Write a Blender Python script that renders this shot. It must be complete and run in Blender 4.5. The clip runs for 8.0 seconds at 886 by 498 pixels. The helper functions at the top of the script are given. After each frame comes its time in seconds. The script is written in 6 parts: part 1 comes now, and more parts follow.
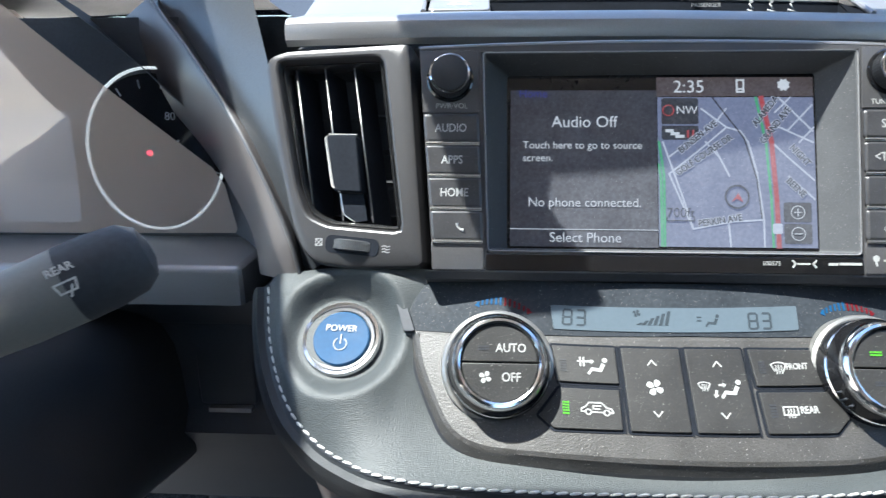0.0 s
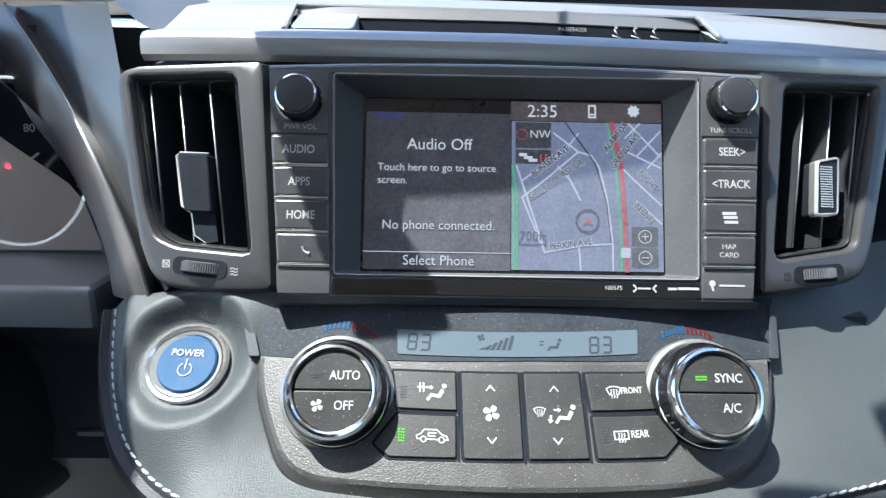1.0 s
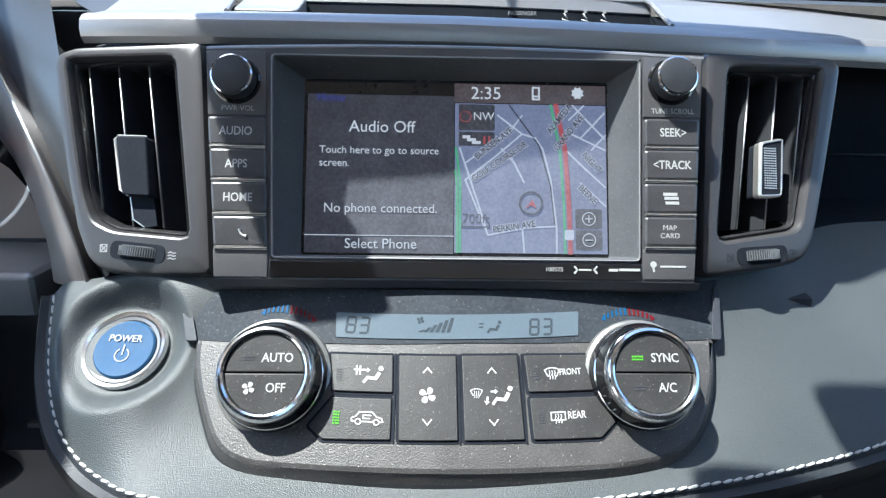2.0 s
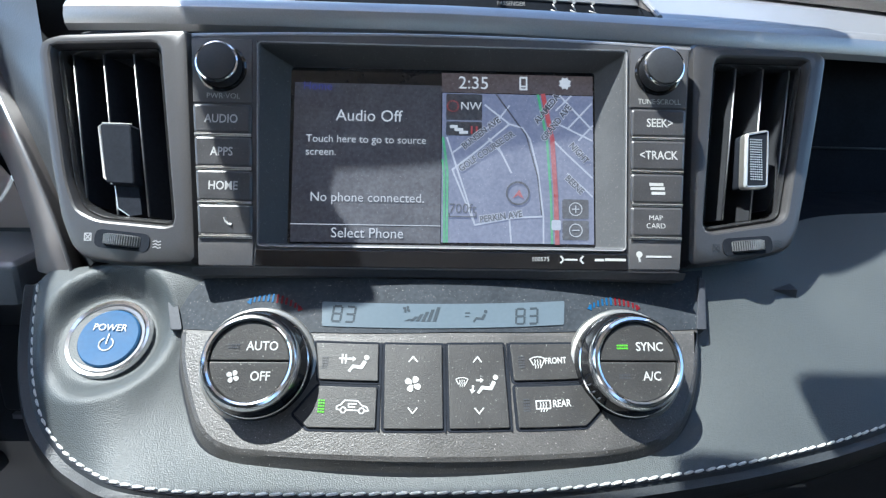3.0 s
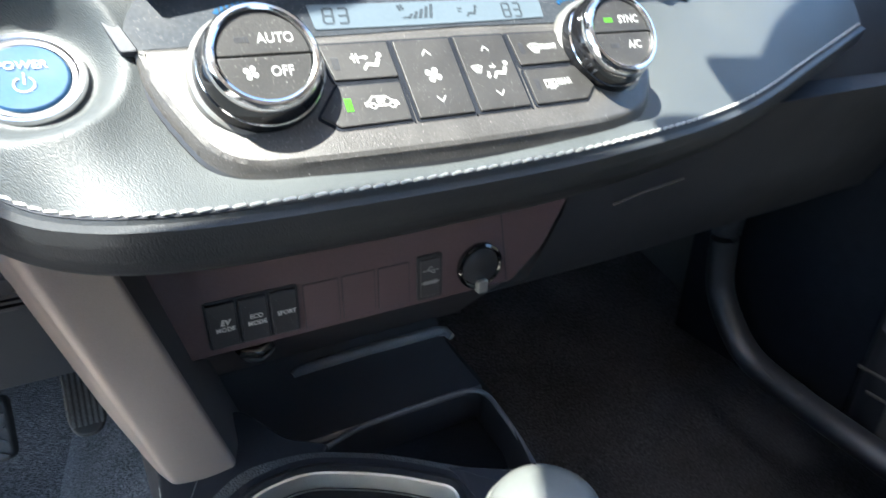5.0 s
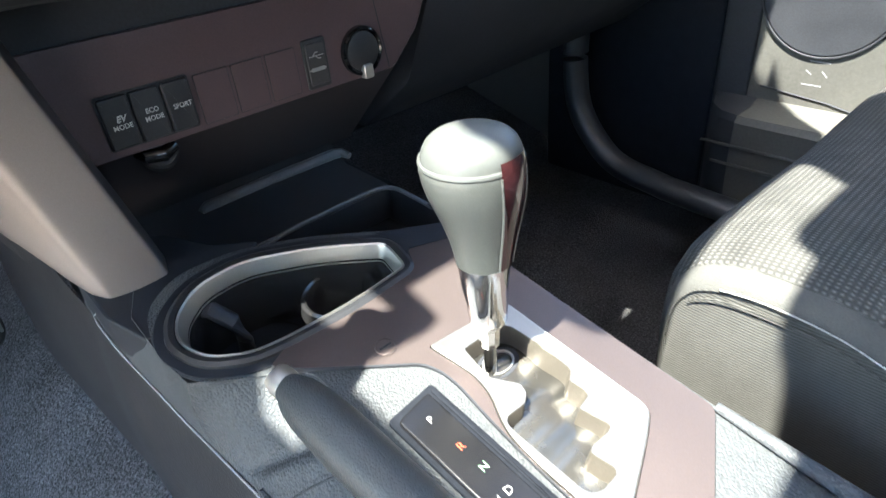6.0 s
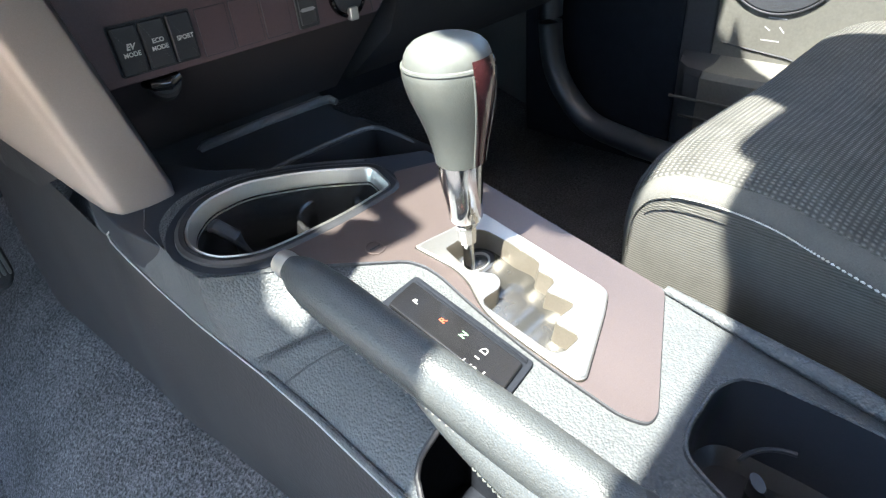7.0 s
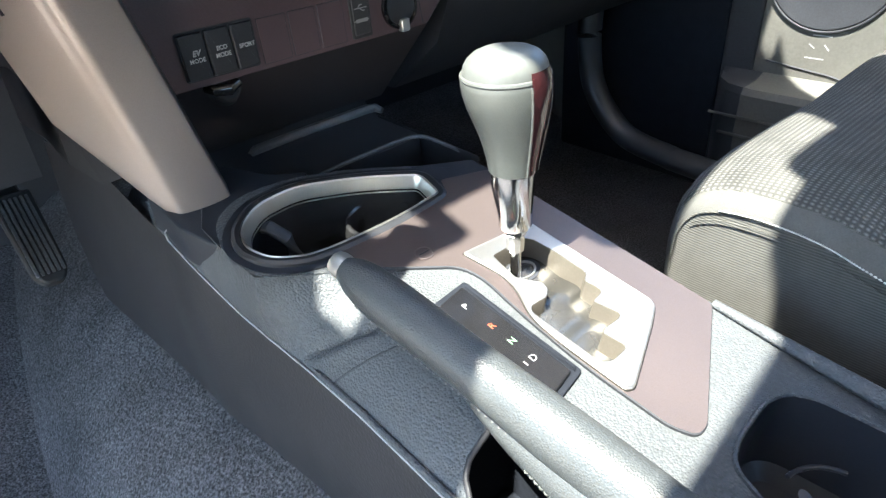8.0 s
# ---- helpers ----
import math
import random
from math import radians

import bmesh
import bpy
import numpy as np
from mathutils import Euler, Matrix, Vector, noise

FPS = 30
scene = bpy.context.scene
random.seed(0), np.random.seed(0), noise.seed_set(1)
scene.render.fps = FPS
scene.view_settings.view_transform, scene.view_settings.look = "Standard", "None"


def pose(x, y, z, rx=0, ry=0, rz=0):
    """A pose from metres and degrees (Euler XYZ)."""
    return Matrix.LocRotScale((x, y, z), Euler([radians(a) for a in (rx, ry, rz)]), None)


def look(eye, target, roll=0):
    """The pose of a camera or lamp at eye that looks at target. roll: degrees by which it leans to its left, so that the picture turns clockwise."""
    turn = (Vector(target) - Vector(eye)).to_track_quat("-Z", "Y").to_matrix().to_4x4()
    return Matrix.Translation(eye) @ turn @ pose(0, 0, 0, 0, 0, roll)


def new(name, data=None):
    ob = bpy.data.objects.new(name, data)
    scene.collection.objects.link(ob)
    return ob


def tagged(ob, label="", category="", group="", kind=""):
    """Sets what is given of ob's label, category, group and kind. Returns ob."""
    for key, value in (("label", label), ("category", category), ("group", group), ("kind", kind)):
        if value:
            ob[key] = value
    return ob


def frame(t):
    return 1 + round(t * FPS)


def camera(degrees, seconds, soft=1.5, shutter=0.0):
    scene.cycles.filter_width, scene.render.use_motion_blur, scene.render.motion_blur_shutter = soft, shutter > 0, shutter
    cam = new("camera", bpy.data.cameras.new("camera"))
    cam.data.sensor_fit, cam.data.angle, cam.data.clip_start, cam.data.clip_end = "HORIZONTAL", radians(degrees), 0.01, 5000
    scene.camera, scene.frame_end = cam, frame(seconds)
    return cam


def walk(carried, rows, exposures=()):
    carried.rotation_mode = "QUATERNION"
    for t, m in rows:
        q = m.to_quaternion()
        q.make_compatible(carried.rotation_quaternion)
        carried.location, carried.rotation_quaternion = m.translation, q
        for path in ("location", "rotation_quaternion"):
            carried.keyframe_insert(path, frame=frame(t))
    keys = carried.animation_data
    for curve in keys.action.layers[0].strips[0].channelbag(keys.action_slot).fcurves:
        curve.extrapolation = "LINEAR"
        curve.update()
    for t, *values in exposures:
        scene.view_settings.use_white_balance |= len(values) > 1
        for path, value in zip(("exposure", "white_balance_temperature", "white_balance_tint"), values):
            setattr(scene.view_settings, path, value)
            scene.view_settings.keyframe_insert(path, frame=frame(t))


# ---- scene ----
cam = camera(73.0, 8.0, soft=1.3, shutter=0.22)
PATH = [
    (0, (0.05, 0.047, 0.341), (-0.049, 1.96, -0.237), -0.2),
    (0.5, (0.081, 0.054, 0.345), (0.077, 1.973, -0.22), 1.1),
    (1, (0.106, 0.054, 0.349), (0.139, 1.974, -0.21), 1.2),
    (1.5, (0.125, 0.054, 0.345), (0.177, 1.973, -0.216), 1.1),
    (3, (0.135, 0.053, 0.338), (0.219, 1.966, -0.238), 1.5),
    (3.5, (0.136, 0.051, 0.336), (0.259, 1.956, -0.262), 1.5),
    (4, (0.131, 0.042, 0.325), (0.321, 1.932, -0.302), 1.2),
    (4.5, (0.081, 0.04, 0.293), (0.508, 1.847, -0.45), 0.9),
    (4.8, (0.036, 0.058, 0.26), (0.678, 1.757, -0.58), 0.7),
    (5, (0.017, 0.057, 0.25), (0.836, 1.647, -0.645), 0.7),
    (5.2, (0.002, 0.057, 0.227), (0.96, 1.538, -0.715), -0.1),
    (6.3, (-0.06, -0.016, 0.157), (1.025, 1.239, -0.96), -5.8),
    (6.5, (-0.072, -0.024, 0.153), (1.017, 1.221, -0.971), -5.7),
    (7, (-0.085, -0.039, 0.148), (1.014, 1.192, -0.982), -5.6),
    (7.5, (-0.089, -0.037, 0.15), (0.992, 1.219, -0.97), -5.4),
    (8, (-0.101, -0.034, 0.151), (0.956, 1.264, -0.943), -5.3),
]
walk(cam, [(t, look(eye, target, roll)) for t, eye, target, roll in PATH], [(0, 2.0, 5680, 3), (3.5, 1.93, 5500, 3), (4.2, 2.12, 5620, 3), (4.8, 2.72, 5850, 3), (5.2, 3.05, 5960, 3), (6.3, 3.16, 6120, 3), (8, 3.16, 6120, 3)])

# ---- light ----
SUN = Vector((-0.43, -0.10, 1.0)).normalized()
world = bpy.data.worlds.new("sky")
scene.world = world
world.use_nodes = True
wn = world.node_tree.nodes
sky = wn.new("ShaderNodeTexSky")
sky.sky_type = "NISHITA"
sky.sun_disc = False
sky.sun_elevation = math.asin(SUN.z)
sky.sun_rotation = math.atan2(SUN.x, SUN.y)
world.node_tree.links.new(sky.outputs[0], wn["Background"].inputs[0])
wn["Background"].inputs[1].default_value = 0.15
sun_data = bpy.data.lights.new("sun", "SUN")
sun_data.energy = 4.8
sun_data.angle = radians(0.5)
sun_data.color = (1.0, 0.92, 0.81)
sun = new("sun", sun_data)
sun.matrix_world = look(SUN * 10, (0, 0, 0))


# ---- materials ----
def mat(name, col, rough=0.5, metal=0.0, bump=0.0, scale=900.0, var=0.15, vscale=60.0, kind="noise", spec=0.5, coat=0.0, rvar=0.1, glow=0.0, fleck=0.0):
    """A node material: colour variation at two scales, grain as relief, uneven gloss."""
    m = bpy.data.materials.new(name)
    m.use_nodes = True
    nt = m.node_tree
    nd, ln = nt.nodes, nt.links
    b = nd["Principled BSDF"]
    b.inputs["Metallic"].default_value = metal
    b.inputs["Specular IOR Level"].default_value = spec
    b.inputs["Coat Weight"].default_value = coat
    b.inputs["Coat Roughness"].default_value = 0.05 if rough < 0.3 else 0.22
    co = nd.new("ShaderNodeTexCoord")
    n1, n2 = nd.new("ShaderNodeTexNoise"), nd.new("ShaderNodeTexNoise")
    n1.inputs["Scale"].default_value, n1.inputs["Detail"].default_value = vscale, 6
    n2.inputs["Scale"].default_value, n2.inputs["Detail"].default_value = scale * 0.6, 3
    for n in (n1, n2):
        ln.new(co.outputs["Object"], n.inputs["Vector"])
    add = nd.new("ShaderNodeMath")
    add.operation = "ADD"
    ln.new(n1.outputs["Fac"], add.inputs[0])
    ln.new(n2.outputs["Fac"], add.inputs[1])
    ramp = nd.new("ShaderNodeMapRange")
    ramp.inputs["From Min"].default_value, ramp.inputs["From Max"].default_value = 0.7, 1.3
    ramp.inputs["To Min"].default_value, ramp.inputs["To Max"].default_value = 1 - var, 1 + var
    ln.new(add.outputs[0], ramp.inputs["Value"])
    mul = nd.new("ShaderNodeVectorMath")
    mul.operation = "SCALE"
    mul.inputs[0].default_value = col
    ln.new(ramp.outputs[0], mul.inputs["Scale"])
    out = mul.outputs[0]
    if fleck:
        n3 = nd.new("ShaderNodeTexNoise")
        n3.inputs["Scale"].default_value, n3.inputs["Detail"].default_value = 1500, 1
        ln.new(co.outputs["Object"], n3.inputs["Vector"])
        r3 = nd.new("ShaderNodeMapRange")
        r3.inputs["From Min"].default_value, r3.inputs["From Max"].default_value = 0.71, 0.76
        r3.inputs["To Max"].default_value = fleck
        ln.new(n3.outputs["Fac"], r3.inputs["Value"])
        mx = nd.new("ShaderNodeMixRGB")
        mx.inputs[2].default_value = (0.6, 0.58, 0.54, 1)
        ln.new(out, mx.inputs[1])
        ln.new(r3.outputs[0], mx.inputs[0])
        out = mx.outputs[0]
    ln.new(out, b.inputs["Base Color"])
    rr = nd.new("ShaderNodeMapRange")
    rr.inputs["From Min"].default_value, rr.inputs["From Max"].default_value = 0.3, 0.7
    rr.inputs["To Min"].default_value, rr.inputs["To Max"].default_value = max(0.0, rough * (1 - rvar)), min(1.0, rough * (1 + rvar))
    ln.new(n1.outputs["Fac"], rr.inputs["Value"])
    ln.new(rr.outputs[0], b.inputs["Roughness"])
    if bump:
        bp = nd.new("ShaderNodeBump")
        bp.inputs["Strength"].default_value = bump
        bp.inputs["Distance"].default_value = 0.001
        if kind == "leather":
            tex = nd.new("ShaderNodeTexVoronoi")
            # rounded pebbles of uneven size
            tex.feature = "SMOOTH_F1"
            tex.inputs["Smoothness"].default_value = 0.35
            tex.inputs["Scale"].default_value = scale
            warp = nd.new("ShaderNodeVectorMath")
            warp.operation = "MULTIPLY_ADD"
            warp.inputs[1].default_value = (0.6 / scale, 0.6 / scale, 0.6 / scale)
            ln.new(n2.outputs["Color"], warp.inputs[0])
            ln.new(co.outputs["Object"], warp.inputs[2])
            ln.new(warp.outputs[0], tex.inputs["Vector"])
            bp.invert = True
            bp.inputs["Strength"].default_value = 0.35 * bump
            ln.new(tex.outputs["Distance"], bp.inputs["Height"])
        elif kind == "carpet":
            tex = nd.new("ShaderNodeTexNoise")
            tex.inputs["Scale"].default_value, tex.inputs["Detail"].default_value = scale, 4
            ln.new(co.outputs["Object"], tex.inputs["Vector"])
            ln.new(tex.outputs["Fac"], bp.inputs["Height"])
            bp.inputs["Distance"].default_value = 0.004
            tuft = nd.new("ShaderNodeMapRange")
            tuft.inputs["From Min"].default_value, tuft.inputs["From Max"].default_value = 0.36, 0.66
            tuft.inputs["To Min"].default_value, tuft.inputs["To Max"].default_value = 0.5, 1.55
            ln.new(tex.outputs["Fac"], tuft.inputs["Value"])
            sc = nd.new("ShaderNodeVectorMath")
            sc.operation = "SCALE"
            ln.new(out, sc.inputs[0])
            ln.new(tuft.outputs[0], sc.inputs["Scale"])
            ln.new(sc.outputs[0], b.inputs["Base Color"])
        elif kind in ("knit", "rib"):
            w1 = nd.new("ShaderNodeTexWave")
            w1.bands_direction = "Y" if kind == "knit" else "Z"
            w1.inputs["Scale"].default_value = scale
            ln.new(co.outputs["Object"], w1.inputs["Vector"])
            src = w1.outputs["Fac"]
            if kind == "knit":
                w2 = nd.new("ShaderNodeTexWave")
                w2.bands_direction = "X"
                w2.inputs["Scale"].default_value = scale * 1.55
                ln.new(co.outputs["Object"], w2.inputs["Vector"])
                mm = nd.new("ShaderNodeMath")
                mm.operation = "MULTIPLY"
                ln.new(src, mm.inputs[0])
                ln.new(w2.outputs["Fac"], mm.inputs[1])
                src = mm.outputs[0]
            dk = nd.new("ShaderNodeMapRange")
            dk.inputs["To Min"].default_value, dk.inputs["To Max"].default_value = (0.62, 1.95) if kind == "knit" else (0.72, 1.28)
            ln.new(src, dk.inputs["Value"])
            sc = nd.new("ShaderNodeVectorMath")
            sc.operation = "SCALE"
            ln.new(out, sc.inputs[0])
            ln.new(dk.outputs[0], sc.inputs["Scale"])
            ln.new(sc.outputs[0], b.inputs["Base Color"])
            ln.new(src, bp.inputs["Height"])
        else:
            ln.new(n2.outputs["Fac"], bp.inputs["Height"])
        ln.new(bp.outputs[0], b.inputs["Normal"])
    if glow:
        b.inputs["Emission Color"].default_value = (*col, 1)
        b.inputs["Emission Strength"].default_value = glow
    return m


def glass(name, tint=(1, 1, 1), gloss=1.0, reflect_tint=0.0):
    """A thin clear pane: mostly seen through, with a mirror-like gloss that grows at grazing angles."""
    m = bpy.data.materials.new(name)
    m.use_nodes = True
    nd, ln = m.node_tree.nodes, m.node_tree.links
    nd.remove(nd["Principled BSDF"])
    t, g, f, mx = nd.new("ShaderNodeBsdfTransparent"), nd.new("ShaderNodeBsdfGlossy"), nd.new("ShaderNodeFresnel"), nd.new("ShaderNodeMixShader")
    t.inputs[0].default_value = (*tint, 1)
    g.inputs["Roughness"].default_value = 0.02
    f.inputs[0].default_value = 1.5 * gloss
    body = t.outputs[0]
    # an even tan diffuse share stands in for a reflection in the pane
    if reflect_tint:
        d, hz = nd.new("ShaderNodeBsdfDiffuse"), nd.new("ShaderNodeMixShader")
        d.inputs[0].default_value, hz.inputs[0].default_value = (0.70, 0.57, 0.48, 1), reflect_tint
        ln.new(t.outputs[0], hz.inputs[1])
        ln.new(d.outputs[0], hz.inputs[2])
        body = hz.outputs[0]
    for a, c in ((f.outputs[0], mx.inputs[0]), (body, mx.inputs[1]), (g.outputs[0], mx.inputs[2]), (mx.outputs[0], nd["Material Output"].inputs[0])):
        ln.new(a, c)
    return m


LEATHER = mat("leather", (0.044, 0.049, 0.050), 0.52, bump=0.8, scale=1700, kind="leather", var=0.18, vscale=14, spec=0.44)
# darker copy of the leather, carries the shade below the roll's seam
LOWLEATHER = mat("shaded_leather", (0.017, 0.019, 0.021), 0.5, bump=0.5, scale=1250, kind="leather", var=0.15, vscale=14, spec=0.4)
GRAIN = mat("grained_plastic", (0.070, 0.075, 0.079), 0.42, bump=1.7, scale=660, kind="leather", var=0.18, vscale=12, spec=0.28)
SOFT = mat("soft_dash_plastic", (0.028, 0.031, 0.037), 0.45, bump=0.3, scale=1100, kind="leather", var=0.15, vscale=10)
BLACK = mat("black_plastic", (0.022, 0.023, 0.026), 0.42, bump=0.03, scale=1600, var=0.2, vscale=30)
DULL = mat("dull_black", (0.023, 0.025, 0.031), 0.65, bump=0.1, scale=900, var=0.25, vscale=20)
WELL = mat("navy_black_plastic", (0.024, 0.027, 0.034), 0.3, bump=0.03, scale=1200, var=0.15, vscale=20, spec=0.6)
GLOSSTRAY = mat("shiny_black_plastic", (0.026, 0.029, 0.036), 0.42, bump=0.05, scale=1200, var=0.2, vscale=20, spec=0.8)
GLOSS = mat("gloss_black", (0.008, 0.008, 0.009), 0.08, var=0.2, vscale=40, rvar=0.5, coat=0.4)
SILVERGREY = mat("silver_grey_paint", (0.25, 0.246, 0.25), 0.34, 0.5, bump=0.05, scale=2500, var=0.1, vscale=9)
FASCIA = mat("charcoal_fascia", (0.072, 0.070, 0.072), 0.34, 0.2, bump=0.06, scale=2200, var=0.12, vscale=25)
CLIM = mat("sparkling_charcoal", (0.058, 0.055, 0.052), 0.44, 0.1, bump=0.3, scale=2200, var=0.3, vscale=40, fleck=0.45, spec=0.4)
CLIMKEY = mat("sparkling_key", (0.028, 0.027, 0.026), 0.5, 0.05, bump=0.2, scale=2400, var=0.25, vscale=60, fleck=0.3, spec=0.35)
KEYCAP = mat("key_cap", (0.044, 0.043, 0.045), 0.34, 0.1, bump=0.12, scale=2600, var=0.2, vscale=60, fleck=0.12)
BROWN = mat("brown_metallic_trim", (0.158, 0.128, 0.122), 0.42, 0.8, bump=0.04, scale=2500, var=0.1, vscale=8)
CHAMPAGNE = mat("champagne_metallic", (0.38, 0.325, 0.295), 0.42, 0.5, bump=0.05, scale=2500, var=0.07, vscale=8, coat=0.7)
SATIN = mat("satin_silver", (0.56, 0.545, 0.51), 0.34, 0.85, bump=0.04, scale=2000, var=0.06, vscale=20)
GATESILVER = mat("gate_silver", (0.46, 0.452, 0.43), 0.32, 0.9, bump=0.04, scale=2000, var=0.08, vscale=25)
DARKBROWN = mat("dark_brown_plastic", (0.036, 0.032, 0.035), 0.5, bump=0.2, scale=1100, kind="leather", var=0.15, vscale=10)
BARPAINT = mat("taupe_metallic", (0.105, 0.092, 0.088), 0.42, 0.45, bump=0.04, scale=2500, var=0.08, vscale=8, coat=0.4)
SIDEPAD = mat("smooth_dash_plastic", (0.040, 0.044, 0.050), 0.34, bump=0.25, scale=1100, kind="leather", var=0.15, vscale=10, spec=0.6)
RIMBLACK = mat("black_rim", (0.02, 0.02, 0.021), 0.24, bump=0.05, scale=1500, spec=0.9, var=0.1)
CHROME = mat("chrome", (0.66, 0.66, 0.67), 0.13, 1.0, var=0.04, vscale=30, rvar=0.4)
WHITE = mat("white_print", (0.34, 0.34, 0.33), 0.5, var=0.05)
KEYPRINT = mat("worn_key_print", (0.36, 0.36, 0.35), 0.5, var=0.12)
DIMWHITE = mat("grey_print", (0.3, 0.3, 0.3), 0.5, var=0.05)
THREAD = mat("white_thread", (0.56, 0.55, 0.52), 0.7, bump=0.6, scale=3000, var=0.2, vscale=400)
BLUECAP = mat("blue_button", (0.016, 0.056, 0.125), 0.6, 0.0, var=0.1, vscale=60, spec=0.2)
CARPET = mat("carpet", (0.096, 0.093, 0.096), 0.95, bump=1.0, scale=420, kind="carpet", var=0.45, vscale=9, spec=0.1, fleck=0.1)
KNIT = mat("seat_knit", (0.077, 0.076, 0.071), 0.85, bump=1.0, scale=78, kind="knit", var=0.2, vscale=30, spec=0.2)
RIB = mat("seat_side_cloth", (0.074, 0.073, 0.067), 0.9, bump=0.3, scale=170, kind="rib", var=0.08, vscale=30, spec=0.2)
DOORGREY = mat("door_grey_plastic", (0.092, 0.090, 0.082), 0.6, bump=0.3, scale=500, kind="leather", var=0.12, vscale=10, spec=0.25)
KNOBLEATHER = mat("knob_leather", (0.07, 0.075, 0.07), 0.36, bump=0.35, scale=1500, kind="leather", var=0.1, vscale=20)
# dark insert; the red reflection on it is put into the base colour
INSERT = mat("red_reflection_gloss", (0.05, 0.016, 0.018), 0.14, 0.2, var=0.2, vscale=40, coat=0.6)
KNOBTOP = mat("knob_cap", (0.088, 0.093, 0.088), 0.42, 0.0, var=0.06, vscale=20, coat=0.0)
HEADLINER = mat("headliner_cloth", (0.66, 0.6, 0.54), 0.95, bump=0.4, scale=900, var=0.08, vscale=20)
RED = mat("red_paint", (0.5, 0.02, 0.02), 0.4, var=0.1)
ORANGE = mat("orange_print", (0.50, 0.075, 0.03), 0.5, var=0.05)
GREENP = mat("green_print", (0.2, 0.42, 0.22), 0.5, var=0.05)
BLUEP = mat("blue_print", (0.010, 0.055, 0.13), 0.5, var=0.05, spec=0.05)
REDP = mat("red_print", (0.09, 0.007, 0.011), 0.5, var=0.05, spec=0.05)
LEDGREEN = mat("green_led", (0.07, 0.26, 0.02), 0.4, glow=0.2, var=0.1, spec=0.1)
TREAD = mat("worn_pedal_rib", (0.13, 0.135, 0.14), 0.45, 0.2, var=0.3, vscale=60)
RUBBER = mat("pedal_rubber", (0.03, 0.03, 0.032), 0.6, bump=0.2, scale=900)
ASPHALT = mat("tan_concrete", (0.45, 0.385, 0.32), 0.9, bump=0.5, scale=60, var=0.3, vscale=2)
LCD = mat("lcd_glass", (0.070, 0.088, 0.104), 0.3, var=0.05, vscale=30, glow=0.10, spec=0.1)
LCDINK = mat("lcd_ink", (0.034, 0.042, 0.050), 0.5, var=0.05, spec=0.05)
SCREENBLACK = mat("screen_glass", (0.012, 0.012, 0.014), 0.1, var=0.3, vscale=40, rvar=0.6)
DUSTY = mat("dusty_gloss_black", (0.030, 0.034, 0.040), 0.55, var=0.25, vscale=50, rvar=0.3, fleck=0.3, spec=0.06)
DIALBASE = mat("satin_dial_flange", (0.24, 0.235, 0.22), 0.32, 0.6, bump=0.05, scale=2200, var=0.1, vscale=30)
BEZEL = mat("bezel_grey", (0.066, 0.067, 0.070), 0.5, 0.05, bump=0.1, scale=2000, var=0.15, vscale=40, fleck=0.3, spec=0.25)
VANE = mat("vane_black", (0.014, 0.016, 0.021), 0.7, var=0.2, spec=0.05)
CLEAR = glass("windscreen_glass", gloss=1.0)
# instrument lens, with the cabin's tan reflection painted in
PANE = glass("tan_reflection_lens", gloss=1.5, reflect_tint=0.46)


# ---- builders ----
def frame_matrix(o, x, y):
    x = Vector(x).normalized()
    z = x.cross(Vector(y)).normalized()
    m = Matrix((x, z.cross(x), z)).transposed().to_4x4()
    m.translation = o
    return m


def thing(name, at, label, category, group="", kind=""):
    ob = new(name)
    ob.location = at
    ob.empty_display_size = 0.02
    return tagged(ob, label, category, group, kind)


def root_of(ob):
    while ob.parent:
        ob = ob.parent
    return ob


def part(name, bm, material, parent=None, label="", m=None, smooth=30.0, kind=""):
    """Links a bmesh as one mesh object under a thing or a part."""
    if m is not None:
        bmesh.ops.transform(bm, matrix=m, verts=bm.verts)
    if parent is not None:
        bmesh.ops.translate(bm, verts=bm.verts, vec=-root_of(parent).location)
    bmesh.ops.remove_doubles(bm, verts=bm.verts, dist=1e-6)
    bmesh.ops.recalc_face_normals(bm, faces=bm.faces)
    me = bpy.data.meshes.new(name)
    flat = bm.faces.layers.int.get("flat")
    for f in bm.faces:
        f.smooth = len(f.verts) <= 4 and not (flat and f[flat])
    for e in bm.edges:
        e.smooth = not (len(e.link_faces) == 2 and e.calc_face_angle(0) > radians(smooth))
    bm.to_mesh(me)
    bm.free()
    me.materials.append(material)
    ob = new(name, me)
    if parent is not None:
        ob.parent = parent
    return tagged(ob, label, kind=kind)


def catmull(pts, n):
    """n points along a smooth curve through pts."""
    p = [Vector(q) for q in pts]
    p = [2 * p[0] - p[1]] + p + [2 * p[-1] - p[-2]]
    k, out = len(p) - 3, []
    for i in range(n):
        u = i / (n - 1) * k
        j = min(int(u), k - 1)
        t = u - j
        a, b, c, d = p[j : j + 4]
        out.append(0.5 * (2 * b + (c - a) * t + (2 * a - 5 * b + 4 * c - d) * t * t + (3 * b - a - 3 * c + d) * t**3))
    return out


def rounded(poly, r, n=5):
    """A 2D outline with its corners rounded by r, or by one radius a corner."""
    out, k = [], len(poly)
    for i in range(k):
        a, b, c = Vector(poly[i - 1]), Vector(poly[i]), Vector(poly[(i + 1) % k])
        rr = r[i] if isinstance(r, (list, tuple)) else r
        d1, d2 = (a - b), (c - b)
        rr = min(rr, d1.length * 0.45, d2.length * 0.45)
        if rr <= 0:
            out.append(tuple(b))
            continue
        p, q = b + d1.normalized() * rr, b + d2.normalized() * rr
        for j in range(n + 1):
            t = j / n
            w = (1 - t) ** 2 * p + 2 * t * (1 - t) * b + t * t * q
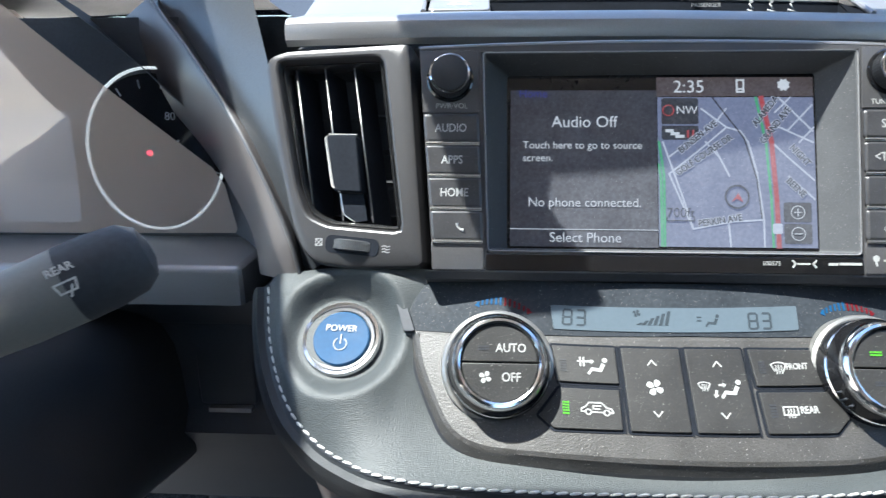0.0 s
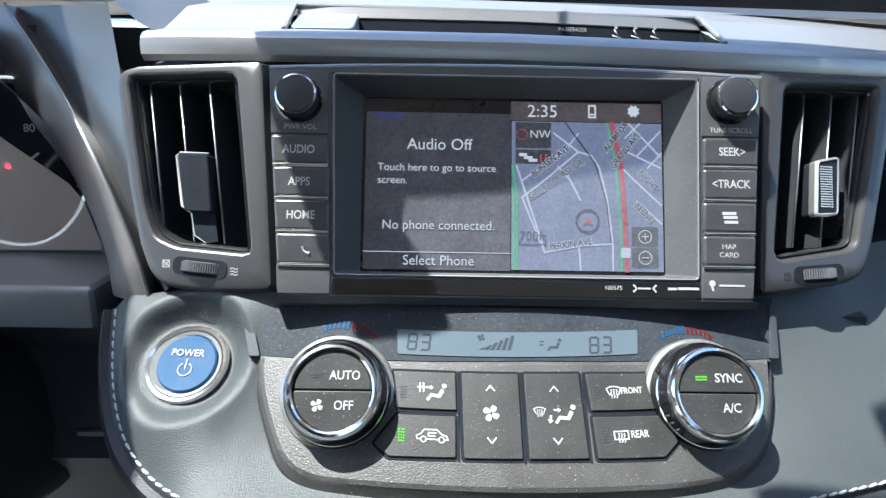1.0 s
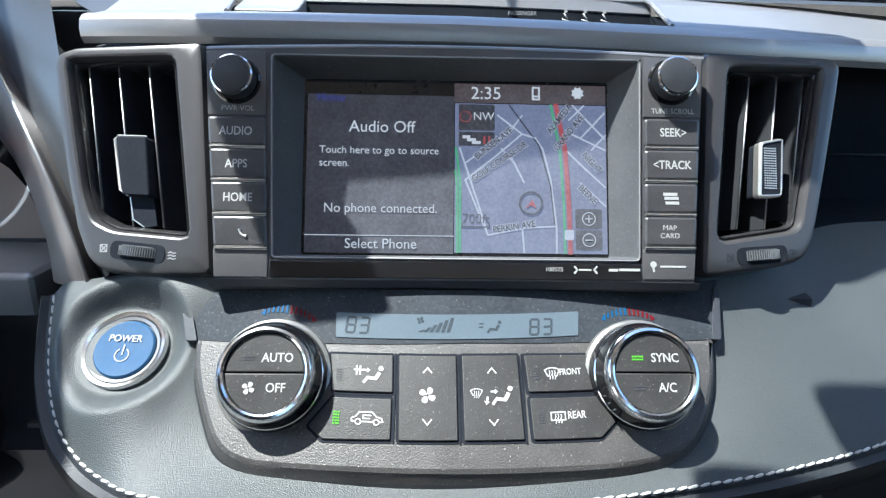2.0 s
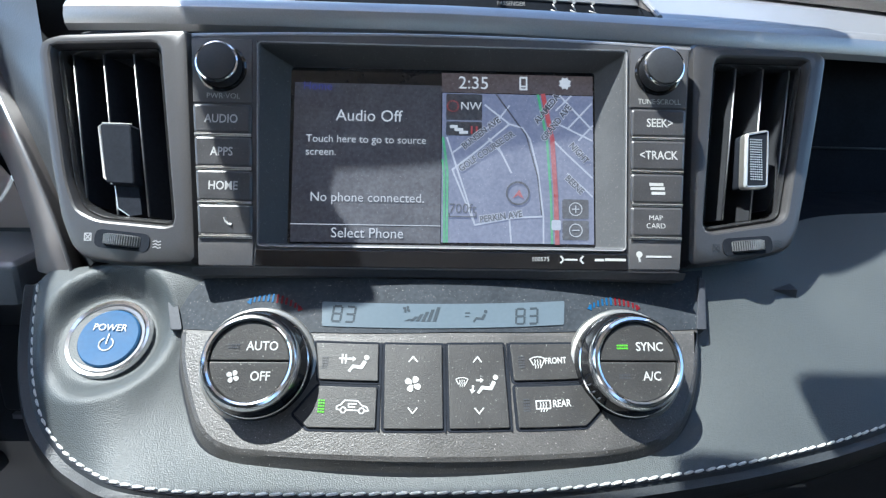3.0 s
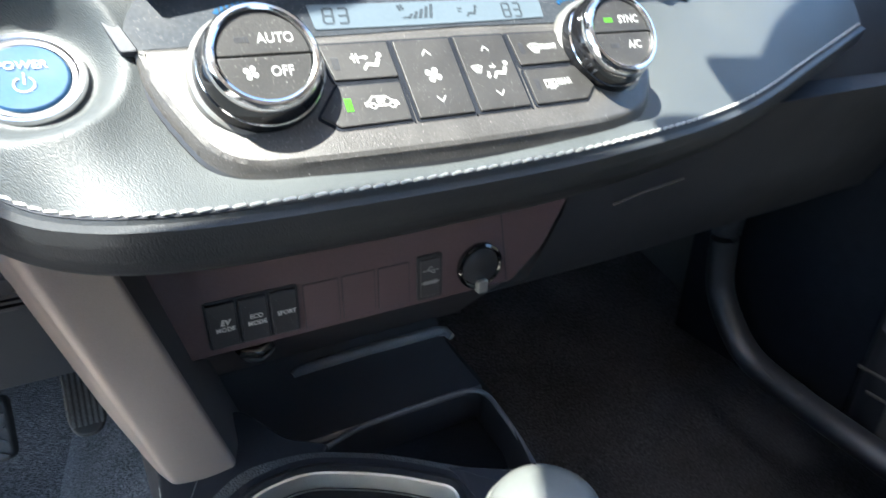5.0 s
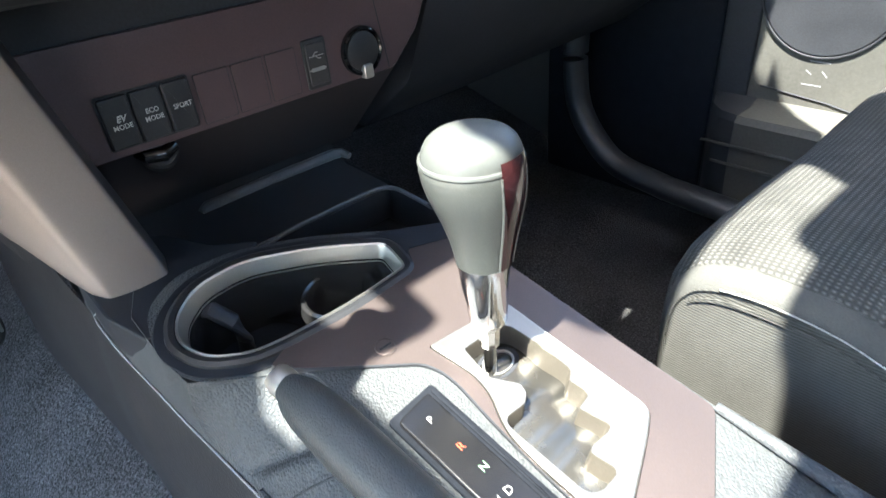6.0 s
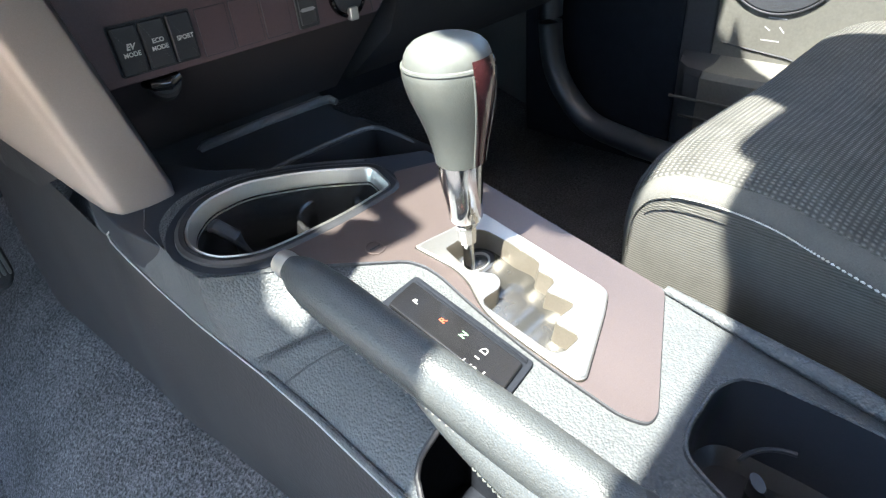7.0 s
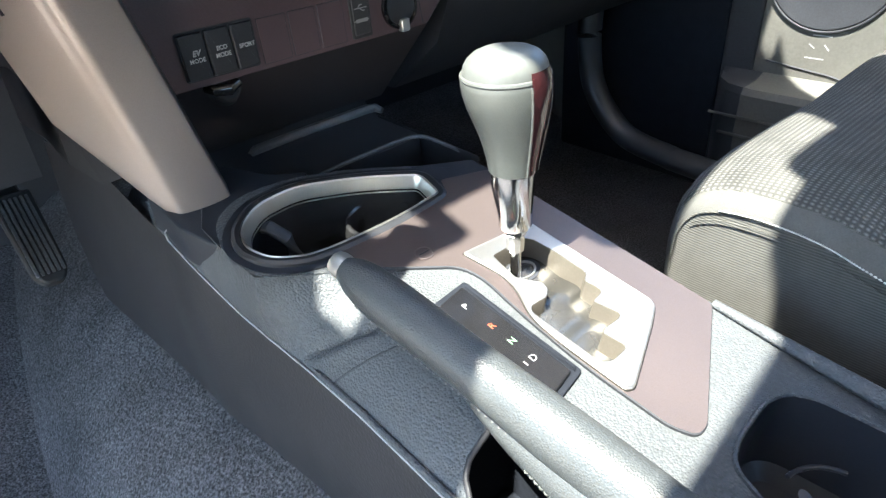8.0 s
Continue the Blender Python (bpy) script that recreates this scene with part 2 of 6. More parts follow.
            out.append((w.x, w.y))
    return out


def rrect(cx, cy, w, h, r, n=5):
    return rounded([(cx - w / 2, cy - h / 2), (cx + w / 2, cy - h / 2), (cx + w / 2, cy + h / 2), (cx - w / 2, cy + h / 2)], r, n)


def disc(cx, cy, r, n=40, ry=None):
    return [(cx + r * math.cos(2 * math.pi * i / n), cy + (ry or r) * math.sin(2 * math.pi * i / n)) for i in range(n)]


def inset(poly, d):
    """The outline moved inwards by d (outwards: minus), point for point."""
    p = [Vector(q) for q in poly]
    area = sum(p[i - 1].x * p[i].y - p[i].x * p[i - 1].y for i in range(len(p)))
    s, out = (1 if area > 0 else -1), []
    for i in range(len(p)):
        e1, e2 = p[i] - p[i - 1], p[(i + 1) % len(p)] - p[i]
        e1 = e1.normalized() if e1.length > 1e-9 else e2.normalized()
        e2 = e2.normalized() if e2.length > 1e-9 else e1
        n1, n2 = Vector((-e1.y, e1.x)), Vector((-e2.y, e2.x))
        mid = (n1 + n2)
        mid = mid / max(0.3, mid.length_squared) * 2 if mid.length > 1e-6 else n1
        out.append(tuple(p[i] + mid * (d * s)))
    return out


def loft(loops, closed=True, cap0=False, cap1=False):
    """Skin between loops of equally many 3D points."""
    bm = bmesh.new()
    rows = [[bm.verts.new(q) for q in loop] for loop in loops]
    n = len(rows[0])
    for a, b in zip(rows, rows[1:]):
        for i in range(n if closed else n - 1):
            j = (i + 1) % n
            try:
                bm.faces.new((a[i], a[j], b[j], b[i]))
            except ValueError:
                pass
    if cap0:
        bm.faces.new(rows[0][::-1])
    if cap1:
        bm.faces.new(rows[-1])
    return bm


def at_z(poly, z):
    return [(x, y, z) for x, y in poly]


def slab(poly, z0, z1, bevel=0.0):
    """An outline raised from z0 to z1, its top edge rounded over by bevel."""
    loops = [at_z(poly, z0)]
    if bevel:
        for a in (0, 30, 60, 90):
            a = radians(a)
            loops.append(at_z(inset(poly, bevel * (1 - math.cos(a))), z1 - bevel * (1 - math.sin(a))))
    else:
        loops.append(at_z(poly, z1))
    return loft(loops, True, True, True)


def plate(outer, holes, z0, z1):
    """A plate with holes through it."""
    bm = bmesh.new()
    edges, tops = [], []
    for loop in (outer, *holes):
        vs = [bm.verts.new((x, y, z1)) for x, y in loop]
        tops.append(vs)
        edges += [bm.edges.new((vs[i - 1], vs[i])) for i in range(len(vs))]
    bmesh.ops.triangle_fill(bm, use_beauty=True, use_dissolve=False, edges=edges)
    for vs in tops:
        low = [bm.verts.new((v.co.x, v.co.y, z0)) for v in vs]
        for i in range(len(vs)):
            bm.faces.new((vs[i - 1], vs[i], low[i], low[i - 1]))
    return bm


def lathe(profile, n=48):
    """Round about z, from (radius, height) pairs."""
    return loft([[(r * math.cos(2 * math.pi * i / n), r * math.sin(2 * math.pi * i / n), z) for i in range(n)] for r, z in profile], True, profile[0][0] > 1e-6, profile[-1][0] > 1e-6)


def tube(pts, r, n=10, caps=True, flat=1.0, up=(0, 0, 1)):
    """A round rod along points; r may be one radius a point."""
    pts = [Vector(p) for p in pts]
    loops = []
    for i, p in enumerate(pts):
        d = (pts[min(i + 1, len(pts) - 1)] - pts[max(i - 1, 0)]).normalized()
        s = d.cross(Vector(up))
        s = s.normalized() if s.length > 1e-5 else Vector((1, 0, 0))
        t = s.cross(d)
        rr = r[i] if isinstance(r, (list, tuple)) else r
        loops.append([p + s * rr * math.cos(2 * math.pi * k / n) + t * rr * flat * math.sin(2 * math.pi * k / n) for k in range(n)])
    return loft(loops, True, caps, caps)


def box(x0, x1, y0, y1, z0, z1, r=0.0, top=0.0):
    return slab(rrect((x0 + x1) / 2, (y0 + y1) / 2, x1 - x0, y1 - y0, r, 3 if r else 1), z0, z1, top)


def join(*bms):
    out = bmesh.new()
    for b in bms:
        off = [out.verts.new(v.co) for v in b.verts]
        b.verts.index_update()
        for f in b.faces:
            try:
                out.faces.new([off[v.index] for v in f.verts])
            except ValueError:
                pass
        b.free()
    return out


def grid(fn, nu, nv, skip=None):
    bm = bmesh.new()
    vs = [[bm.verts.new(fn(i / (nu - 1), j / (nv - 1))) for j in range(nv)] for i in range(nu)]
    for i in range(nu - 1):
        for j in range(nv - 1):
            if not (skip and skip((vs[i][j].co + vs[i + 1][j + 1].co) / 2)):
                bm.faces.new((vs[i][j], vs[i + 1][j], vs[i + 1][j + 1], vs[i][j + 1]))
    return bm


def words(text, size, x, y, z=0.0, angle=0.0, wide=1.0, slant=0.0, bold=0.0, align="CENTER"):
    """Flat lettering in the plane z."""
    cu = bpy.data.curves.new("lettering", "FONT")
    cu.body, cu.size, cu.align_x, cu.align_y = text, size, align, "CENTER"
    cu.extrude, cu.shear, cu.offset, cu.resolution_u = 0.00008, slant, bold, 3
    ob = new("lettering", cu)
    bpy.context.view_layer.update()
    me = bpy.data.meshes.new_from_object(ob.evaluated_get(bpy.context.evaluated_depsgraph_get()))
    bpy.data.objects.remove(ob)
    bpy.data.curves.remove(cu)
    bm = bmesh.new()
    bm.from_mesh(me)
    bpy.data.meshes.remove(me)
    bmesh.ops.transform(bm, matrix=Matrix.Translation((x, y, z)) @ Matrix.Rotation(radians(angle), 4, "Z") @ Matrix.Diagonal((wide, 1, 1, 1)), verts=bm.verts)
    return bm


def strokes(lines, w, z=0.0, h=0.00016):
    """Flat printed strokes of width w along 2D polylines."""
    bms = []
    for line in lines:
        for a, b in zip(line, line[1:]):
            a, b = Vector(a), Vector(b)
            d = (b - a).normalized()
            n = Vector((-d.y, d.x)) * w / 2
            a2, b2 = a - d * w * 0.35, b + d * w * 0.35
            bms.append(slab([tuple(a2 - n), tuple(b2 - n), tuple(b2 + n), tuple(a2 + n)], z, z + h))
    return join(*bms)


def quad_strip(a, b, n=30):
    """A smooth sheet between two curves."""
    ca, cb = catmull(a, n), catmull(b, n)
    return grid(lambda u, v: ca[round(u * (n - 1))].lerp(cb[round(u * (n - 1))], v), n, 6)


MM = 0.001
MU = frame_matrix((0.1475, 0.334, 0.2535), (1, 0, 0), (0, 0.3655, 0.931))
ML = frame_matrix((0.02476, 0.34335, 0.25338), (0.9877, -0.1456, 0.0572), (0, 0.3655, 0.931))
MR = frame_matrix((0.27224, 0.34335, 0.25338), (0.9877, 0.1456, -0.0572), (0, 0.3655, 0.931))
MA = frame_matrix((0.148, 0.2945, 0.200), (1, 0, 0), (0, 1, 1))
MC = frame_matrix((0, 0, -0.0985), (1, 0, 0), (0, 1, 0.17))
CY = math.sqrt(1 + 0.17**2)


def mm(poly):
    return [(x * MM, y * MM) for x, y in poly]


def con(poly):
    """Plan outline of the console, in metres, laid on its sloping top."""
    return [(x, y * CY) for x, y in poly]

# ---- shell of the car ----
floor = part("floor", grid(lambda u, v: (-0.95 + 2.0 * u, -1.6 + 2.9 * v, -0.40 + 0.10 * max(0.0, v - 0.74) * 8), 30, 40), CARPET, label="dark grey pile carpet on the car floor", kind="structure")
tagged(floor, category="carpet")


def tunnel(u, v):
    """Carpeted hump along the middle of the floor, under the console."""
    y = -0.9 + 1.9 * v
    a = (u - 0.5) * 2
    w = 0.30
    return (0.115 + a * w, y, -0.40 + 0.195 * (1 - abs(a) ** 2.2) ** 0.8 + 0.012 * math.sin(9 * y) * (1 - abs(a)))


part("floor_tunnel", grid(tunnel, 40, 60), CARPET, label="carpeted hump along the car floor", kind="structure")
ROOF_Z = 0.78


def shell():
    # unseen roof lining; its openings and front edge are cut to throw light patches
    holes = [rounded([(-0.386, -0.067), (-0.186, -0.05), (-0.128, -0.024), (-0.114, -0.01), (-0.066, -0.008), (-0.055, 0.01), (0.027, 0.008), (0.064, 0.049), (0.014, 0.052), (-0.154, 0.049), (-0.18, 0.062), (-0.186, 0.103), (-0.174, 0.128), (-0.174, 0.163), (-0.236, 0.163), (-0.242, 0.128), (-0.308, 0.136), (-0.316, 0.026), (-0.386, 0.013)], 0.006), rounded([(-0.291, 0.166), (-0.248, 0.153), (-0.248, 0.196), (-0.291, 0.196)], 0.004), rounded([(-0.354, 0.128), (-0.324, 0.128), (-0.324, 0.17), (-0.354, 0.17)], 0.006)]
    outer = rounded([(-0.80, -1.6), (0.92, -1.6), (0.92, 0.202), (0.554, 0.202), (0.554, -0.045), (0.244, -0.045), (0.244, 0.078), (0.314, 0.103), (0.396, 0.202), (0.130, 0.202), (0.124, 0.222), (-0.008, 0.222), (-0.016, 0.202), (-0.80, 0.202)], 0.004)
    ob = part("ceiling", plate(outer, holes, ROOF_Z, ROOF_Z + 0.02), HEADLINER, label="unseen beige headliner with openings cut for the light patches", kind="structure")
    # added board above the view, outlined to cast the pad's shadow
    v = thing("unseen_visor", (0.35, 0.16, ROOF_Z), "unseen beige board cut to shade the passenger's dash", "sun visor")
    part("shading_board", slab(rounded([(0.095, 0.196), (0.394, 0.196), (0.404, 0.226), (0.550, 0.226), (0.560, 0.196), (0.90, 0.196), (0.90, 0.46), (0.669, 0.45), (0.389, 0.37), (0.269, 0.33), (0.20, 0.30), (0.149, 0.272), (0.092, 0.265), (0.086, 0.260), (0.083, 0.240)], 0.006), ROOF_Z - 0.03, ROOF_Z - 0.012, 0.005), HEADLINER, v)
    part("visor_rod", tube([(0.10, 0.190, ROOF_Z - 0.012), (0.23, 0.190, ROOF_Z - 0.012)], 0.005), DOORGREY, v)
    # second added board, keeps the sun off strut and instruments
    w = thing("unseen_visor", (-0.5, 0.18, ROOF_Z), "unseen beige board added to block sun on the driver's side", "sun visor")
    part("shading_board", slab(rounded([(-0.7, 0.153), (-0.347, 0.153), (-0.313, 0.175), (-0.287, 0.179), (-0.285, 0.273), (-0.285, 0.523), (-0.7, 0.523)], 0.012), ROOF_Z - 0.03, ROOF_Z - 0.012, 0.005), HEADLINER, w)
    part("visor_rod", tube([(-0.68, 0.170, ROOF_Z - 0.010), (-0.44, 0.21, ROOF_Z - 0.012)], 0.005), DOORGREY, w)
    tagged(ob, category="headliner")
    # added out of view; the outline follows the shadow edges it must cast
    r = thing("shading_mirror", (0.05, 0.36, 0.62), "unseen black mirror, outline cut to shade screen and pad", "mirror")
    shape = rounded([(-0.100, 0.284), (-0.058, 0.284), (-0.060, 0.313), (-0.067, 0.322), (-0.056, 0.331), (-0.026, 0.332), (0.004, 0.333), (0.044, 0.337), (0.09, 0.341), (0.133, 0.352), (0.19, 0.372), (0.222, 0.390), (0.222, 0.367), (0.196, 0.350), (0.190, 0.338), (0.206, 0.335), (0.235, 0.346), (0.277, 0.366), (0.277, 0.415), (0.10, 0.392), (-0.100, 0.381)], 0.004)
    part("mirror_shade_plate", slab(shape, 0.615, 0.635, 0.001), BLACK, r)
    part("mirror_glass", slab(rounded([(-0.067, 0.358), (0.253, 0.358), (0.253, 0.377), (-0.067, 0.377)], 0.006), 0.6135, 0.615), CHROME, r)
    part("mirror_arm", tube([(0.058, 0.376, 0.630), (0.058, 0.41, 0.66), (0.058, 0.43, 0.695)], [0.002, 0.0016, 0.003]), BLACK, r)
    pane = part("windscreen", slab([(-0.60, 0.0), (0.86, 0.0), (0.92, 0.885), (-0.66, 0.885)], 0, 0.005), CLEAR, label="clear windscreen above the dashboard", kind="structure", m=frame_matrix((0, 0.205, 0.783), (1, 0, 0), (0, 0.900, -0.436)))
    pane.visible_shadow = False
    tagged(pane, category="windscreen")
    # unseen car sides; blocks and openings set how much sky light comes in
    for name, x, s in (("wall_left", -0.62, -1), ("wall_right", 0.90, 1)):
        x0, x1 = min(x, x + 0.05 * s), max(x, x + 0.05 * s)
        if s > 0:
            bm = join(box(x0, x1, -1.6, 1.0, -0.42, 0.33), box(x0, x1, -1.6, -0.30, 0.33, 0.778), box(x0, x1, -0.30, 0.12, 0.73, 0.778))
        else:
            bm = join(box(x0, x1, -1.6, 1.0, -0.42, -0.30), box(x0, x1, -1.6, -0.42, -0.30, 0.778), box(x0, x1, -0.42, -0.10, 0.40, 0.60), box(x0, x1, 0.60, 1.0, -0.30, 0.34))
        part(name, bm, DOORGREY, label="unseen grey car side with openings sized for sky light", kind="structure")
    part("wall_rear", join(box(-0.62, 0.92, -1.62, -1.58, -0.42, 0.34), box(-0.57, 0.87, -1.35, -1.15, -0.40, 0.25, 0.05, 0.03)), DOORGREY, label="dark rear seat row of the car", kind="structure")
    part("wall_front", box(-0.70, 0.98, 0.98, 1.02, -0.42, 0.36), DULL, label="black footwell bulkhead", kind="structure")
    for name, x in (("trim_pillar_left", -0.62), ("trim_pillar_right", 0.92)):
        part(name, tube([(x, 1.0, 0.34), (x + (0.06 if x < 0 else -0.06), 0.20, ROOF_Z)], 0.035), HEADLINER, label="beige windscreen pillar lining", kind="structure")
    g = part("ground", grid(lambda u, v: (-400 + 800 * u, -400 + 800 * v, -0.80), 3, 3), ASPHALT, label="tan concrete ground outside the car", kind="structure")
    tagged(g, category="ground")


shell()


# ---- dashboard ----
def dashboard():
    dash = thing("dashboard", (0.15, 0.40, 0.17), "dark grey padded dashboard with leather roll and white stitching", "dashboard")
    S = [(-0.064, 0.356, 0.225), (-0.060, 0.340, 0.206), (-0.052, 0.322, 0.190), (-0.040, 0.305, 0.177), (-0.024, 0.291, 0.169), (-0.008, 0.280, 0.167), (0.010, 0.270, 0.1675), (0.038, 0.265, 0.167), (0.08, 0.263, 0.167), (0.128, 0.264, 0.1665), (0.19, 0.264, 0.168), (0.25, 0.273, 0.1685), (0.31, 0.288, 0.1685), (0.37, 0.306, 0.172), (0.46, 0.338, 0.182), (0.60, 0.39, 0.196)]
    T = [(-0.060, 0.361, 0.230), (-0.045, 0.358, 0.233), (-0.030, 0.355, 0.236), (-0.015, 0.351, 0.239), (0.0, 0.348, 0.240), (0.012, 0.347, 0.240), (0.03, 0.346, 0.239), (0.055, 0.346, 0.238), (0.09, 0.346, 0.237), (0.13, 0.346, 0.237), (0.19, 0.346, 0.237), (0.25, 0.348, 0.239), (0.32, 0.372, 0.245), (0.385, 0.415, 0.253), (0.47, 0.428, 0.256), (0.60, 0.455, 0.262)]
    # how far each station bellies out (plus) or stays low like a ledge (minus)
    B = [0.0, 0.006, 0.010, 0.012, 0.010, 0.002, -0.010, -0.017, -0.016, -0.014, -0.014, -0.010, -0.001, 0.004, 0.006, 0.005]
    n = 260
    cs, ct, cb = catmull(S, n), catmull(T, n), catmull([(b, 0, 0) for b in B], n)

    def pad(u, v):
        i = round(u * (n - 1))
        s, t = cs[i], ct[i]
        out = Vector((0, -0.64, 0.77))
        m = (s + t) / 2 + out * cb[i].x * 2
        p = (1 - v) ** 2 * s + 2 * v * (1 - v) * m + v * v * t
        # moulded dish round the start button
        c, nb = Vector((-0.0185, 0.331, 0.2065)), Vector((0.04, -0.66, 0.75)).normalized()
        h = (p - c).dot(nb)
        d = (p - c - nb * h).length
        if d < 0.037:
            k = min(1.0, (0.037 - d) / 0.015)
            p = p - nb * (h + 0.0025) * k * k * (3 - 2 * k)
        return p

    roll = part("pad", grid(pad, n, 80), LEATHER, dash, "dark grey grained leather roll")

    def skirt(u, v):
        i = round(u * (n - 1))
        t = (cs[min(i + 1, n - 1)] - cs[max(i - 1, 0)]).normalized()
        face = Vector((0, -0.72, 0.69))
        out = t.cross(face).normalized()
        out = out if out.dot(cs[i] - ct[i]) > 0 else -out
        a = [(0.0, 0.0), (0.0025, -0.0012), (0.006, 0.0004), (0.0095, -0.005), (0.0125, -0.012), (0.0135, -0.021), (0.011, -0.032), (0.004, -0.05), (-0.01, -0.07)]
        k = v * (len(a) - 1)
        j = min(int(k), len(a) - 2)
        f = k - j
        o, d = a[j][0] * (1 - f) + a[j + 1][0] * f, a[j][1] * (1 - f) + a[j + 1][1] * f
        return cs[i] + out * o + face * d

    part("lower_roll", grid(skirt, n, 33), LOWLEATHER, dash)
    # stitches lie along the seam, each a short slanted thread
    length = [0.0]
    fine = catmull(S, 1200)
    for a, b in zip(fine, fine[1:]):
        length.append(length[-1] + (b - a).length)
    bms, step, k = [], 0.0058, 0
    pos = 0.003
    while pos < length[-1] - 0.01:
        while length[k] < pos:
            k += 1
        t = (fine[k + 1] - fine[k - 1]).normalized()
        up = Vector((0, -0.72, 0.69))
        side = t.cross(up).normalized()
        c = fine[k] + up * 0.0006 - side * 0.0006
        a, b = c - t * 0.0025 + side * 0.0003, c + t * 0.0025 - side * 0.0003
        bms.append(tube([a - up * 0.0006, a.lerp(b, 0.15) + up * 0.0001, c + up * 0.0004, a.lerp(b, 0.85) + up * 0.0001, b - up * 0.0006], [0.0003, 0.00058, 0.0007, 0.00058, 0.0003], 8))
        pos += step
    part("stitching", join(*bms), THREAD, dash, "white contrast stitching", kind="stuff")
    part("seam_groove", tube([p - Vector((0, -0.72, 0.69)) * 0.0004 for p in fine[::6]], 0.0009, 6), DULL, dash)
    # core behind the units, and the black gaps between them
    core = loft([[(x, y, z) for y, z in ((0.415, 0.352), (0.52, 0.370), (0.52, 0.10), (0.376, 0.098), (0.374, 0.13), (0.356, 0.150), (0.356, 0.226), (0.42, 0.236))] for x in (-0.055, 0.345)], True, True, True)
    low = loft([[(x, y, z) for y, z in ((0.42, 0.236), (0.56, 0.236), (0.56, 0.10), (0.40, 0.10), (0.40, 0.15))] for x in (0.345, 0.86)], True, True, True)
    part("core", join(core, low), DULL, dash, "black plastic body of the dashboard")
    return dash


dash = dashboard()


def brow():
    """Silver-grey ledge above the units, with the slot that holds the hazard switch."""
    t = thing("dashboard_ledge", (0.15, 0.42, 0.37), "silver grey dashboard ledge with a black slot along its top", "dashboard trim")
    prof = [(0.400, 0.3540), (0.397, 0.3575), (0.3965, 0.3620), (0.398, 0.3665), (0.4015, 0.3695), (0.41, 0.3715)]
    xs = [-0.06 + 0.70 * i / 60 for i in range(61)]

    def at(x, y, z):
        bend = 0.55 * max(0.0, x - 0.17) ** 2 + 0.9 * max(0.0, 0.06 - x) ** 2
        drop = 0.05 * max(0.0, x - 0.15) + 0.5 * max(0.0, 0.0 - x) ** 2
        return (x, y + bend, z - drop * 0.4)

    front = loft([[at(x, y, z) for y, z in prof] for x in xs], False)
    part("front_lip", front, SILVERGREY, t)
    # top face around the slot
    sx0, sx1, sy0, sy1 = 0.020, 0.272, 0.4125, 0.450

    def zt(y):
        # the top steps up behind the slot's front edge
        return 0.3715 + (y - 0.41) * 0.22 + 0.0076 * max(0.0, min(1.0, (y - sy0) / (sy1 - sy0)))

    def cell(x0, x1, y0, y1, k=14):
        return grid(lambda u, v: at(x0 + (x1 - x0) * u, y0 + (y1 - y0) * v, zt(y0 + (y1 - y0) * v)), k, 5)

    part("top_face", join(cell(-0.06, 0.64, 0.41, sy0, 60), cell(-0.06, sx0, sy0, sy1), cell(sx1, 0.64, sy0, sy1, 24), cell(-0.06, 0.64, sy1, 0.50, 60)), SILVERGREY, t)
    sxs = [sx0 + (sx1 - sx0) * i / 24 for i in range(25)]
    slot = loft([[at(x, y, z) for y, z in ((sy0, zt(sy0) - 0.0002), (sy0 + 0.001, 0.362), (sy1 - 0.006, 0.3645), (sy1 - 0.002, 0.3815), (sy1, 0.3818))] for x in sxs], False, True, True)
    part("slot", slot, VANE, t, "black slot")
    part("slot_back", loft([[at(x, y, z) for y, z in ((sy1 - 0.0022, 0.3810), (sy1 - 0.0026, 0.3816), (sy1 + 0.0002, zt(sy1) + 0.0002))] for x in sxs], False), SILVERGREY, t, "silver upper edge of the slot")
    edge = [at(sx0, sy0, zt(sy0)), at(sx0, sy1, zt(sy1) + 0.0008), at(sx1 - 0.004, sy1, zt(sy1) + 0.0008), at(sx1, sy1 - 0.004, zt(sy1 - 0.004) + 0.0006), at(sx1 + 0.001, sy0, zt(sy0))]
    part("slot_rim", tube(edge, 0.0016, 8), SILVERGREY, t)
    HZ = frame_matrix((0.0405, 0.4325, 0.3775), (1, 0, 0), (0, 0.032, 0.0106))
    hz = part("hazard_button", slab(rrect(0, 0, 0.036, 0.033, 0.004), -0.012, 0.0012, 0.001), SILVERGREY, t, "silver hazard button", m=HZ)
    part("triangle", strokes([[(-0.006, -0.005), (0.006, -0.005), (0, 0.006), (-0.006, -0.005)]], 0.0016, 0.0012), THREAD, hz, "pale triangle", m=HZ)
    part("lettering", words("PASSENGER", 0.0034, 0.19, 0.444, 0.0, wide=1.0), DIMWHITE, t, m=Matrix.Translation((0, 0.0, 0)) @ frame_matrix((0, 0.4485, 0.3768), (1, 0, 0), (0, 0.2, 1)) @ Matrix.Translation((0, -0.444, 0.0025)))
    for x in (0.217, 0.229, 0.241):
        fig = join(slab(disc(x, 0.0035, 0.0011, 10), 0, 0.0001), strokes([[(x - 0.001, 0.002), (x + 0.001, -0.001)], [(x - 0.002, -0.0015), (x + 0.003, -0.003)]], 0.0009))
        part("seat_symbol", fig, DIMWHITE, t, m=frame_matrix((0, 0.4462, 0.3758), (1, 0, 0), (0, 0.2, 1)))
    # soft dash top behind it, up to the windscreen
    top = grid(lambda u, v: (-0.62 + 1.5 * u, 0.50 + 0.5 * v, 0.394 + 0.035 * math.sin(v * 2.2) - 0.01 * (abs(u - 0.5) * 2) ** 2), 40, 20)
    part("dash_top", top, SOFT, dash, "soft dark grey top below the windscreen")
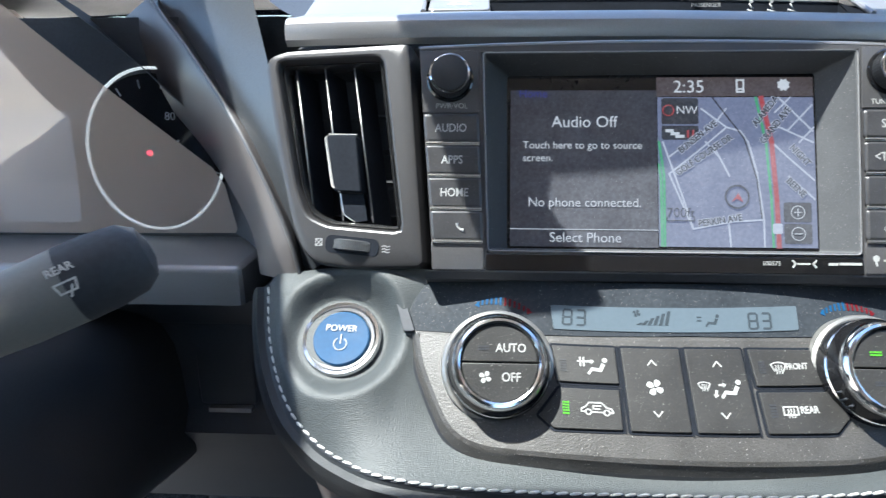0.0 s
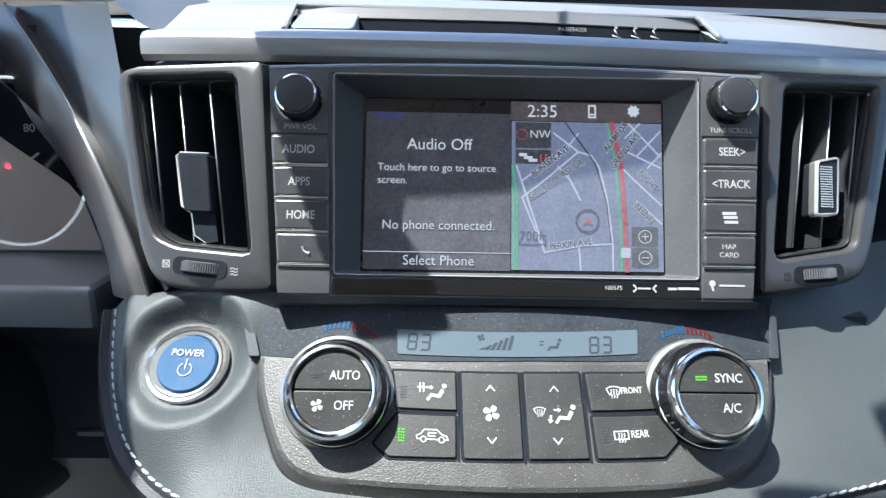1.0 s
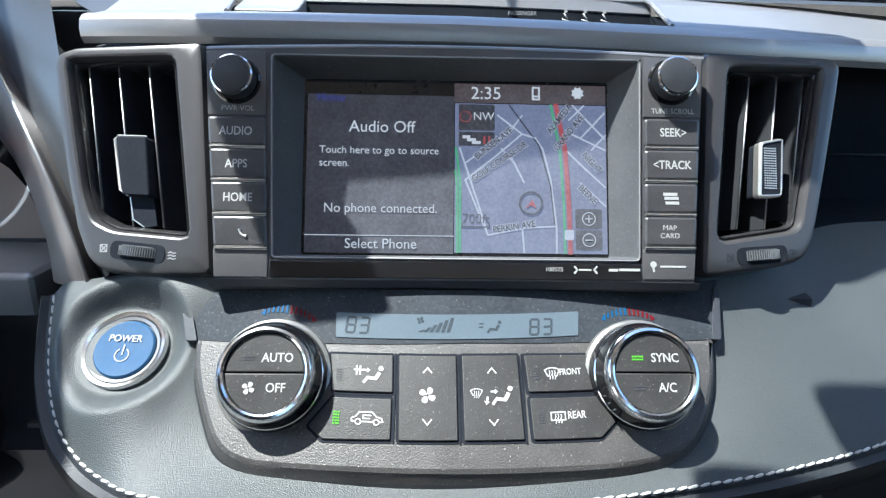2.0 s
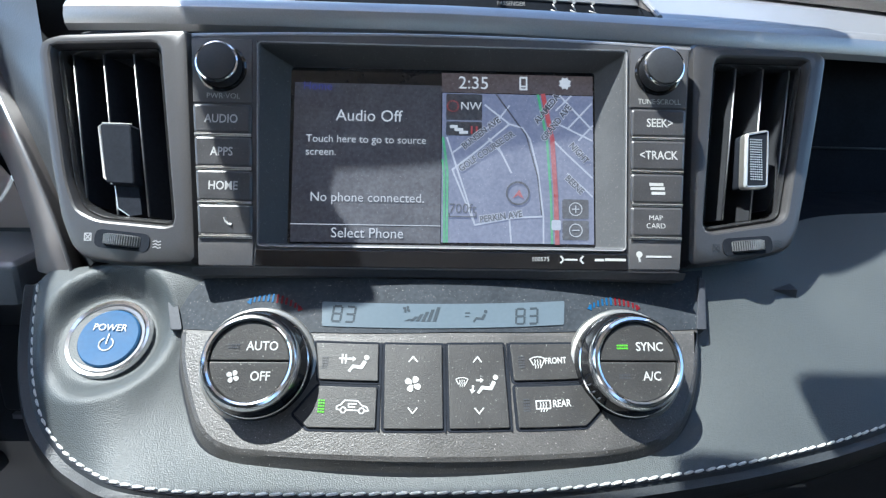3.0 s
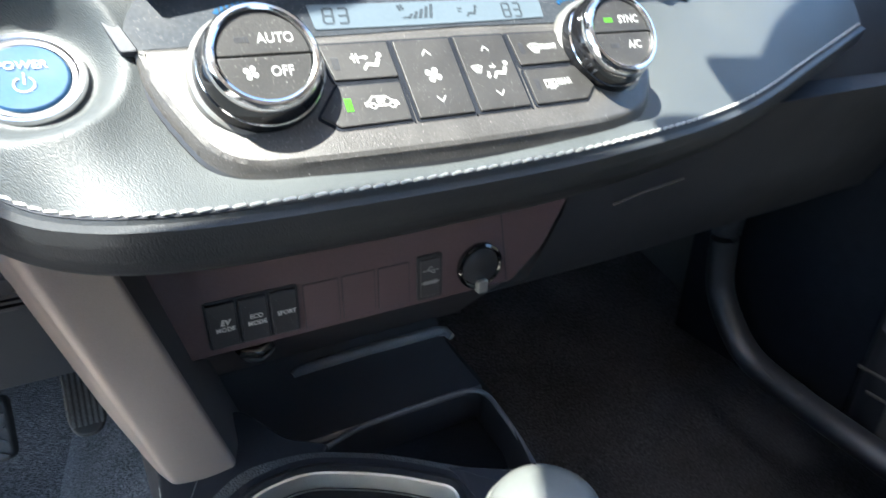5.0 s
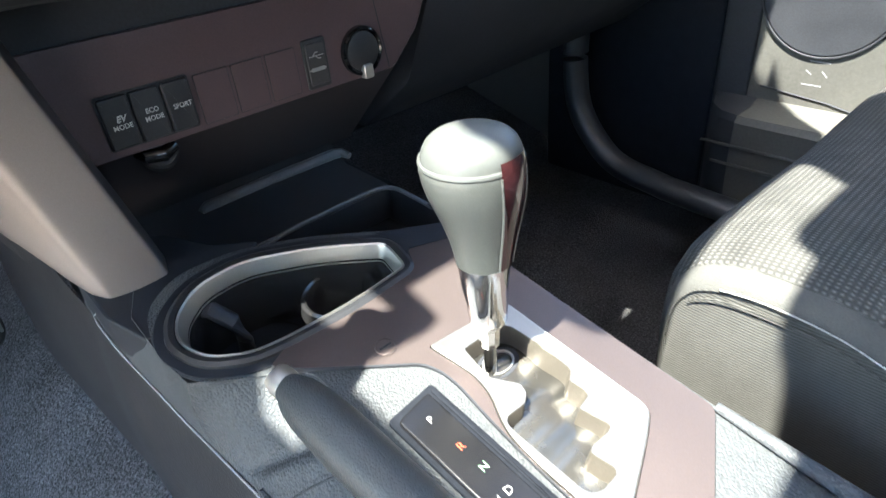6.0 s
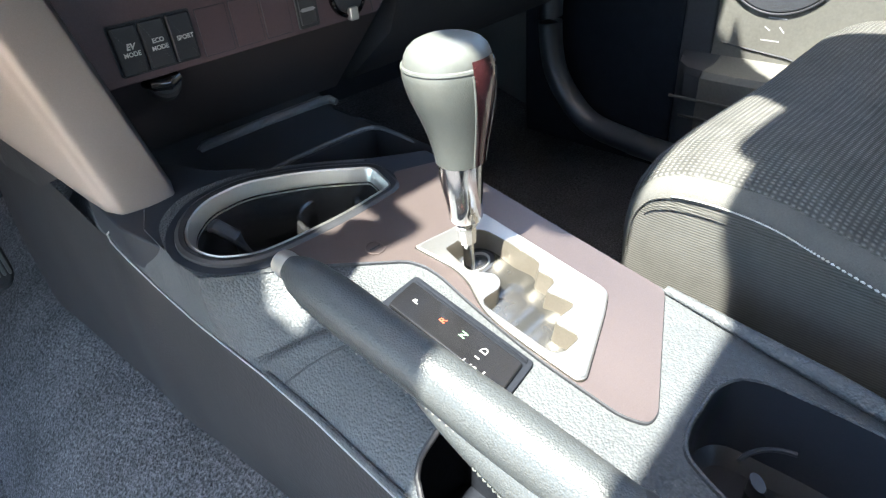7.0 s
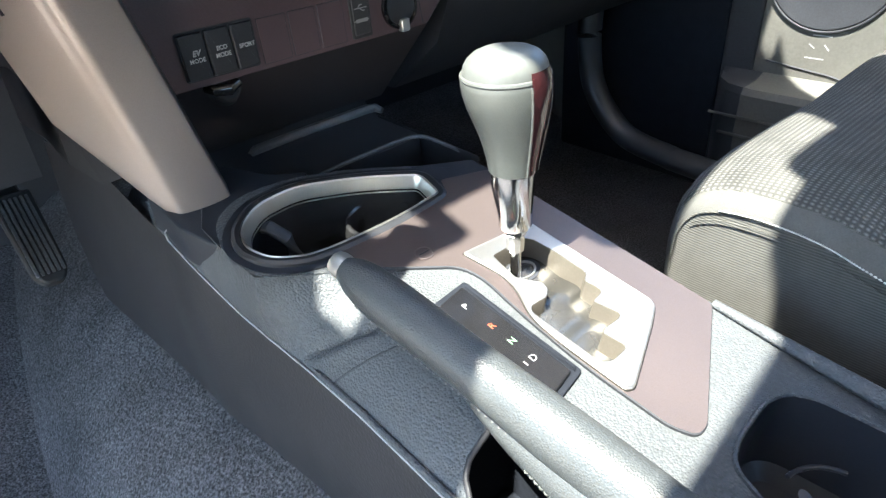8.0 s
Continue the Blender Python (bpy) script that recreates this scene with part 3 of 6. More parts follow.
    # hood side at the driver's end
    hood = thing("cluster_hood", (-0.15, 0.42, 0.38), "black padded hood over the instruments", "instrument hood")
    a = [(-0.02, 0.405, 0.358), (-0.06, 0.42, 0.372), (-0.10, 0.44, 0.395), (-0.2, 0.46, 0.43), (-0.42, 0.46, 0.43)]
    b = [(-0.03, 0.47, 0.385), (-0.08, 0.50, 0.41), (-0.14, 0.53, 0.43), (-0.2, 0.55, 0.45), (-0.42, 0.55, 0.45)]
    part("hood_skin", quad_strip(a, b), SOFT, hood)


brow()


def driver_side():
    # brown trim bar that sweeps from the hood down to the leather roll
    bar = thing("cluster_trim_bar", (-0.09, 0.39, 0.28), "brown metallic trim bar beside the instruments", "trim bar")
    r = catmull([(-0.046, 0.357, 0.228), (-0.055, 0.363, 0.258), (-0.082, 0.386, 0.302), (-0.121, 0.423, 0.345), (-0.160, 0.452, 0.385)], 30)
    l = catmull([(-0.074, 0.373, 0.226), (-0.083, 0.386, 0.252), (-0.117, 0.424, 0.284), (-0.154, 0.447, 0.318), (-0.203, 0.470, 0.362)], 30)
    loops = []
    for a, b in zip(r, l):
        out = Vector((0.25, -0.85, 0.1)).normalized()
        loops.append([b + Vector((0.0, 0.03, 0)), b, b.lerp(a, 0.12) + out * 0.0020, b.lerp(a, 0.5) + out * 0.003, b.lerp(a, 0.88) + out * 0.0020, a, a + Vector((0.0, 0.03, 0))])
    part("bar", loft(loops, False), BARPAINT, bar)
    part("edge_strip", tube([q + Vector((0.0015, -0.0015, 0)) for q in r], 0.0012, 8), FASCIA, bar, "thin dark edge")
    arc = catmull([(-0.215, 0.425, 0.392), (-0.203, 0.425, 0.381), (-0.178, 0.425, 0.362), (-0.152, 0.432, 0.335), (-0.126, 0.434, 0.304), (-0.114, 0.434, 0.268), (-0.112, 0.432, 0.235)], 30)
    lo = [l[min(29, 29 - i)] + Vector((0.006, 0.004, 0)) for i in range(30)]
    part("lens_surround", grid(lambda u, v: arc[round(u * 29)].lerp(lo[round(u * 29)], v) + Vector((0, 0.006 * math.sin(v * math.pi), 0)), 30, 8), DULL, bar, "black surround of the instruments")
    # dash side panel between bar and vent
    v_edge = [ML @ Vector((x * MM, y * MM, -0.006)) for x, y in ((-52, -6), (-66, 6), (-79, 48), (-93, 97))] + [Vector((-0.085, 0.43, 0.385))]
    part("side_panel", quad_strip([tuple(p + Vector((0, 0.012, 0))) for p in (r[0], r[7], r[15], r[22], r[29])], v_edge), SIDEPAD, dash, "soft plastic panel beside the vent")
    # instruments
    # the ring's brightness is helped by a faint added glow
    RINGWHITE = mat("glowing_gauge_ring", (0.8, 0.8, 0.78), 0.3, 0.2, glow=0.2)
    cl = thing("instrument_cluster", (-0.2, 0.44, 0.29), "dark instrument cluster with a chrome ringed gauge behind clear plastic", "instrument cluster")
    F = frame_matrix((-0.164, 0.432, 0.290), (1, 0, 0), (0, 0.10, 0.99))
    part("housing", join(slab(rrect(-0.1, 0.0, 0.42, 0.17, 0.02), -0.03, -0.012)), DULL, cl, m=F)
    part("dial_face", slab(disc(0, 0, 0.050, 48), -0.012, -0.010), GLOSS, cl, "black gauge face", m=F)
    part("chrome_ring", loft([at_z(disc(0, 0, q * 0.91, 64, q * 1.04), z) for q, z in ((0.0522, -0.010), (0.0521, -0.0086), (0.0513, -0.0080), (0.0505, -0.0086), (0.0504, -0.010))]), RINGWHITE, cl, "pale gauge ring", m=F)
    part("needle", slab([(-0.012, -0.014), (-0.011, -0.0155), (0.018, 0.006), (0.0175, 0.007)], -0.008, -0.0068), WHITE, cl, "gauge needle", m=F)
    part("needle_hub", lathe([(0.008, -0.010), (0.008, -0.006), (0.006, -0.005), (0, -0.005)], 24), DULL, cl, m=F @ Matrix.Translation((-0.014, -0.017, 0)))
    part("ticks", strokes([[(0.041 * math.cos(radians(a)), 0.041 * math.sin(radians(a))), (0.046 * math.cos(radians(a)), 0.046 * math.sin(radians(a)))] for a in range(-40, 220, 20)], 0.0009, -0.0098), DIMWHITE, cl, m=F)
    for s, x, y in (("E", -0.004, -0.040), ("F", 0.036, -0.036), ("80", 0.012, 0.022), ("120", -0.02, -0.002)):
        part("lettering", words(s, 0.0075, x, y, -0.0096), DIMWHITE, cl, m=F)
    part("warning_lamp", slab(disc(-0.004, -0.002, 0.002, 14), -0.0098, -0.0092), mat("red_lamp", (0.9, 0.03, 0.08), 0.4, glow=0.7), cl, m=F)
    part("centre_display", slab(rrect(-0.085, -0.012, 0.055, 0.075, 0.004), -0.011, -0.009), mat("trip_display", (0.03, 0.035, 0.045), 0.3, glow=0.9), cl, "dim blue-grey trip display", m=F)
    part("left_dial", slab(disc(-0.17, 0.0, 0.05, 40), -0.012, -0.010), GLOSS, cl, m=F)
    part("left_ring", loft([at_z(disc(-0.17, 0, q, 48), z) for q, z in ((0.0535, -0.010), (0.052, -0.003), (0.050, -0.005), (0.0495, -0.010))]), CHROME, cl, m=F)

    def lens_skin(u, v):
        y = -0.055 + 0.17 * v
        x1 = min(0.056, 0.047 - (y + 0.006) * 1.09)
        return (-0.32 + (x1 + 0.32) * u, y, -0.004 + 0.060 * v + 0.01 * math.sin(v * math.pi) + 0.008 * math.sin(u * math.pi))

    lens = part("lens", grid(lens_skin, 32, 16), PANE, cl, "clear curved plastic lens with a painted tan reflection", m=F)
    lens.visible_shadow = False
    part("lower_visor", box(-0.36, -0.085, 0.372, 0.46, 0.206, 0.230, 0.006, 0.004), SILVERGREY, cl, "grey sill below the dials")
    # lower panel and column
    low = thing("lower_dash_panel", (-0.2, 0.44, 0.1), "black lower dashboard panel with a small cover", "dash panel")
    part("panel", loft([[(x, y, z) for y, z in ((0.40, 0.198), (0.425, 0.17), (0.43, 0.10), (0.42, 0.085), (0.44, 0.06), (0.465, 0.02), (0.495, -0.032), (0.56, -0.03), (0.56, 0.2))] for x in (-0.55, -0.062)], True, True, True), SOFT, low)
    part("cover", slab(rrect(-0.127, 0.131, 0.042, 0.052, 0.004), 0, 0.004, 0.0015), SOFT, low, m=frame_matrix((0, 0.4305, 0), (1, 0, 0), (0, 0, 1)))
    part("gap", slab(rrect(-0.127, 0.131, 0.046, 0.056, 0.005), 0, 0.0012), DULL, low, m=frame_matrix((0, 0.4300, 0), (1, 0, 0), (0, 0, 1)))
    part("finger_grip", box(-0.142, -0.110, 0.424, 0.43, 0.1, 0.1035, 0.001), SILVERGREY, low)
    for i in range(5):
        part("louvre", box(-0.078, -0.0635, 0.432, 0.441, 0.060 + i * 0.004, 0.062 + i * 0.004), DULL, low)
    col = thing("steering_column", (-0.25, 0.33, 0.13), "black plastic steering column cover", "steering column")
    prof = rrect(0, 0, 0.17, 0.15, 0.05)
    loops = []
    for y, k, dz in ((0.16, 0.72, 0.03), (0.165, 0.8, 0.028), (0.22, 0.9, 0.02), (0.33, 1.0, 0.0), (0.45, 1.0, -0.03)):
        loops.append([(-0.245 + a * k, y, 0.135 + dz + b * k) for a, b in prof])
    part("cover", loft(loops, True, True, True), BLACK, col)
    st = thing("wiper_stalk", (-0.10, 0.21, 0.28), "grey wiper stalk with white symbols and a dark end", "stalk")
    tip, base = Vector((-0.0440, 0.2125, 0.2905)), Vector((-0.1440, 0.1500, 0.2500))
    K, KR = 0.83, 0.74
    ax = (tip - base).normalized()
    part("pivot", tube([Vector((-0.205, 0.21, 0.19)), Vector((-0.185, 0.165, 0.222)), base + ax * 0.004], [0.014, 0.012, 0.008], 16), BLACK, st, "black root of the stalk")
    pts = [base + ax * d * K for d in (0, 0.03, 0.06, 0.085, 0.105, 0.1215)]
    part("stem", tube(pts, [q * KR for q in (0.008, 0.0085, 0.0095, 0.0125, 0.0148, 0.0155)], 24), mat("stalk_grey", (0.15, 0.148, 0.138), 0.5, bump=0.04, scale=1500, var=0.06), st)
    part("end_cap", tube([base + ax * d * K for d in (0.1216, 0.132, 0.142, 0.147, 0.149)], [q * KR for q in (0.0156, 0.0156, 0.0144, 0.0105, 0.004)], 24), DULL, st, "black end cap")
    FS = frame_matrix(tip - ax * 0.030 * K, ax, (0.05, 0.35, 0.93))
    FS.translation = tip - ax * 0.03 * K + FS.col[2].to_3d() * 0.0155 * KR
    part("lettering", words("REAR", 0.0030, 0.002, 0.0042, 0.0, bold=0.0001), THREAD, st, m=FS)
    part("wiper_symbol", strokes([[(-0.009, -0.003), (-0.003, -0.003), (-0.002, 0.001), (-0.010, 0.001), (-0.009, -0.003)], [(-0.006, -0.005), (-0.004, -0.001)]], 0.0008), THREAD, st, m=FS @ Matrix.Translation((0.006, 0, 0)) @ Matrix.Diagonal((0.7, 0.7, 1, 1)))
    part("dots", join(*[slab(disc(-0.036 + 0.005 * i, -0.006 + 0.002 * i, 0.0013, 8), 0, 0.0002) for i in range(5)]), WHITE, st, m=FS @ Matrix.Translation((0, 0, -0.0028)))


driver_side()


# ---- head unit ----
def head_unit():
    t = thing("head_unit", MU @ Vector((0, 0.05, -0.02)), "black touchscreen head unit with side buttons and two knobs", "head unit")
    outer = mm([(-126.3, 105), (-117, -10.5), (117.5, -10.5), (125.6, 106), (60, 107.5), (0, 108), (-60, 107)])
    bez = mm([(-94, 102.5), (-90.5, -0.5), (91, -0.5), (93.2, 103)])
    inner = mm([(-80, 96), (-79.5, 2.6), (80.6, 2.6), (80.9, 97)])
    part("fascia", plate(outer, [inset(bez, -0.0002)], -0.030, 0.0), FASCIA, t, "charcoal fascia", m=MU)
    rb, ri = rounded(bez, 0.003), rounded(inner, 0.002)
    part("bezel", loft([at_z(rb, -0.004), at_z(rb, 0.0006), at_z(inset(rb, 0.0008), 0.0012), at_z(inset(rb, 0.0016), 0.0006), at_z(inset(rb, 0.0022), -0.002), at_z(ri, -0.0165)]), BEZEL, t, "sloping dark screen bezel", m=MU)
    part("bezel_edge", loft([at_z(rb, 0.0004), at_z(inset(rb, 0.0005), 0.0014), at_z(inset(rb, 0.0010), 0.0012), at_z(inset(rb, 0.0012), 0.0)]), SILVERGREY, t, m=MU)
    part("under_edge", loft([[(x * MM, a, b) for a, b in ((-0.0105, 0.0), (-0.014, -0.003), (-0.016, -0.02), (-0.0105, -0.03))] for x in (-121, 121)], True, True, True), DULL, t, m=MU)
    part("top_edge", tube([MU @ Vector((x * MM, (107.6 - 3.0 * (x / 126) ** 2) * MM, -0.001)) for x in range(-126, 127, 6)], 0.0013, 8), SILVERGREY, t)
    disp = part("display", slab(ri, -0.019, -0.0165), SCREENBLACK, t, "glossy display showing a dark menu and a map", m=MU)
    dz = -0.0164

    def lit(name, col, glow=1.0):
        """Backlit area behind dusty glass: its own glow over a dark, faintly matt face."""
        m = mat(name, (0.062, 0.064, 0.074), 0.24, var=0.25, vscale=60, fleck=0.12)
        p = m.node_tree.nodes["Principled BSDF"]
        p.inputs["Emission Color"].default_value, p.inputs["Emission Strength"].default_value = (*col, 1), glow * 0.45
        return m

    MENU, BAR, MAPC = lit("menu_backlight", (0.011, 0.010, 0.012)), lit("bar_backlight", (0.012, 0.012, 0.013)), lit("map_backlight", (0.085, 0.092, 0.14))
    TXT, BLU, GRN, RDR = lit("screen_text", (0.32, 0.32, 0.33)), lit("blue_text", (0.012, 0.016, 0.15)), lit("map_green", (0.03, 0.19, 0.07)), lit("map_red", (0.20, 0.022, 0.022))
    ROAD, INK, WARM = lit("map_road", (0.26, 0.265, 0.30)), lit("map_ink", (0.008, 0.008, 0.012)), lit("warm_bar", (0.032, 0.022, 0.02))

    def draw(name, bm, m):
        return part(name, bm, m, disp, m=MU, kind="stuff" if name in ("street_grid", "green_road") else "")

    draw("menu_area", slab(mm([(-78, 4), (-1.0, 4), (-1.0, 88), (-78, 88)]), dz, dz + 0.0001), MENU)
    draw("status_bar", slab(mm([(-1, 84.6), (79.8, 84.6), (79.8, 95), (-1, 95)]), dz, dz + 0.0001), WARM)
    draw("map", slab(mm([(-0.6, 4.6), (79.8, 4.6), (79.8, 84.2), (-0.6, 84.2)]), dz, dz + 0.0001), MAPC)
    z1, z2, z3 = dz + 0.0002, dz + 0.0004, dz + 0.0006
    draw("street_grid", strokes([mm(q) for q in ([(5, 43), (20, 55), (35, 68), (42, 66), (46, 60), (50, 44), (53, 19), (53, 5)], [(5, 52), (29, 70), (35, 78)], [(22, 78), (35, 68)], [(29, 56), (36, 42)], [(24, 60), (31, 52)], [(12, 30), (17, 14), (37, 18), (53, 19)], [(5, 43), (17, 14)], [(35, 18), (36, 5)], [(58, 70), (79, 60)], [(62, 84), (79, 66)], [(60, 76), (68, 84)], [(66, 66), (79, 80)], [(72, 60), (79.5, 68)], [(58, 60), (66, 52), (79, 40)], [(66, 42), (79, 30)], [(2, 60), (12, 30)])], 0.0009, z1), ROAD)
    draw("rail_line", strokes([mm(q) for q in ([(28, 84), (44, 62), (50, 40), (52, 20)],)], 0.0007, z1), INK)
    draw("green_road", strokes([mm(q) for q in ([(1.0, 5), (0.8, 40), (-0.2, 48)], [(2.4, 5), (2.4, 42), (0, 60)], [(50.3, 84), (55, 60), (57, 30), (57.5, 5)])], 0.0012, z1), GRN)
    draw("red_road", strokes([mm(q) for q in ([(53, 84), (57.8, 60), (59.6, 30), (60.2, 5)],)], 0.0024, z2), RDR)
    draw("clock", words("2:35", 0.0096, 15.9 * MM, 89.6 * MM, z1), TXT)
    draw("phone_symbol", strokes([mm([(40.8, 87), (44.2, 87), (44.2, 93.4), (40.8, 93.4), (40.8, 87)]), mm([(41.6, 88.6), (43.4, 88.6)])], 0.0009, z1), TXT)
    gear = [((64.8 + (3.6 if i % 2 else 2.6) * math.cos(i * math.pi / 8)) * MM, (90.8 + (3.6 if i % 2 else 2.6) * math.sin(i * math.pi / 8)) * MM) for i in range(16)]
    draw("gear_symbol", slab(gear, z1, z2), TXT)
    for s, size, x, y, al, m in (("Audio Off", 0.0088, -39, 70.5, "CENTER", TXT), ("Touch here to go to source", 0.0057, -71.5, 58, "LEFT", TXT), ("screen.", 0.0057, -71.5, 51.1, "LEFT", TXT), ("No phone connected.", 0.0069, -39, 27.3, "CENTER", TXT), ("Select Phone", 0.0074, -38.7, 8.7, "CENTER", TXT), ("Home", 0.0062, -66, 86, "CENTER", BLU), ("700ft", 0.0072, 10.6, 22.3, "CENTER", INK)):
        draw("lettering", words(s, size, x * MM, y * MM, z2, align=al, wide=0.97), m)
    draw("divider", strokes([mm([(-78, 13.2), (-1, 13.2)])], 0.0004, z1), TXT)
    draw("scale_bar", strokes([mm([(3.5, 20), (3.5, 18.2), (17.5, 18.2), (17.5, 20)])], 0.0006, z2), INK)
    draw("compass_box", slab(rrect(11 * MM, 76.6 * MM, 19 * MM, 14 * MM, 0.001), z1, z2), BAR)
    draw("lettering", words("NW", 0.0062, 14.6 * MM, 77 * MM, z2), TXT)
    draw("compass", loft([at_z(disc(5.0 * MM, 77 * MM, q, 24), z2) for q in (0.0032, 0.0025)]), RDR)
    draw("traffic_box", slab(rrect(11 * MM, 65 * MM, 19 * MM, 7.5 * MM, 0.001), z1, z2), BAR)
    draw("car_symbols", strokes([mm([(4, 66), (7, 66)]), mm([(6.5, 64.4), (10, 64.4)]), mm([(9, 63), (12.5, 63)])], 0.0016, z2), TXT)
    draw("signal_symbol", strokes([mm([(15, 62.6), (15, 66)]), mm([(17.6, 62.6), (17.6, 66)])], 0.0010, z2), RDR)
    for s, x, y, a in (("BUNSEN AVE", 20, 62.6, 39), ("GOLF COURSE DR", 23, 53.0, 35), ("ALAMEDA", 55, 76.5, 52), ("GRAND AVE", 60, 69, 52), ("NIGHT", 72, 53, -48), ("BEENE", 69.5, 36, -45), ("PERKIN AVE", 30.6, 18.4, 9)):
        draw("label_halo", words(s, 0.0048, x * MM, y * MM, z3 - 0.0001, a, wide=0.88, bold=0.00042), ROAD)
        draw("lettering", words(s, 0.0048, x * MM, y * MM, z3, a, wide=0.88, bold=0.00014), INK)
    draw("position_ring", loft([at_z(disc(39.5 * MM, 31 * MM, q, 36), z3) for q in (0.0064, 0.0054)]), INK)
    draw("position_arrow", slab(mm([(36.6, 28.2), (39.5, 30), (42.6, 28.2), (40.2, 33)]), z2, z3), RDR)
    draw("route_shield", slab(rrect(59.7 * MM, 14.5 * MM, 5.0 * MM, 5.4 * MM, 0.0012), z2, z3), ROAD)
    for y, plus in ((23.1, 1), (11.9, 0)):
        draw("zoom_key", slab(rrect(70 * MM, y * MM, 14 * MM, 10.4 * MM, 0.0012), z1, z2), BAR)
        draw("zoom_ring", loft([at_z(disc(70 * MM, y * MM, q, 28), z3) for q in (0.0036, 0.0031)]), TXT)
        draw("zoom_sign", strokes([mm([(68.2, y), (71.8, y)])] + ([mm([(70, y - 1.8), (70, y + 1.8)])] if plus else []), 0.0005, z3), TXT)

    # buttons: (bottom, top) of each row, left and right edges lean with the fascia
    def key(side, y0, y1, name, label=""):
        lx = lambda y: (-123.8 + (69.5 - y) * 0.085) if side < 0 else 93.6 - (72 - y) * 0.018
        rx = lambda y: (-94.8 + (69.5 - y) * 0.045) if side < 0 else 122.4 - (72 - y) * 0.052
        poly = mm([(lx(y0) + 0.4, y0 + 0.5), (rx(y0) - 0.4, y0 + 0.5), (rx(y1) - 0.4, y1 - 0.5), (lx(y1) + 0.4, y1 - 0.5)])
        b = part(name, loft([at_z(rounded(poly, 0.0020, 4), -0.002), at_z(rounded(poly, 0.0020, 4), 0.0012), at_z(inset(rounded(poly, 0.0020, 4), 0.0005), 0.0018), at_z(inset(rounded(poly, 0.0020, 4), 0.0013), 0.0021)], True, False, True), KEYCAP, t, label, m=MU)
        # thin satin lines stand for the sun's highlights along the key edges
        part("rib", join(strokes([mm([(lx(y0) + 0.8, y0 + 0.2), (rx(y0) - 0.8, y0 + 0.2)])], 0.0005, 0.0010, 0.0012), strokes([mm([(lx(y0) + 0.8, y0 - 0.6), (rx(y0) - 0.8, y0 - 0.6)])], 0.0004, 0.0008, 0.0010)), SATIN, b, m=MU)
        return b

    L, R = ((54.4, 70), (37.8, 54), (21, 37.4), (4.4, 20.6)), ((57, 72.4), (40, 56.4), (23.2, 39.4), (6.6, 22.6))
    for (y0, y1), s, x in zip(L, ("AUDIO", "APPS", "HOME", ""), (-109.2, -108.4, -107.1, -104.4)):
        k = key(-1, y0, y1, "button", "black push button")
        yy = (y0 + y1) / 2 - 0.2
        if s:
            part("lettering", words(s, 0.0060, x * MM, yy * MM, 0.0021, wide=0.84, bold=0.00008), KEYPRINT, k, m=MU)
        else:
            part("phone_symbol", tube([MU @ Vector((a * MM, b * MM, 0.0022)) for a, b in ((-105.6, 13.6), (-105.2, 11.8), (-103.9, 10.5), (-102.2, 10.1))], [0.0009, 0.0005, 0.0005, 0.0009], 6), WHITE, k)
    for (y0, y1), s, x in zip(R, ("SEEK>", "<TRACK", "", "MAP\nCARD"), (108.4, 107.4, 106.4, 105.4)):
        k = key(1, y0, y1, "button", "black push button")
        yy = (y0 + y1) / 2 - 0.1
        if "\n" in s:
            for j, w in enumerate(s.split("\n")):
                part("lettering", words(w, 0.0036, x * MM, (yy + 2 - 4 * j) * MM, 0.0021), WHITE, k, m=MU)
        elif s:
            part("lettering", words(s, 0.0060, x * MM, yy * MM, 0.0021, wide=0.84, bold=0.00008), WHITE, k, m=MU)
        else:
            part("card_mark", strokes([mm([(103, yy + 2.2), (109, yy + 2.2)]), mm([(103.5, yy + 0.2), (109.6, yy + 0.2)]), mm([(104, yy - 2.2), (109.8, yy - 2.2)])], 0.0015, 0.0021), WHITE, k, m=MU)
    part("lower_strip", slab(rounded(mm([(-91.4, -9.6), (91.8, -9.6), (91.4, -1.6), (-91, -1.6)]), 0.001), 0, 0.0006, 0.0003), GLOSS, t, "gloss black strip below the screen", m=MU)
    part("blank_panel_left", slab(mm([(-117.5, -9.5), (-92, -9.5), (-91.8, 3.8), (-118.4, 3.8)]), 0, 0.0008, 0.0003), FASCIA, t, m=MU)
    part("blank_panel_right", slab(mm([(92.4, -9), (117.6, -9), (118.6, 6), (92.6, 6)]), 0, 0.0008, 0.0003), FASCIA, t, m=MU)
    part("top_panel_left", slab(mm([(-123.6, 70.6), (-95, 70.6), (-96, 103), (-125.6, 103)]), 0, 0.0008, 0.0003), FASCIA, t, m=MU)
    part("top_panel_right", slab(mm([(93.8, 73), (122.6, 73), (124.6, 104), (94.6, 104)]), 0, 0.0008, 0.0003), FASCIA, t, m=MU)
    part("lettering", words("PWR·VOL", 0.0038, -109 * MM, 73.8 * MM, 0.001), WHITE, t, m=MU)
    part("lettering", words("TUNE·SCROLL", 0.0038, 108.8 * MM, 76 * MM, 0.001, wide=0.9), WHITE, t, m=MU)
    for x, y in ((-110.0, 87.8), (108.2, 91.2)):
        K = MU @ Matrix.Translation((x * MM, y * MM, 0)) @ Matrix.Diagonal((0.86, 0.86, 0.62, 1))
        kn = part("knob", lathe([(0.0128, 0), (0.0128, 0.002), (0.0116, 0.003), (0.0116, 0.0145), (0.0104, 0.0165), (0.0102, 0.0168)], 56), BLACK, t, "round black rotary knob", m=K)
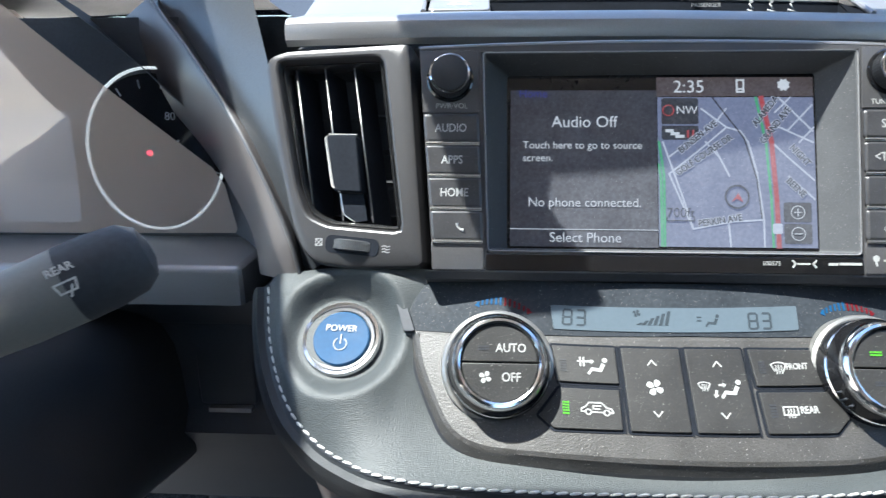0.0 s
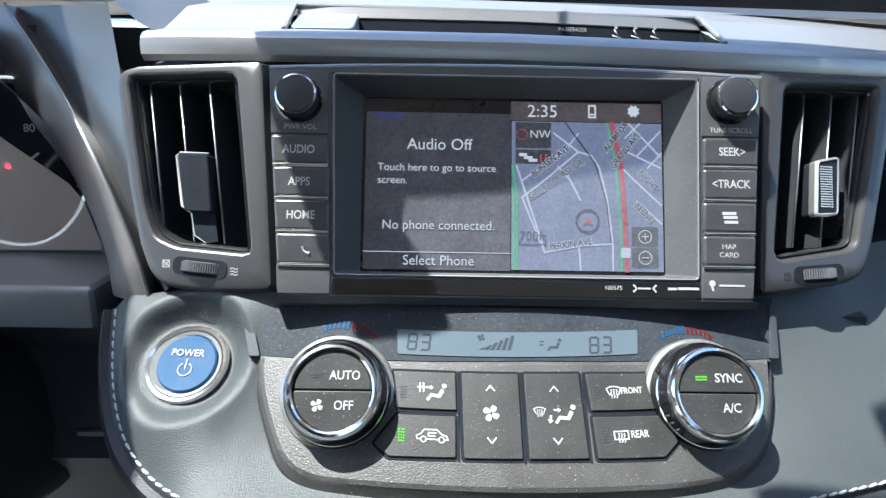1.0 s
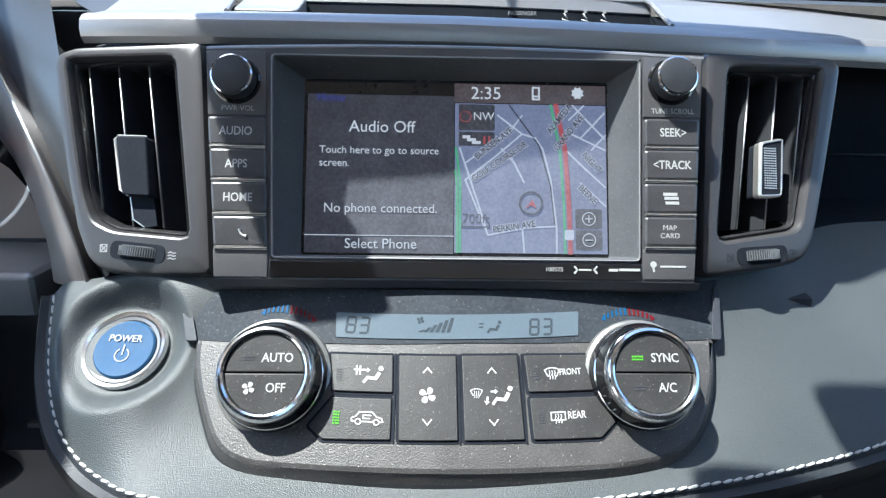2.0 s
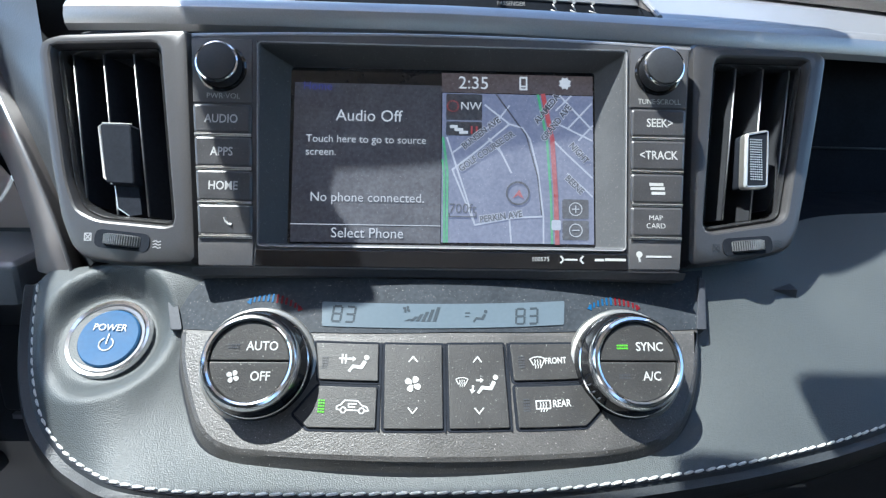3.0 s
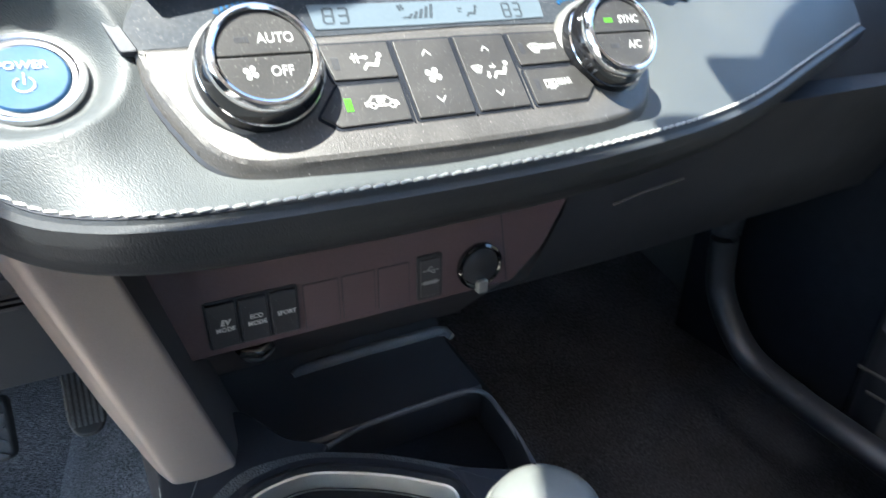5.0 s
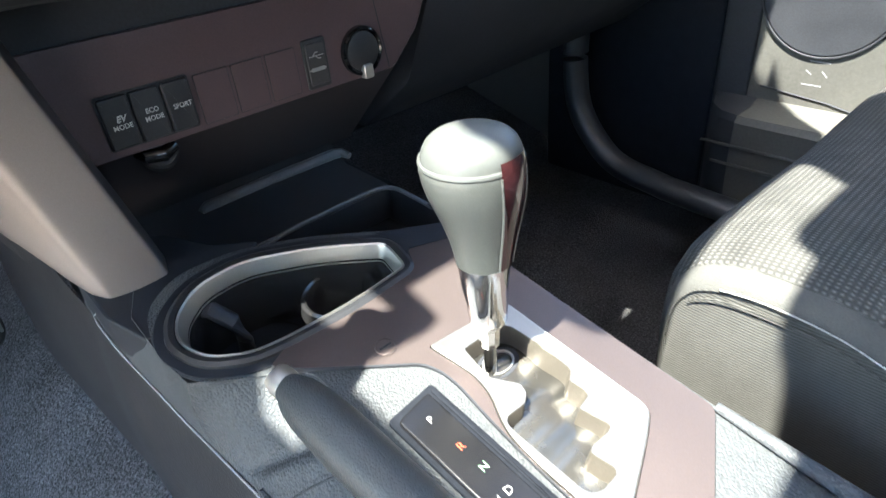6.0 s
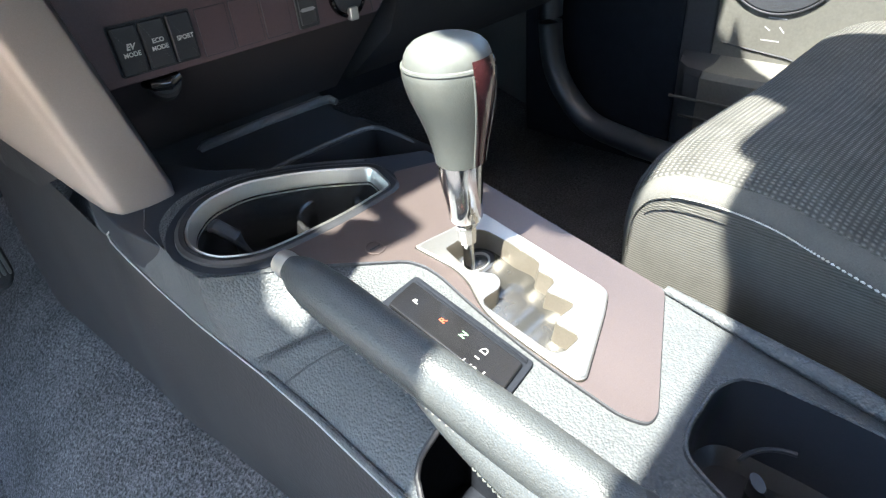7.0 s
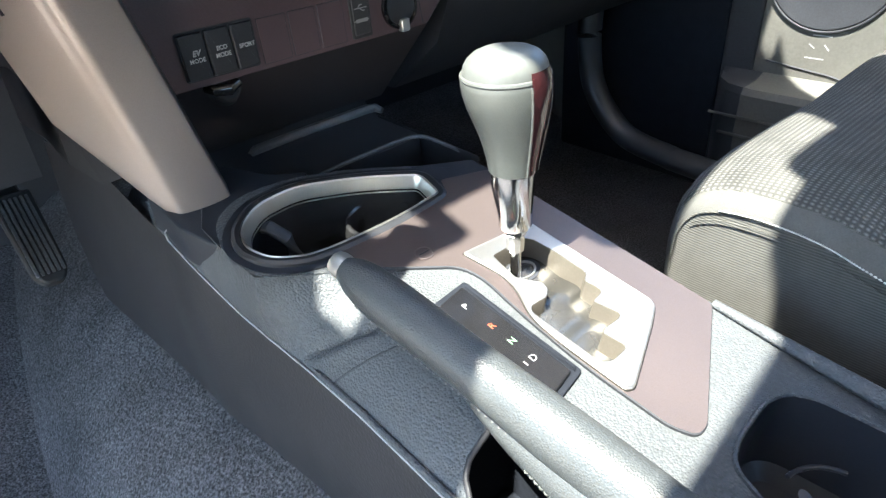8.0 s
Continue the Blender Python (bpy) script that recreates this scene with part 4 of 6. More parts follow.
        part("collar", lathe([(0.0137, 0.0), (0.0139, 0.0022), (0.0129, 0.003), (0.0118, 0.003)], 56), GLOSS, kn, m=K)
        part("knob_ring", loft([at_z(disc(0, 0, q, 56), z) for q, z in ((0.0114, 0.0148), (0.0118, 0.0153), (0.0117, 0.0161), (0.0108, 0.0167))]), CHROME, kn, "chrome ring", m=K)
        part("knob_cap", lathe([(0.0106, 0.0166), (0.0103, 0.0178), (0.007, 0.0186), (0, 0.0189)], 56), BLACK, kn, m=K)
        part("knurl", join(*[_ridge(a) for a in range(0, 360, 8)]), BLACK, kn, m=K)
    part("model_number", words("100575", 0.0030, 47.9 * MM, -4.6 * MM, 0.0008), WHITE, t, m=MU)
    # maker's marks along the lower edge, as plain shapes
    part("radio_mark", strokes([mm([(58, -6.2), (59.4, -4.6), (58, -3)]), mm([(60.4, -4.6), (66, -4.6)]), mm([(69, -6.2), (67.6, -4.6), (69, -3)])], 0.0009, 0.0007), WHITE, t, m=MU)
    part("tuner_mark", strokes([mm([(75.4, -4.6), (79, -4.6)]), mm([(80.4, -4.4), (90, -4.4)])], 0.0013, 0.0007), WHITE, t, m=MU)
    part("music_mark", join(slab(disc(97.2 * MM, -1.6 * MM, 0.0016, 16), 0.0009, 0.001), strokes([mm([(97, -3), (97.4, -5)]), mm([(101, -2.6), (113, -2.6)])], 0.0010, 0.0009)), WHITE, t, m=MU)


def _ridge(a):
    b = box(-0.00022, 0.00022, 0.0114, 0.01195, 0.004, 0.0132)
    bmesh.ops.rotate(b, verts=b.verts, cent=(0, 0, 0), matrix=Matrix.Rotation(radians(a), 3, "Z"))
    return b


head_unit()


# ---- air vents ----
def vent(side, M, outer, opening, slats, tab, wheel):
    t = thing("air_vent", M @ Vector((side * 0.045, 0.05, -0.02)), "tall charcoal air vent with upright vanes" + (" beside the passenger shelf" if side > 0 else " above the start button"), "air vent", "dashboard air vents")
    o, i = rounded(mm(outer), 2.5e-3), rounded(mm(opening), 4e-3)
    o = [tuple(q) for q in _even(o, 96)]
    i = [tuple(q) for q in _even(i, 96)]
    k0 = min(range(96), key=lambda k: (Vector(i[k]) - Vector(o[0])).length)
    i = i[k0:] + i[:k0]
    loops = [at_z(o, -0.035), at_z(o, -0.004), at_z(inset(o, 0.0014), -0.0008), at_z(inset(o, 0.003), 0.0)]
    loops += [at_z([(Vector(a) * (1 - f) + Vector(b) * f).to_tuple() for a, b in zip(inset(o, 0.003), inset(i, -0.0022))], 0.0) for f in (0.5, 1.0)]
    loops += [at_z(inset(i, -0.0012), -0.0006), at_z(i, -0.003), at_z(inset(i, 0.0012), -0.012)]
    part("frame", loft(loops), VENTGREY, t, "charcoal painted frame", m=M)
    part("inner_rim", loft([at_z(inset(i, 0.0008), -0.004), at_z(inset(i, 0.0016), -0.0032), at_z(inset(i, 0.0026), -0.005), at_z(inset(i, 0.0030), -0.012)]), RIMBLACK, t, m=M)
    part("duct", loft([at_z(i, -0.010), at_z(inset(i, 0.004), -0.055), at_z(inset(i, 0.012), -0.06)], True, False, True), DULL, t, "black duct", m=M)
    for (xa, ya), (xb, yb) in slats:
        a, b = Vector((xa * MM, ya * MM, 0)), Vector((xb * MM, yb * MM, 0))
        w = Vector((0.0007, 0, 0))
        deep = Vector((side * -0.004, 0, -0.026))
        sl = loft([[p - w + Vector((0, 0, -0.0072)), p + w + Vector((0, 0, -0.0072)), p + w * 1.2 + deep, p - w * 1.2 + deep] for p in (b, b.lerp(a, 0.5), a)], True, True, True)
        part("vane", sl, VANE if side < 0 else BLACK, t, m=M)
        part("vane_edge", tube([M @ (b + Vector((0, 0, -0.0068))), M @ (a + Vector((0, 0, -0.0068)))], 0.00038, 6), GATESILVER, t)
    for y in (20, 40, 60, 80):
        part("cross_vane", box(min(q[0] for q in opening) * MM + 0.004, max(q[0] for q in opening) * MM - 0.004, y * MM, (y + 1.2) * MM, -0.048, -0.034), DULL, t, m=M)
    tp = rounded(mm(tab), 0.0022, 4)
    tb = part("slider", loft([at_z(tp, -0.012), at_z(tp, -0.0035), at_z(inset(tp, 0.0005), -0.0018), at_z(inset(tp, 0.0011), -0.0013)], True, True, True), VANE, t, "slider tab", m=M)
    if side > 0:
        part("slider_edge", loft([at_z(inset(tp, -0.0003), -0.006), at_z(inset(tp, -0.0003), -0.0022), at_z(inset(tp, 0.0006), -0.0008), at_z(inset(tp, 0.0010), -0.0008), at_z(inset(tp, 0.0012), -0.0014)]), SATIN, tb, "silver slider edge", m=M)
        cx, cy = sum(q[0] for q in tab) / 4, sum(q[1] for q in tab) / 4
        part("grip_dots", join(*[slab(disc((cx - 4 + 1.3 * a) * MM + (cy + 1.3 * b - 47) * 0.00002, (cy + 1.35 * b) * MM, 0.0004, 6), -0.0014, -0.0009) for a in range(6) for b in range(-8, 9)]), SATIN, tb, m=M, kind="stuff")
    else:
        e = [M @ Vector((x * MM, y * MM, -0.002)) for x, y in ((tab[1][0], tab[1][1]), (tab[0][0], tab[0][1]), (tab[3][0], tab[3][1]))]
        part("slider_edge", tube([e[0], e[1].lerp(e[0], 0.1), e[1].lerp(e[2], 0.06), e[1].lerp(e[2], 0.9), e[2] + (e[0] - e[1]) * 0.2], [0.0004, 0.0006, 0.0010, 0.0009, 0.0003], 8), SATIN, tb)
        part("slider_stem", slab(rounded(mm([(-49, 31), (-36, 30), (-33, 14), (-39.6, 13), (-46.4, 17.6)]), 0.0006), -0.012, -0.0056), VANE, tb, m=M)
        part("stem_edge", tube([M @ Vector((x * MM, y * MM, -0.0058)) for x, y in ((-49, 30.5), (-46.5, 17.4), (-40, 13.2))], 0.0004, 6), SATIN, tb)
    wx0, wx1, wy, tilt = wheel
    c = Vector(((wx0 + wx1) / 2 * MM, wy * MM, -0.002))
    part("wheel_slot", slab(rrect(0, 0, (wx1 - wx0 + 3.4) * MM, 0.0092, 0.0040), 0.0, 0.0004), VANE, t, m=M @ Matrix.Translation((c.x, c.y, 0)) @ Matrix.Rotation(radians(tilt), 4, "Z"))
    W = M @ Matrix.Translation((c.x, c.y, -0.0080)) @ Matrix.Rotation(radians(tilt), 4, "Z") @ Matrix.Rotation(radians(90), 4, "X")
    r = (wx1 - wx0) / 2 * MM * 1.02
    wh = part("thumb_wheel", lathe([(r * 0.9, -0.0030), (r, -0.0025), (r, 0.0025), (r * 0.9, 0.0030)], 60), BLACK, t, "knurled thumb wheel", m=W @ Matrix.Diagonal((1, 0.9, 1, 1)))
    part("knurl", join(*[_tooth(a, r) for a in range(14, 170, 5)]), TREAD, wh, m=W @ Matrix.Diagonal((1, 0.9, 1, 1)), kind="stuff")
    for x, lines in ((wx0 - 5.5, [[(-1.8, -1.8), (1.8, -1.8), (1.8, 1.8), (-1.8, 1.8), (-1.8, -1.8)], [(-1.8, -1.8), (1.8, 1.8)], [(-1.8, 1.8), (1.8, -1.8)]]), (wx1 + 5.5, [[(-2, k), (-0.7, k + 0.4), (0.7, k - 0.4), (2, k)] for k in (-1.5, 0, 1.5)])):
        part("airflow_symbol", strokes([mm(q) for q in lines], 0.0005, 0.0001), DIMWHITE if side < 0 else DULL, t, m=M @ Matrix.Translation((x * MM, wy * MM + (x - (wx0 + wx1) / 2) * math.tan(radians(tilt)) * MM, 0)))


def _tooth(a, r):
    b = box(r - 0.0003, r + 0.0005, -0.00022, 0.00022, -0.0024, 0.0024)
    bmesh.ops.rotate(b, verts=b.verts, cent=(0, 0, 0), matrix=Matrix.Rotation(radians(a), 3, "Z"))
    return b


def _even(poly, n):
    """n points at even steps round an outline."""
    p = [Vector(q) for q in poly] + [Vector(poly[0])]
    d = [0.0]
    for a, b in zip(p, p[1:]):
        d.append(d[-1] + (b - a).length)
    out, k = [], 0
    for i in range(n):
        s = d[-1] * i / n
        while d[k + 1] < s:
            k += 1
        f = (s - d[k]) / max(1e-9, d[k + 1] - d[k])
        out.append(p[k].lerp(p[k + 1], f))
    return out


VENTGREY = mat("vent_grey_paint", (0.055, 0.053, 0.054), 0.38, 0.4, bump=0.05, scale=2400, var=0.1, vscale=15)
vent(-1, ML, [(-94.6, 101.1), (-92.4, 107.6), (-81.8, 110.4), (-9.6, 109.8), (0.6, -9.4), (-2.3, -12), (-37.3, -12.6), (-55.5, -10.8), (-63.3, -7.8), (-68.7, -2.3), (-75, 11.6), (-82.8, 41), (-89.1, 70.8)], [(-86.1, 103.3), (-25.4, 102.1), (-12.7, 7.6), (-53.5, 11.4), (-65.4, 16.8), (-71.4, 32), (-78.4, 64.6)], [((-78, 100.5), (-64.7, 19.3)), ((-60.6, 100), (-47.2, 14)), ((-43.2, 99.6), (-30, 13))], [(-56.9, 61.3), (-38.9, 60.4), (-34.9, 28.3), (-51.4, 29.4)], (-52.6, -26, -0.1, -6))
vent(1, MR, [(7.4, 109.7), (86.2, 112.7), (92.1, 109.3), (88.2, 90), (79.9, 53.9), (73.1, 25.1), (68.8, 9.3), (63.7, 0.9), (57.5, -2.3), (34.6, -6.9), (9.1, -10.4), (0.9, -9.4)], [(21.6, 101.9), (79.2, 105.5), (60.1, 18.4), (55.7, 15.2), (15.3, 8.5), (12, 10.9)], [((38.4, 101), (27.2, 15.8)), ((55.6, 101.6), (44, 16.4)), ((72.4, 102), (59.6, 23))], [(39.2, 62.4), (53.3, 65.5), (51.2, 33.6), (37.2, 32.6)], (23.4, 49.8, 1.6, 5))


# ---- climate panel ----
def bowed(bm, step=0.004):
    """Bends what lies on the climate panel: its ends sweep back from the driver. In the panel's own axes."""
    flat = bm.faces.layers.int.new("flat")
    for f in bm.faces:
        f[flat] = len(f.verts) > 4
    xs = [v.co.x for v in bm.verts]
    k = math.ceil(min(xs) / step)
    while k * step < max(xs):
        if k * step > min(xs):
            bmesh.ops.bisect_plane(bm, geom=bm.verts[:] + bm.edges[:] + bm.faces[:], dist=1e-7, plane_co=(k * step, 0, 0), plane_no=(1, 0, 0))
        k += 1
    for v in bm.verts:
        v.co.y += 0.7071 * v.co.x**2
        v.co.z -= 0.7071 * v.co.x**2
    return bm


def person_symbol(x, y, k, z):
    """A seated figure: head, back, thigh and shin."""
    return join(slab(disc(x + 4.4 * k, y + 2.9 * k, 1.15 * k, 14), z, z + 0.0002), strokes([[(x + 3.5 * k, y + 0.6 * k), (x + 2.2 * k, y - 1.7 * k)]], 1.7 * k, z), strokes([[(x + 2.0 * k, y - 1.9 * k), (x - 1.4 * k, y - 1.5 * k)]], 1.5 * k, z), strokes([[(x - 1.6 * k, y - 1.4 * k), (x - 3.2 * k, y - 3.6 * k)]], 1.2 * k, z))


def arrow_symbol(x, y, dx, dy, k, z):
    d, n = Vector((dx, dy)), Vector((-dy, dx))
    c = Vector((x, y))
    return join(strokes([[tuple(c - d * 1.6 * k), tuple(c)]], 0.9 * k, z), slab([tuple(c + n * 1.2 * k), tuple(c - n * 1.2 * k), tuple(c + d * 1.5 * k)], z, z + 0.0002))


def screen_symbol(x, y, k, z, rear):
    """A heated window with three rising wisps."""
    rim = [(-3.3, 1.7), (3.3, 1.7), (3.3, -1.9), (-3.3, -1.9), (-3.3, 1.7)] if rear else [(-2.1, -1.8), (-3.6, 1.2), (-2.0, 2.0), (0, 2.3), (2.0, 2.0), (3.6, 1.2), (2.1, -1.8)]
    wisps = [[(x + (a + w) * k, y + b * k) for b, w in ((-3.2, 0), (-2.2, 0.35), (-1.2, -0.2), (-0.2, 0.2), (0.8, 0))] for a in (-1.3, 0.0, 1.3)]
    return join(strokes([[(x + a * k, y + b * k) for a, b in rim]], 0.6 * k, z), strokes(wisps, 0.5 * k, z))


def lamp_dots(x, y, nx, ny, z, pitch=0.00105, gap=0.36):
    """A field of small lit or unlit dots."""
    p = pitch
    return join(*[box(x + (i - (nx - 1) / 2) * p - p * gap, x + (i - (nx - 1) / 2) * p + p * gap, y + (j - (ny - 1) / 2) * p * 1.2 - p * gap, y + (j - (ny - 1) / 2) * p * 1.2 + p * gap, z, z + 0.00025) for i in range(nx) for j in range(ny)])


def seven_segment(text, x, y, h, z):
    """Numerals of slanted bars, as on a liquid crystal display."""
    on = {"8": "abcdefg", "3": "abcdg", "5": "acdfg"}
    w, lines = h * 0.52, []
    for i, c in enumerate(text):
        ox = x + (i - (len(text) - 1) / 2) * h * 0.82
        e = {"a": ((-w / 2, h / 2), (w / 2, h / 2)), "b": ((w / 2, h / 2), (w / 2, 0)), "c": ((w / 2, 0), (w / 2, -h / 2)), "d": ((-w / 2, -h / 2), (w / 2, -h / 2)), "e": ((-w / 2, 0), (-w / 2, -h / 2)), "f": ((-w / 2, h / 2), (-w / 2, 0)), "g": ((-w / 2, 0), (w / 2, 0))}
        for k in on[c]:
            (ax, ay), (bx, by) = e[k]
            a, b = Vector((ox + ax + ay * 0.1, y + ay)), Vector((ox + bx + by * 0.1, y + by))
            lines.append([tuple(a.lerp(b, 0.14)), tuple(a.lerp(b, 0.86))])
    return strokes(lines, h * 0.13, z)


def climate():
    t = thing("climate_panel", MA @ Vector((0, 0, -0.02)), "sparkling charcoal climate panel with two chrome ringed knobs", "climate control")

    def on(name, bm, material, parent, label="", step=0.004):
        return part(name, bowed(bm, step), material, parent, label, m=MA)

    poly = mm([(-127.5, 20.5), (-124.8, 4), (-118, -11.5), (-111, -25), (-103, -31.5), (-92, -34), (-31, -33), (33, -33), (76, -33.4), (97, -31.2), (109.5, -24.2), (118, -13), (125.5, 3), (129.5, 22), (66, 25.8), (6, 27), (-60, 24.6)])
    pr = rounded(poly, [0.001, 0.01, 0.012, 0.01, 0.01, 0.01, 0.02, 0.02, 0.02, 0.01, 0.01, 0.012, 0.01, 0.001, 0.02, 0.02, 0.02])
    low = [(x, y - (0.0022 if y < 0.018 else 0.0)) for x, y in pr]
    on("panel", loft([at_z(inset(low, -0.0016), -0.026), at_z(inset(low, -0.0014), -0.0052), at_z(inset(pr, -0.0008), -0.0026), at_z(inset(pr, 0.0006), -0.0008), at_z(inset(pr, 0.0026), 0.0)], True, False, True), CLIM, t)
    on("lower_edge", loft([at_z(inset(low, -0.0028), -0.027), at_z(inset(low, -0.0027), -0.0062), at_z(inset(low, -0.0012), -0.0050)]), BLACK, t, "thin black edge of the panel")
    strip = mm([(-126.4, 19.9), (-60, 24.2), (6, 26.6), (66, 25.4), (128.4, 21.6), (140, 54), (-139.5, 54)])
    on("glass_strip", slab(strip, -0.004, -0.0004), DUSTY, t, "dusty gloss black display strip")
    for xs in ([(-126.6, 19.2), (-132.6, 18.4), (-141.5, 45), (-137.6, 48)], [(128.2, 21.2), (133.6, 20.6), (139.6, 48), (136.4, 50)]):
        on("side_fin", slab(rounded(mm(xs), 0.0012), -0.012, 0.0006, 0.0003), DULL, t, "black fin beside the display strip")
    lcd = on("lcd", slab(rounded(mm([(-58.2, 27.4), (58.4, 29.0), (60, 41.4), (-59, 40.0)]), 0.001), -0.0004, 0.0001), LCD, t, "pale blue temperature display")
    for x in (-48.1, 40.3):
        part("temperature_readout", bowed(seven_segment("83", x * MM, 34.0 * MM, 0.0078, 0.0001)), LCDINK, lcd, m=MA, kind="stuff")
    on("fan_bars", join(*[slab(mm([(-19 + 2.7 * i, 31.5), (-17.4 + 2.7 * i, 31.5), (-15.2 + 2.7 * i, 32.6 + 1.25 * i), (-16.8 + 2.7 * i, 32.6 + 1.25 * i)]), 0.0001, 0.0003) for i in range(6)]), LCDINK, lcd)
    on("fan_symbol", fan_symbol(-0.0180, 0.0375, 0.0019, 0.0001), LCDINK, lcd)
    on("airflow_figure", join(person_symbol(0.0168, 0.0344, 0.00078, 0.0001), strokes([mm([(10.4, 36), (12.4, 36)]), mm([(10.4, 34.2), (12, 34.2)])], 0.0006, 0.0001)), LCDINK, lcd)
    for x0 in (-82.4, 85.4):
        for i in range(12):
            u = (i - 5.5) / 5.5
            x, y = x0 + 12.6 * u, 40.2 - 3.4 * u * u - 0.9 * u
            h = 2.3 - 1.1 * abs(u)
            on("heat_scale_bar", slab(mm([(x - 0.62, y - h), (x + 0.40, y - h), (x + 0.62, y + h), (x - 0.40, y + h)]), -0.0004, -0.0001), BLUEP if i < 6 else REDP, t)
        on("cold_arrow", slab(mm([(x0 - 14.2, 37.0), (x0 - 11.8, 35.8), (x0 - 11.6, 39.4)]), -0.0004, -0.0001), BLUEP, t)
        on("hot_arrow", slab(mm([(x0 + 14.2, 35.4), (x0 + 11.6, 37.8), (x0 + 11.8, 34.2)]), -0.0004, -0.0001), REDP, t)
    # dials
    for cx, cy, up, lo, led in ((-85.4, 2.4, "AUTO", "OFF", 0), (85.9, 3.2, "SYNC", "A/C", 1)):
        # the dials stand more upright than the panel; their faces are 18 mm proud of it
        face = MA @ Vector((cx * MM, cy * MM + 0.0051, 0.0129))
        K = frame_matrix(face, (1, 0, 0), (0, 0.56, 0.83)) @ Matrix.Translation((0, 0, -0.018))
        kn = part("dial", lathe([(0.0272, -0.012), (0.0271, 0.0010), (0.0265, 0.0026), (0.0252, 0.0034), (0.0244, 0.0034)], 80), DIALBASE, t, "large rotary dial", m=K)
        part("grip", lathe([(0.0250, 0.0030), (0.0246, 0.0052), (0.0236, 0.0085), (0.0222, 0.0130), (0.0213, 0.0150), (0.0203, 0.0152)], 80), GLOSS, kn, "gloss black grip", m=K)
        part("grip_line", loft([at_z(disc(0, 0, q, 80), z) for q, z in ((0.0237, 0.0080), (0.0240, 0.0086), (0.0235, 0.0092))]), CHROME, kn, m=K)
        part("chrome_ring", loft([at_z(disc(0, 0, q, 80), z) for q, z in ((0.0207, 0.0148), (0.0214, 0.0152), (0.0216, 0.0164), (0.0210, 0.0182), (0.0198, 0.0196), (0.0186, 0.0199), (0.0177, 0.0194), (0.0173, 0.0180), (0.0172, 0.0150))]), CHROME, kn, "chrome ring", m=K)
        for a in (205, 214, 223) if led else ():
            g = box(0.0226, 0.0236, -0.0003, 0.0003, 0.0060, 0.0130)
            bmesh.ops.rotate(g, verts=g.verts, cent=(0, 0, 0), matrix=Matrix.Rotation(radians(a), 3, "Z"))
            part("grip_notch", g, DULL, kn, m=K)
        for w, y0 in ((up, 1), (lo, -1)):
            half = [(0.0171 * math.cos(a), y0 * 0.00030 + 0.0171 * math.sin(a)) for a in [radians((0 if y0 > 0 else 180) + 180 * i / 30) for i in range(31)]]
            b = part("half_button", slab(half, 0.012, 0.0182, 0.0006), CLIMKEY, kn, m=K)
            z = 0.0183
            word_x, mark_x = (0.0052, -0.0072) if not led else (0.0058, -0.0066)
            word_y = 0.0064 if y0 > 0 else -0.0066
            part("lettering", words(w, 0.0056, word_x, word_y, z, wide=0.88, bold=0.00006), WHITE, b, m=K)
            if w == "OFF":
                part("fan_symbol", fan_symbol(-0.0064, word_y, 0.0028, z), WHITE, b, m=K)
            else:
                part("lamp", lamp_dots(mark_x, word_y, 5, 2, z - 0.0001), LEDGREEN if w == "SYNC" else DULL, b, m=K)
    # flat keys
    keys = {
        "vent_key": [(-60.2, 19.0), (-57.4, 1.0), (-29.8, 1.4), (-30.3, 19.5)],
        "recirculation_key": [(-57.2, -1.2), (-30.2, -0.8), (-30.2, -19.4), (-60.6, -20.6), (-67.4, -15.0)],
        "fan_key": [(-28.0, 19.6), (-27.2, -19.6), (-0.6, -19.2), (-0.8, 19.8)],
        "mode_key": [(1.3, 20.0), (1.7, -19.2), (28.9, -19.2), (27.9, 20.0)],
        "front_demist_key": [(30.6, 19.9), (31.6, 1.8), (62.8, 1.4), (60.8, 19.0)],
        "rear_demist_key": [(31.8, -0.4), (32.4, -19.4), (63.6, -20.0), (71.2, -13.5), (65.4, -1.0)],
    }
    made = {}
    for name, q in keys.items():
        r = rounded(mm(q), 0.0010, 4)
        r = r if sum(r[i - 1][0] * r[i][1] - r[i][0] * r[i - 1][1] for i in range(len(r))) > 0 else r[::-1]
        on("key_gap", slab(inset(r, -0.0010), -0.001, 0.0003), VANE, t)
        made[name] = on(name, slab(inset(r, 0.0003), 0.0, 0.0013, 0.0004), CLIMKEY, t, "charcoal climate key")
    for x in (-29.2, 0.2, 29.6):
        on("key_bridge", slab(rrect(x * MM, 0.0, 0.0007, 0.041, 0.0002), 0.0, 0.0006), VANE, t)
    z = 0.0014
    for n, x, y, w, size, rear in (("front_demist_key", 51.6, 10.8, "FRONT", 0.0041, 0), ("rear_demist_key", 52.6, -9.2, "REAR", 0.0046, 1)):
        on("lettering", words(w, size, x * MM + 0.0004, y * MM, z, wide=0.78, bold=0.00008), WHITE, made[n])
        on("screen_symbol", screen_symbol((x - 8.2) * MM, y * MM, 0.00098, z, rear), WHITE, made[n])
        on("lamp", lamp_dots((x - 15.8) * MM, y * MM, 3, 5, z - 0.0001), DULL, made[n])
    on("lamp", lamp_dots(-0.0549, 0.0092, 3, 5, z - 0.0001), DULL, made["vent_key"])
    on("lamp", lamp_dots(-0.0549, -0.0107, 3, 5, z), LEDGREEN, made["recirculation_key"])
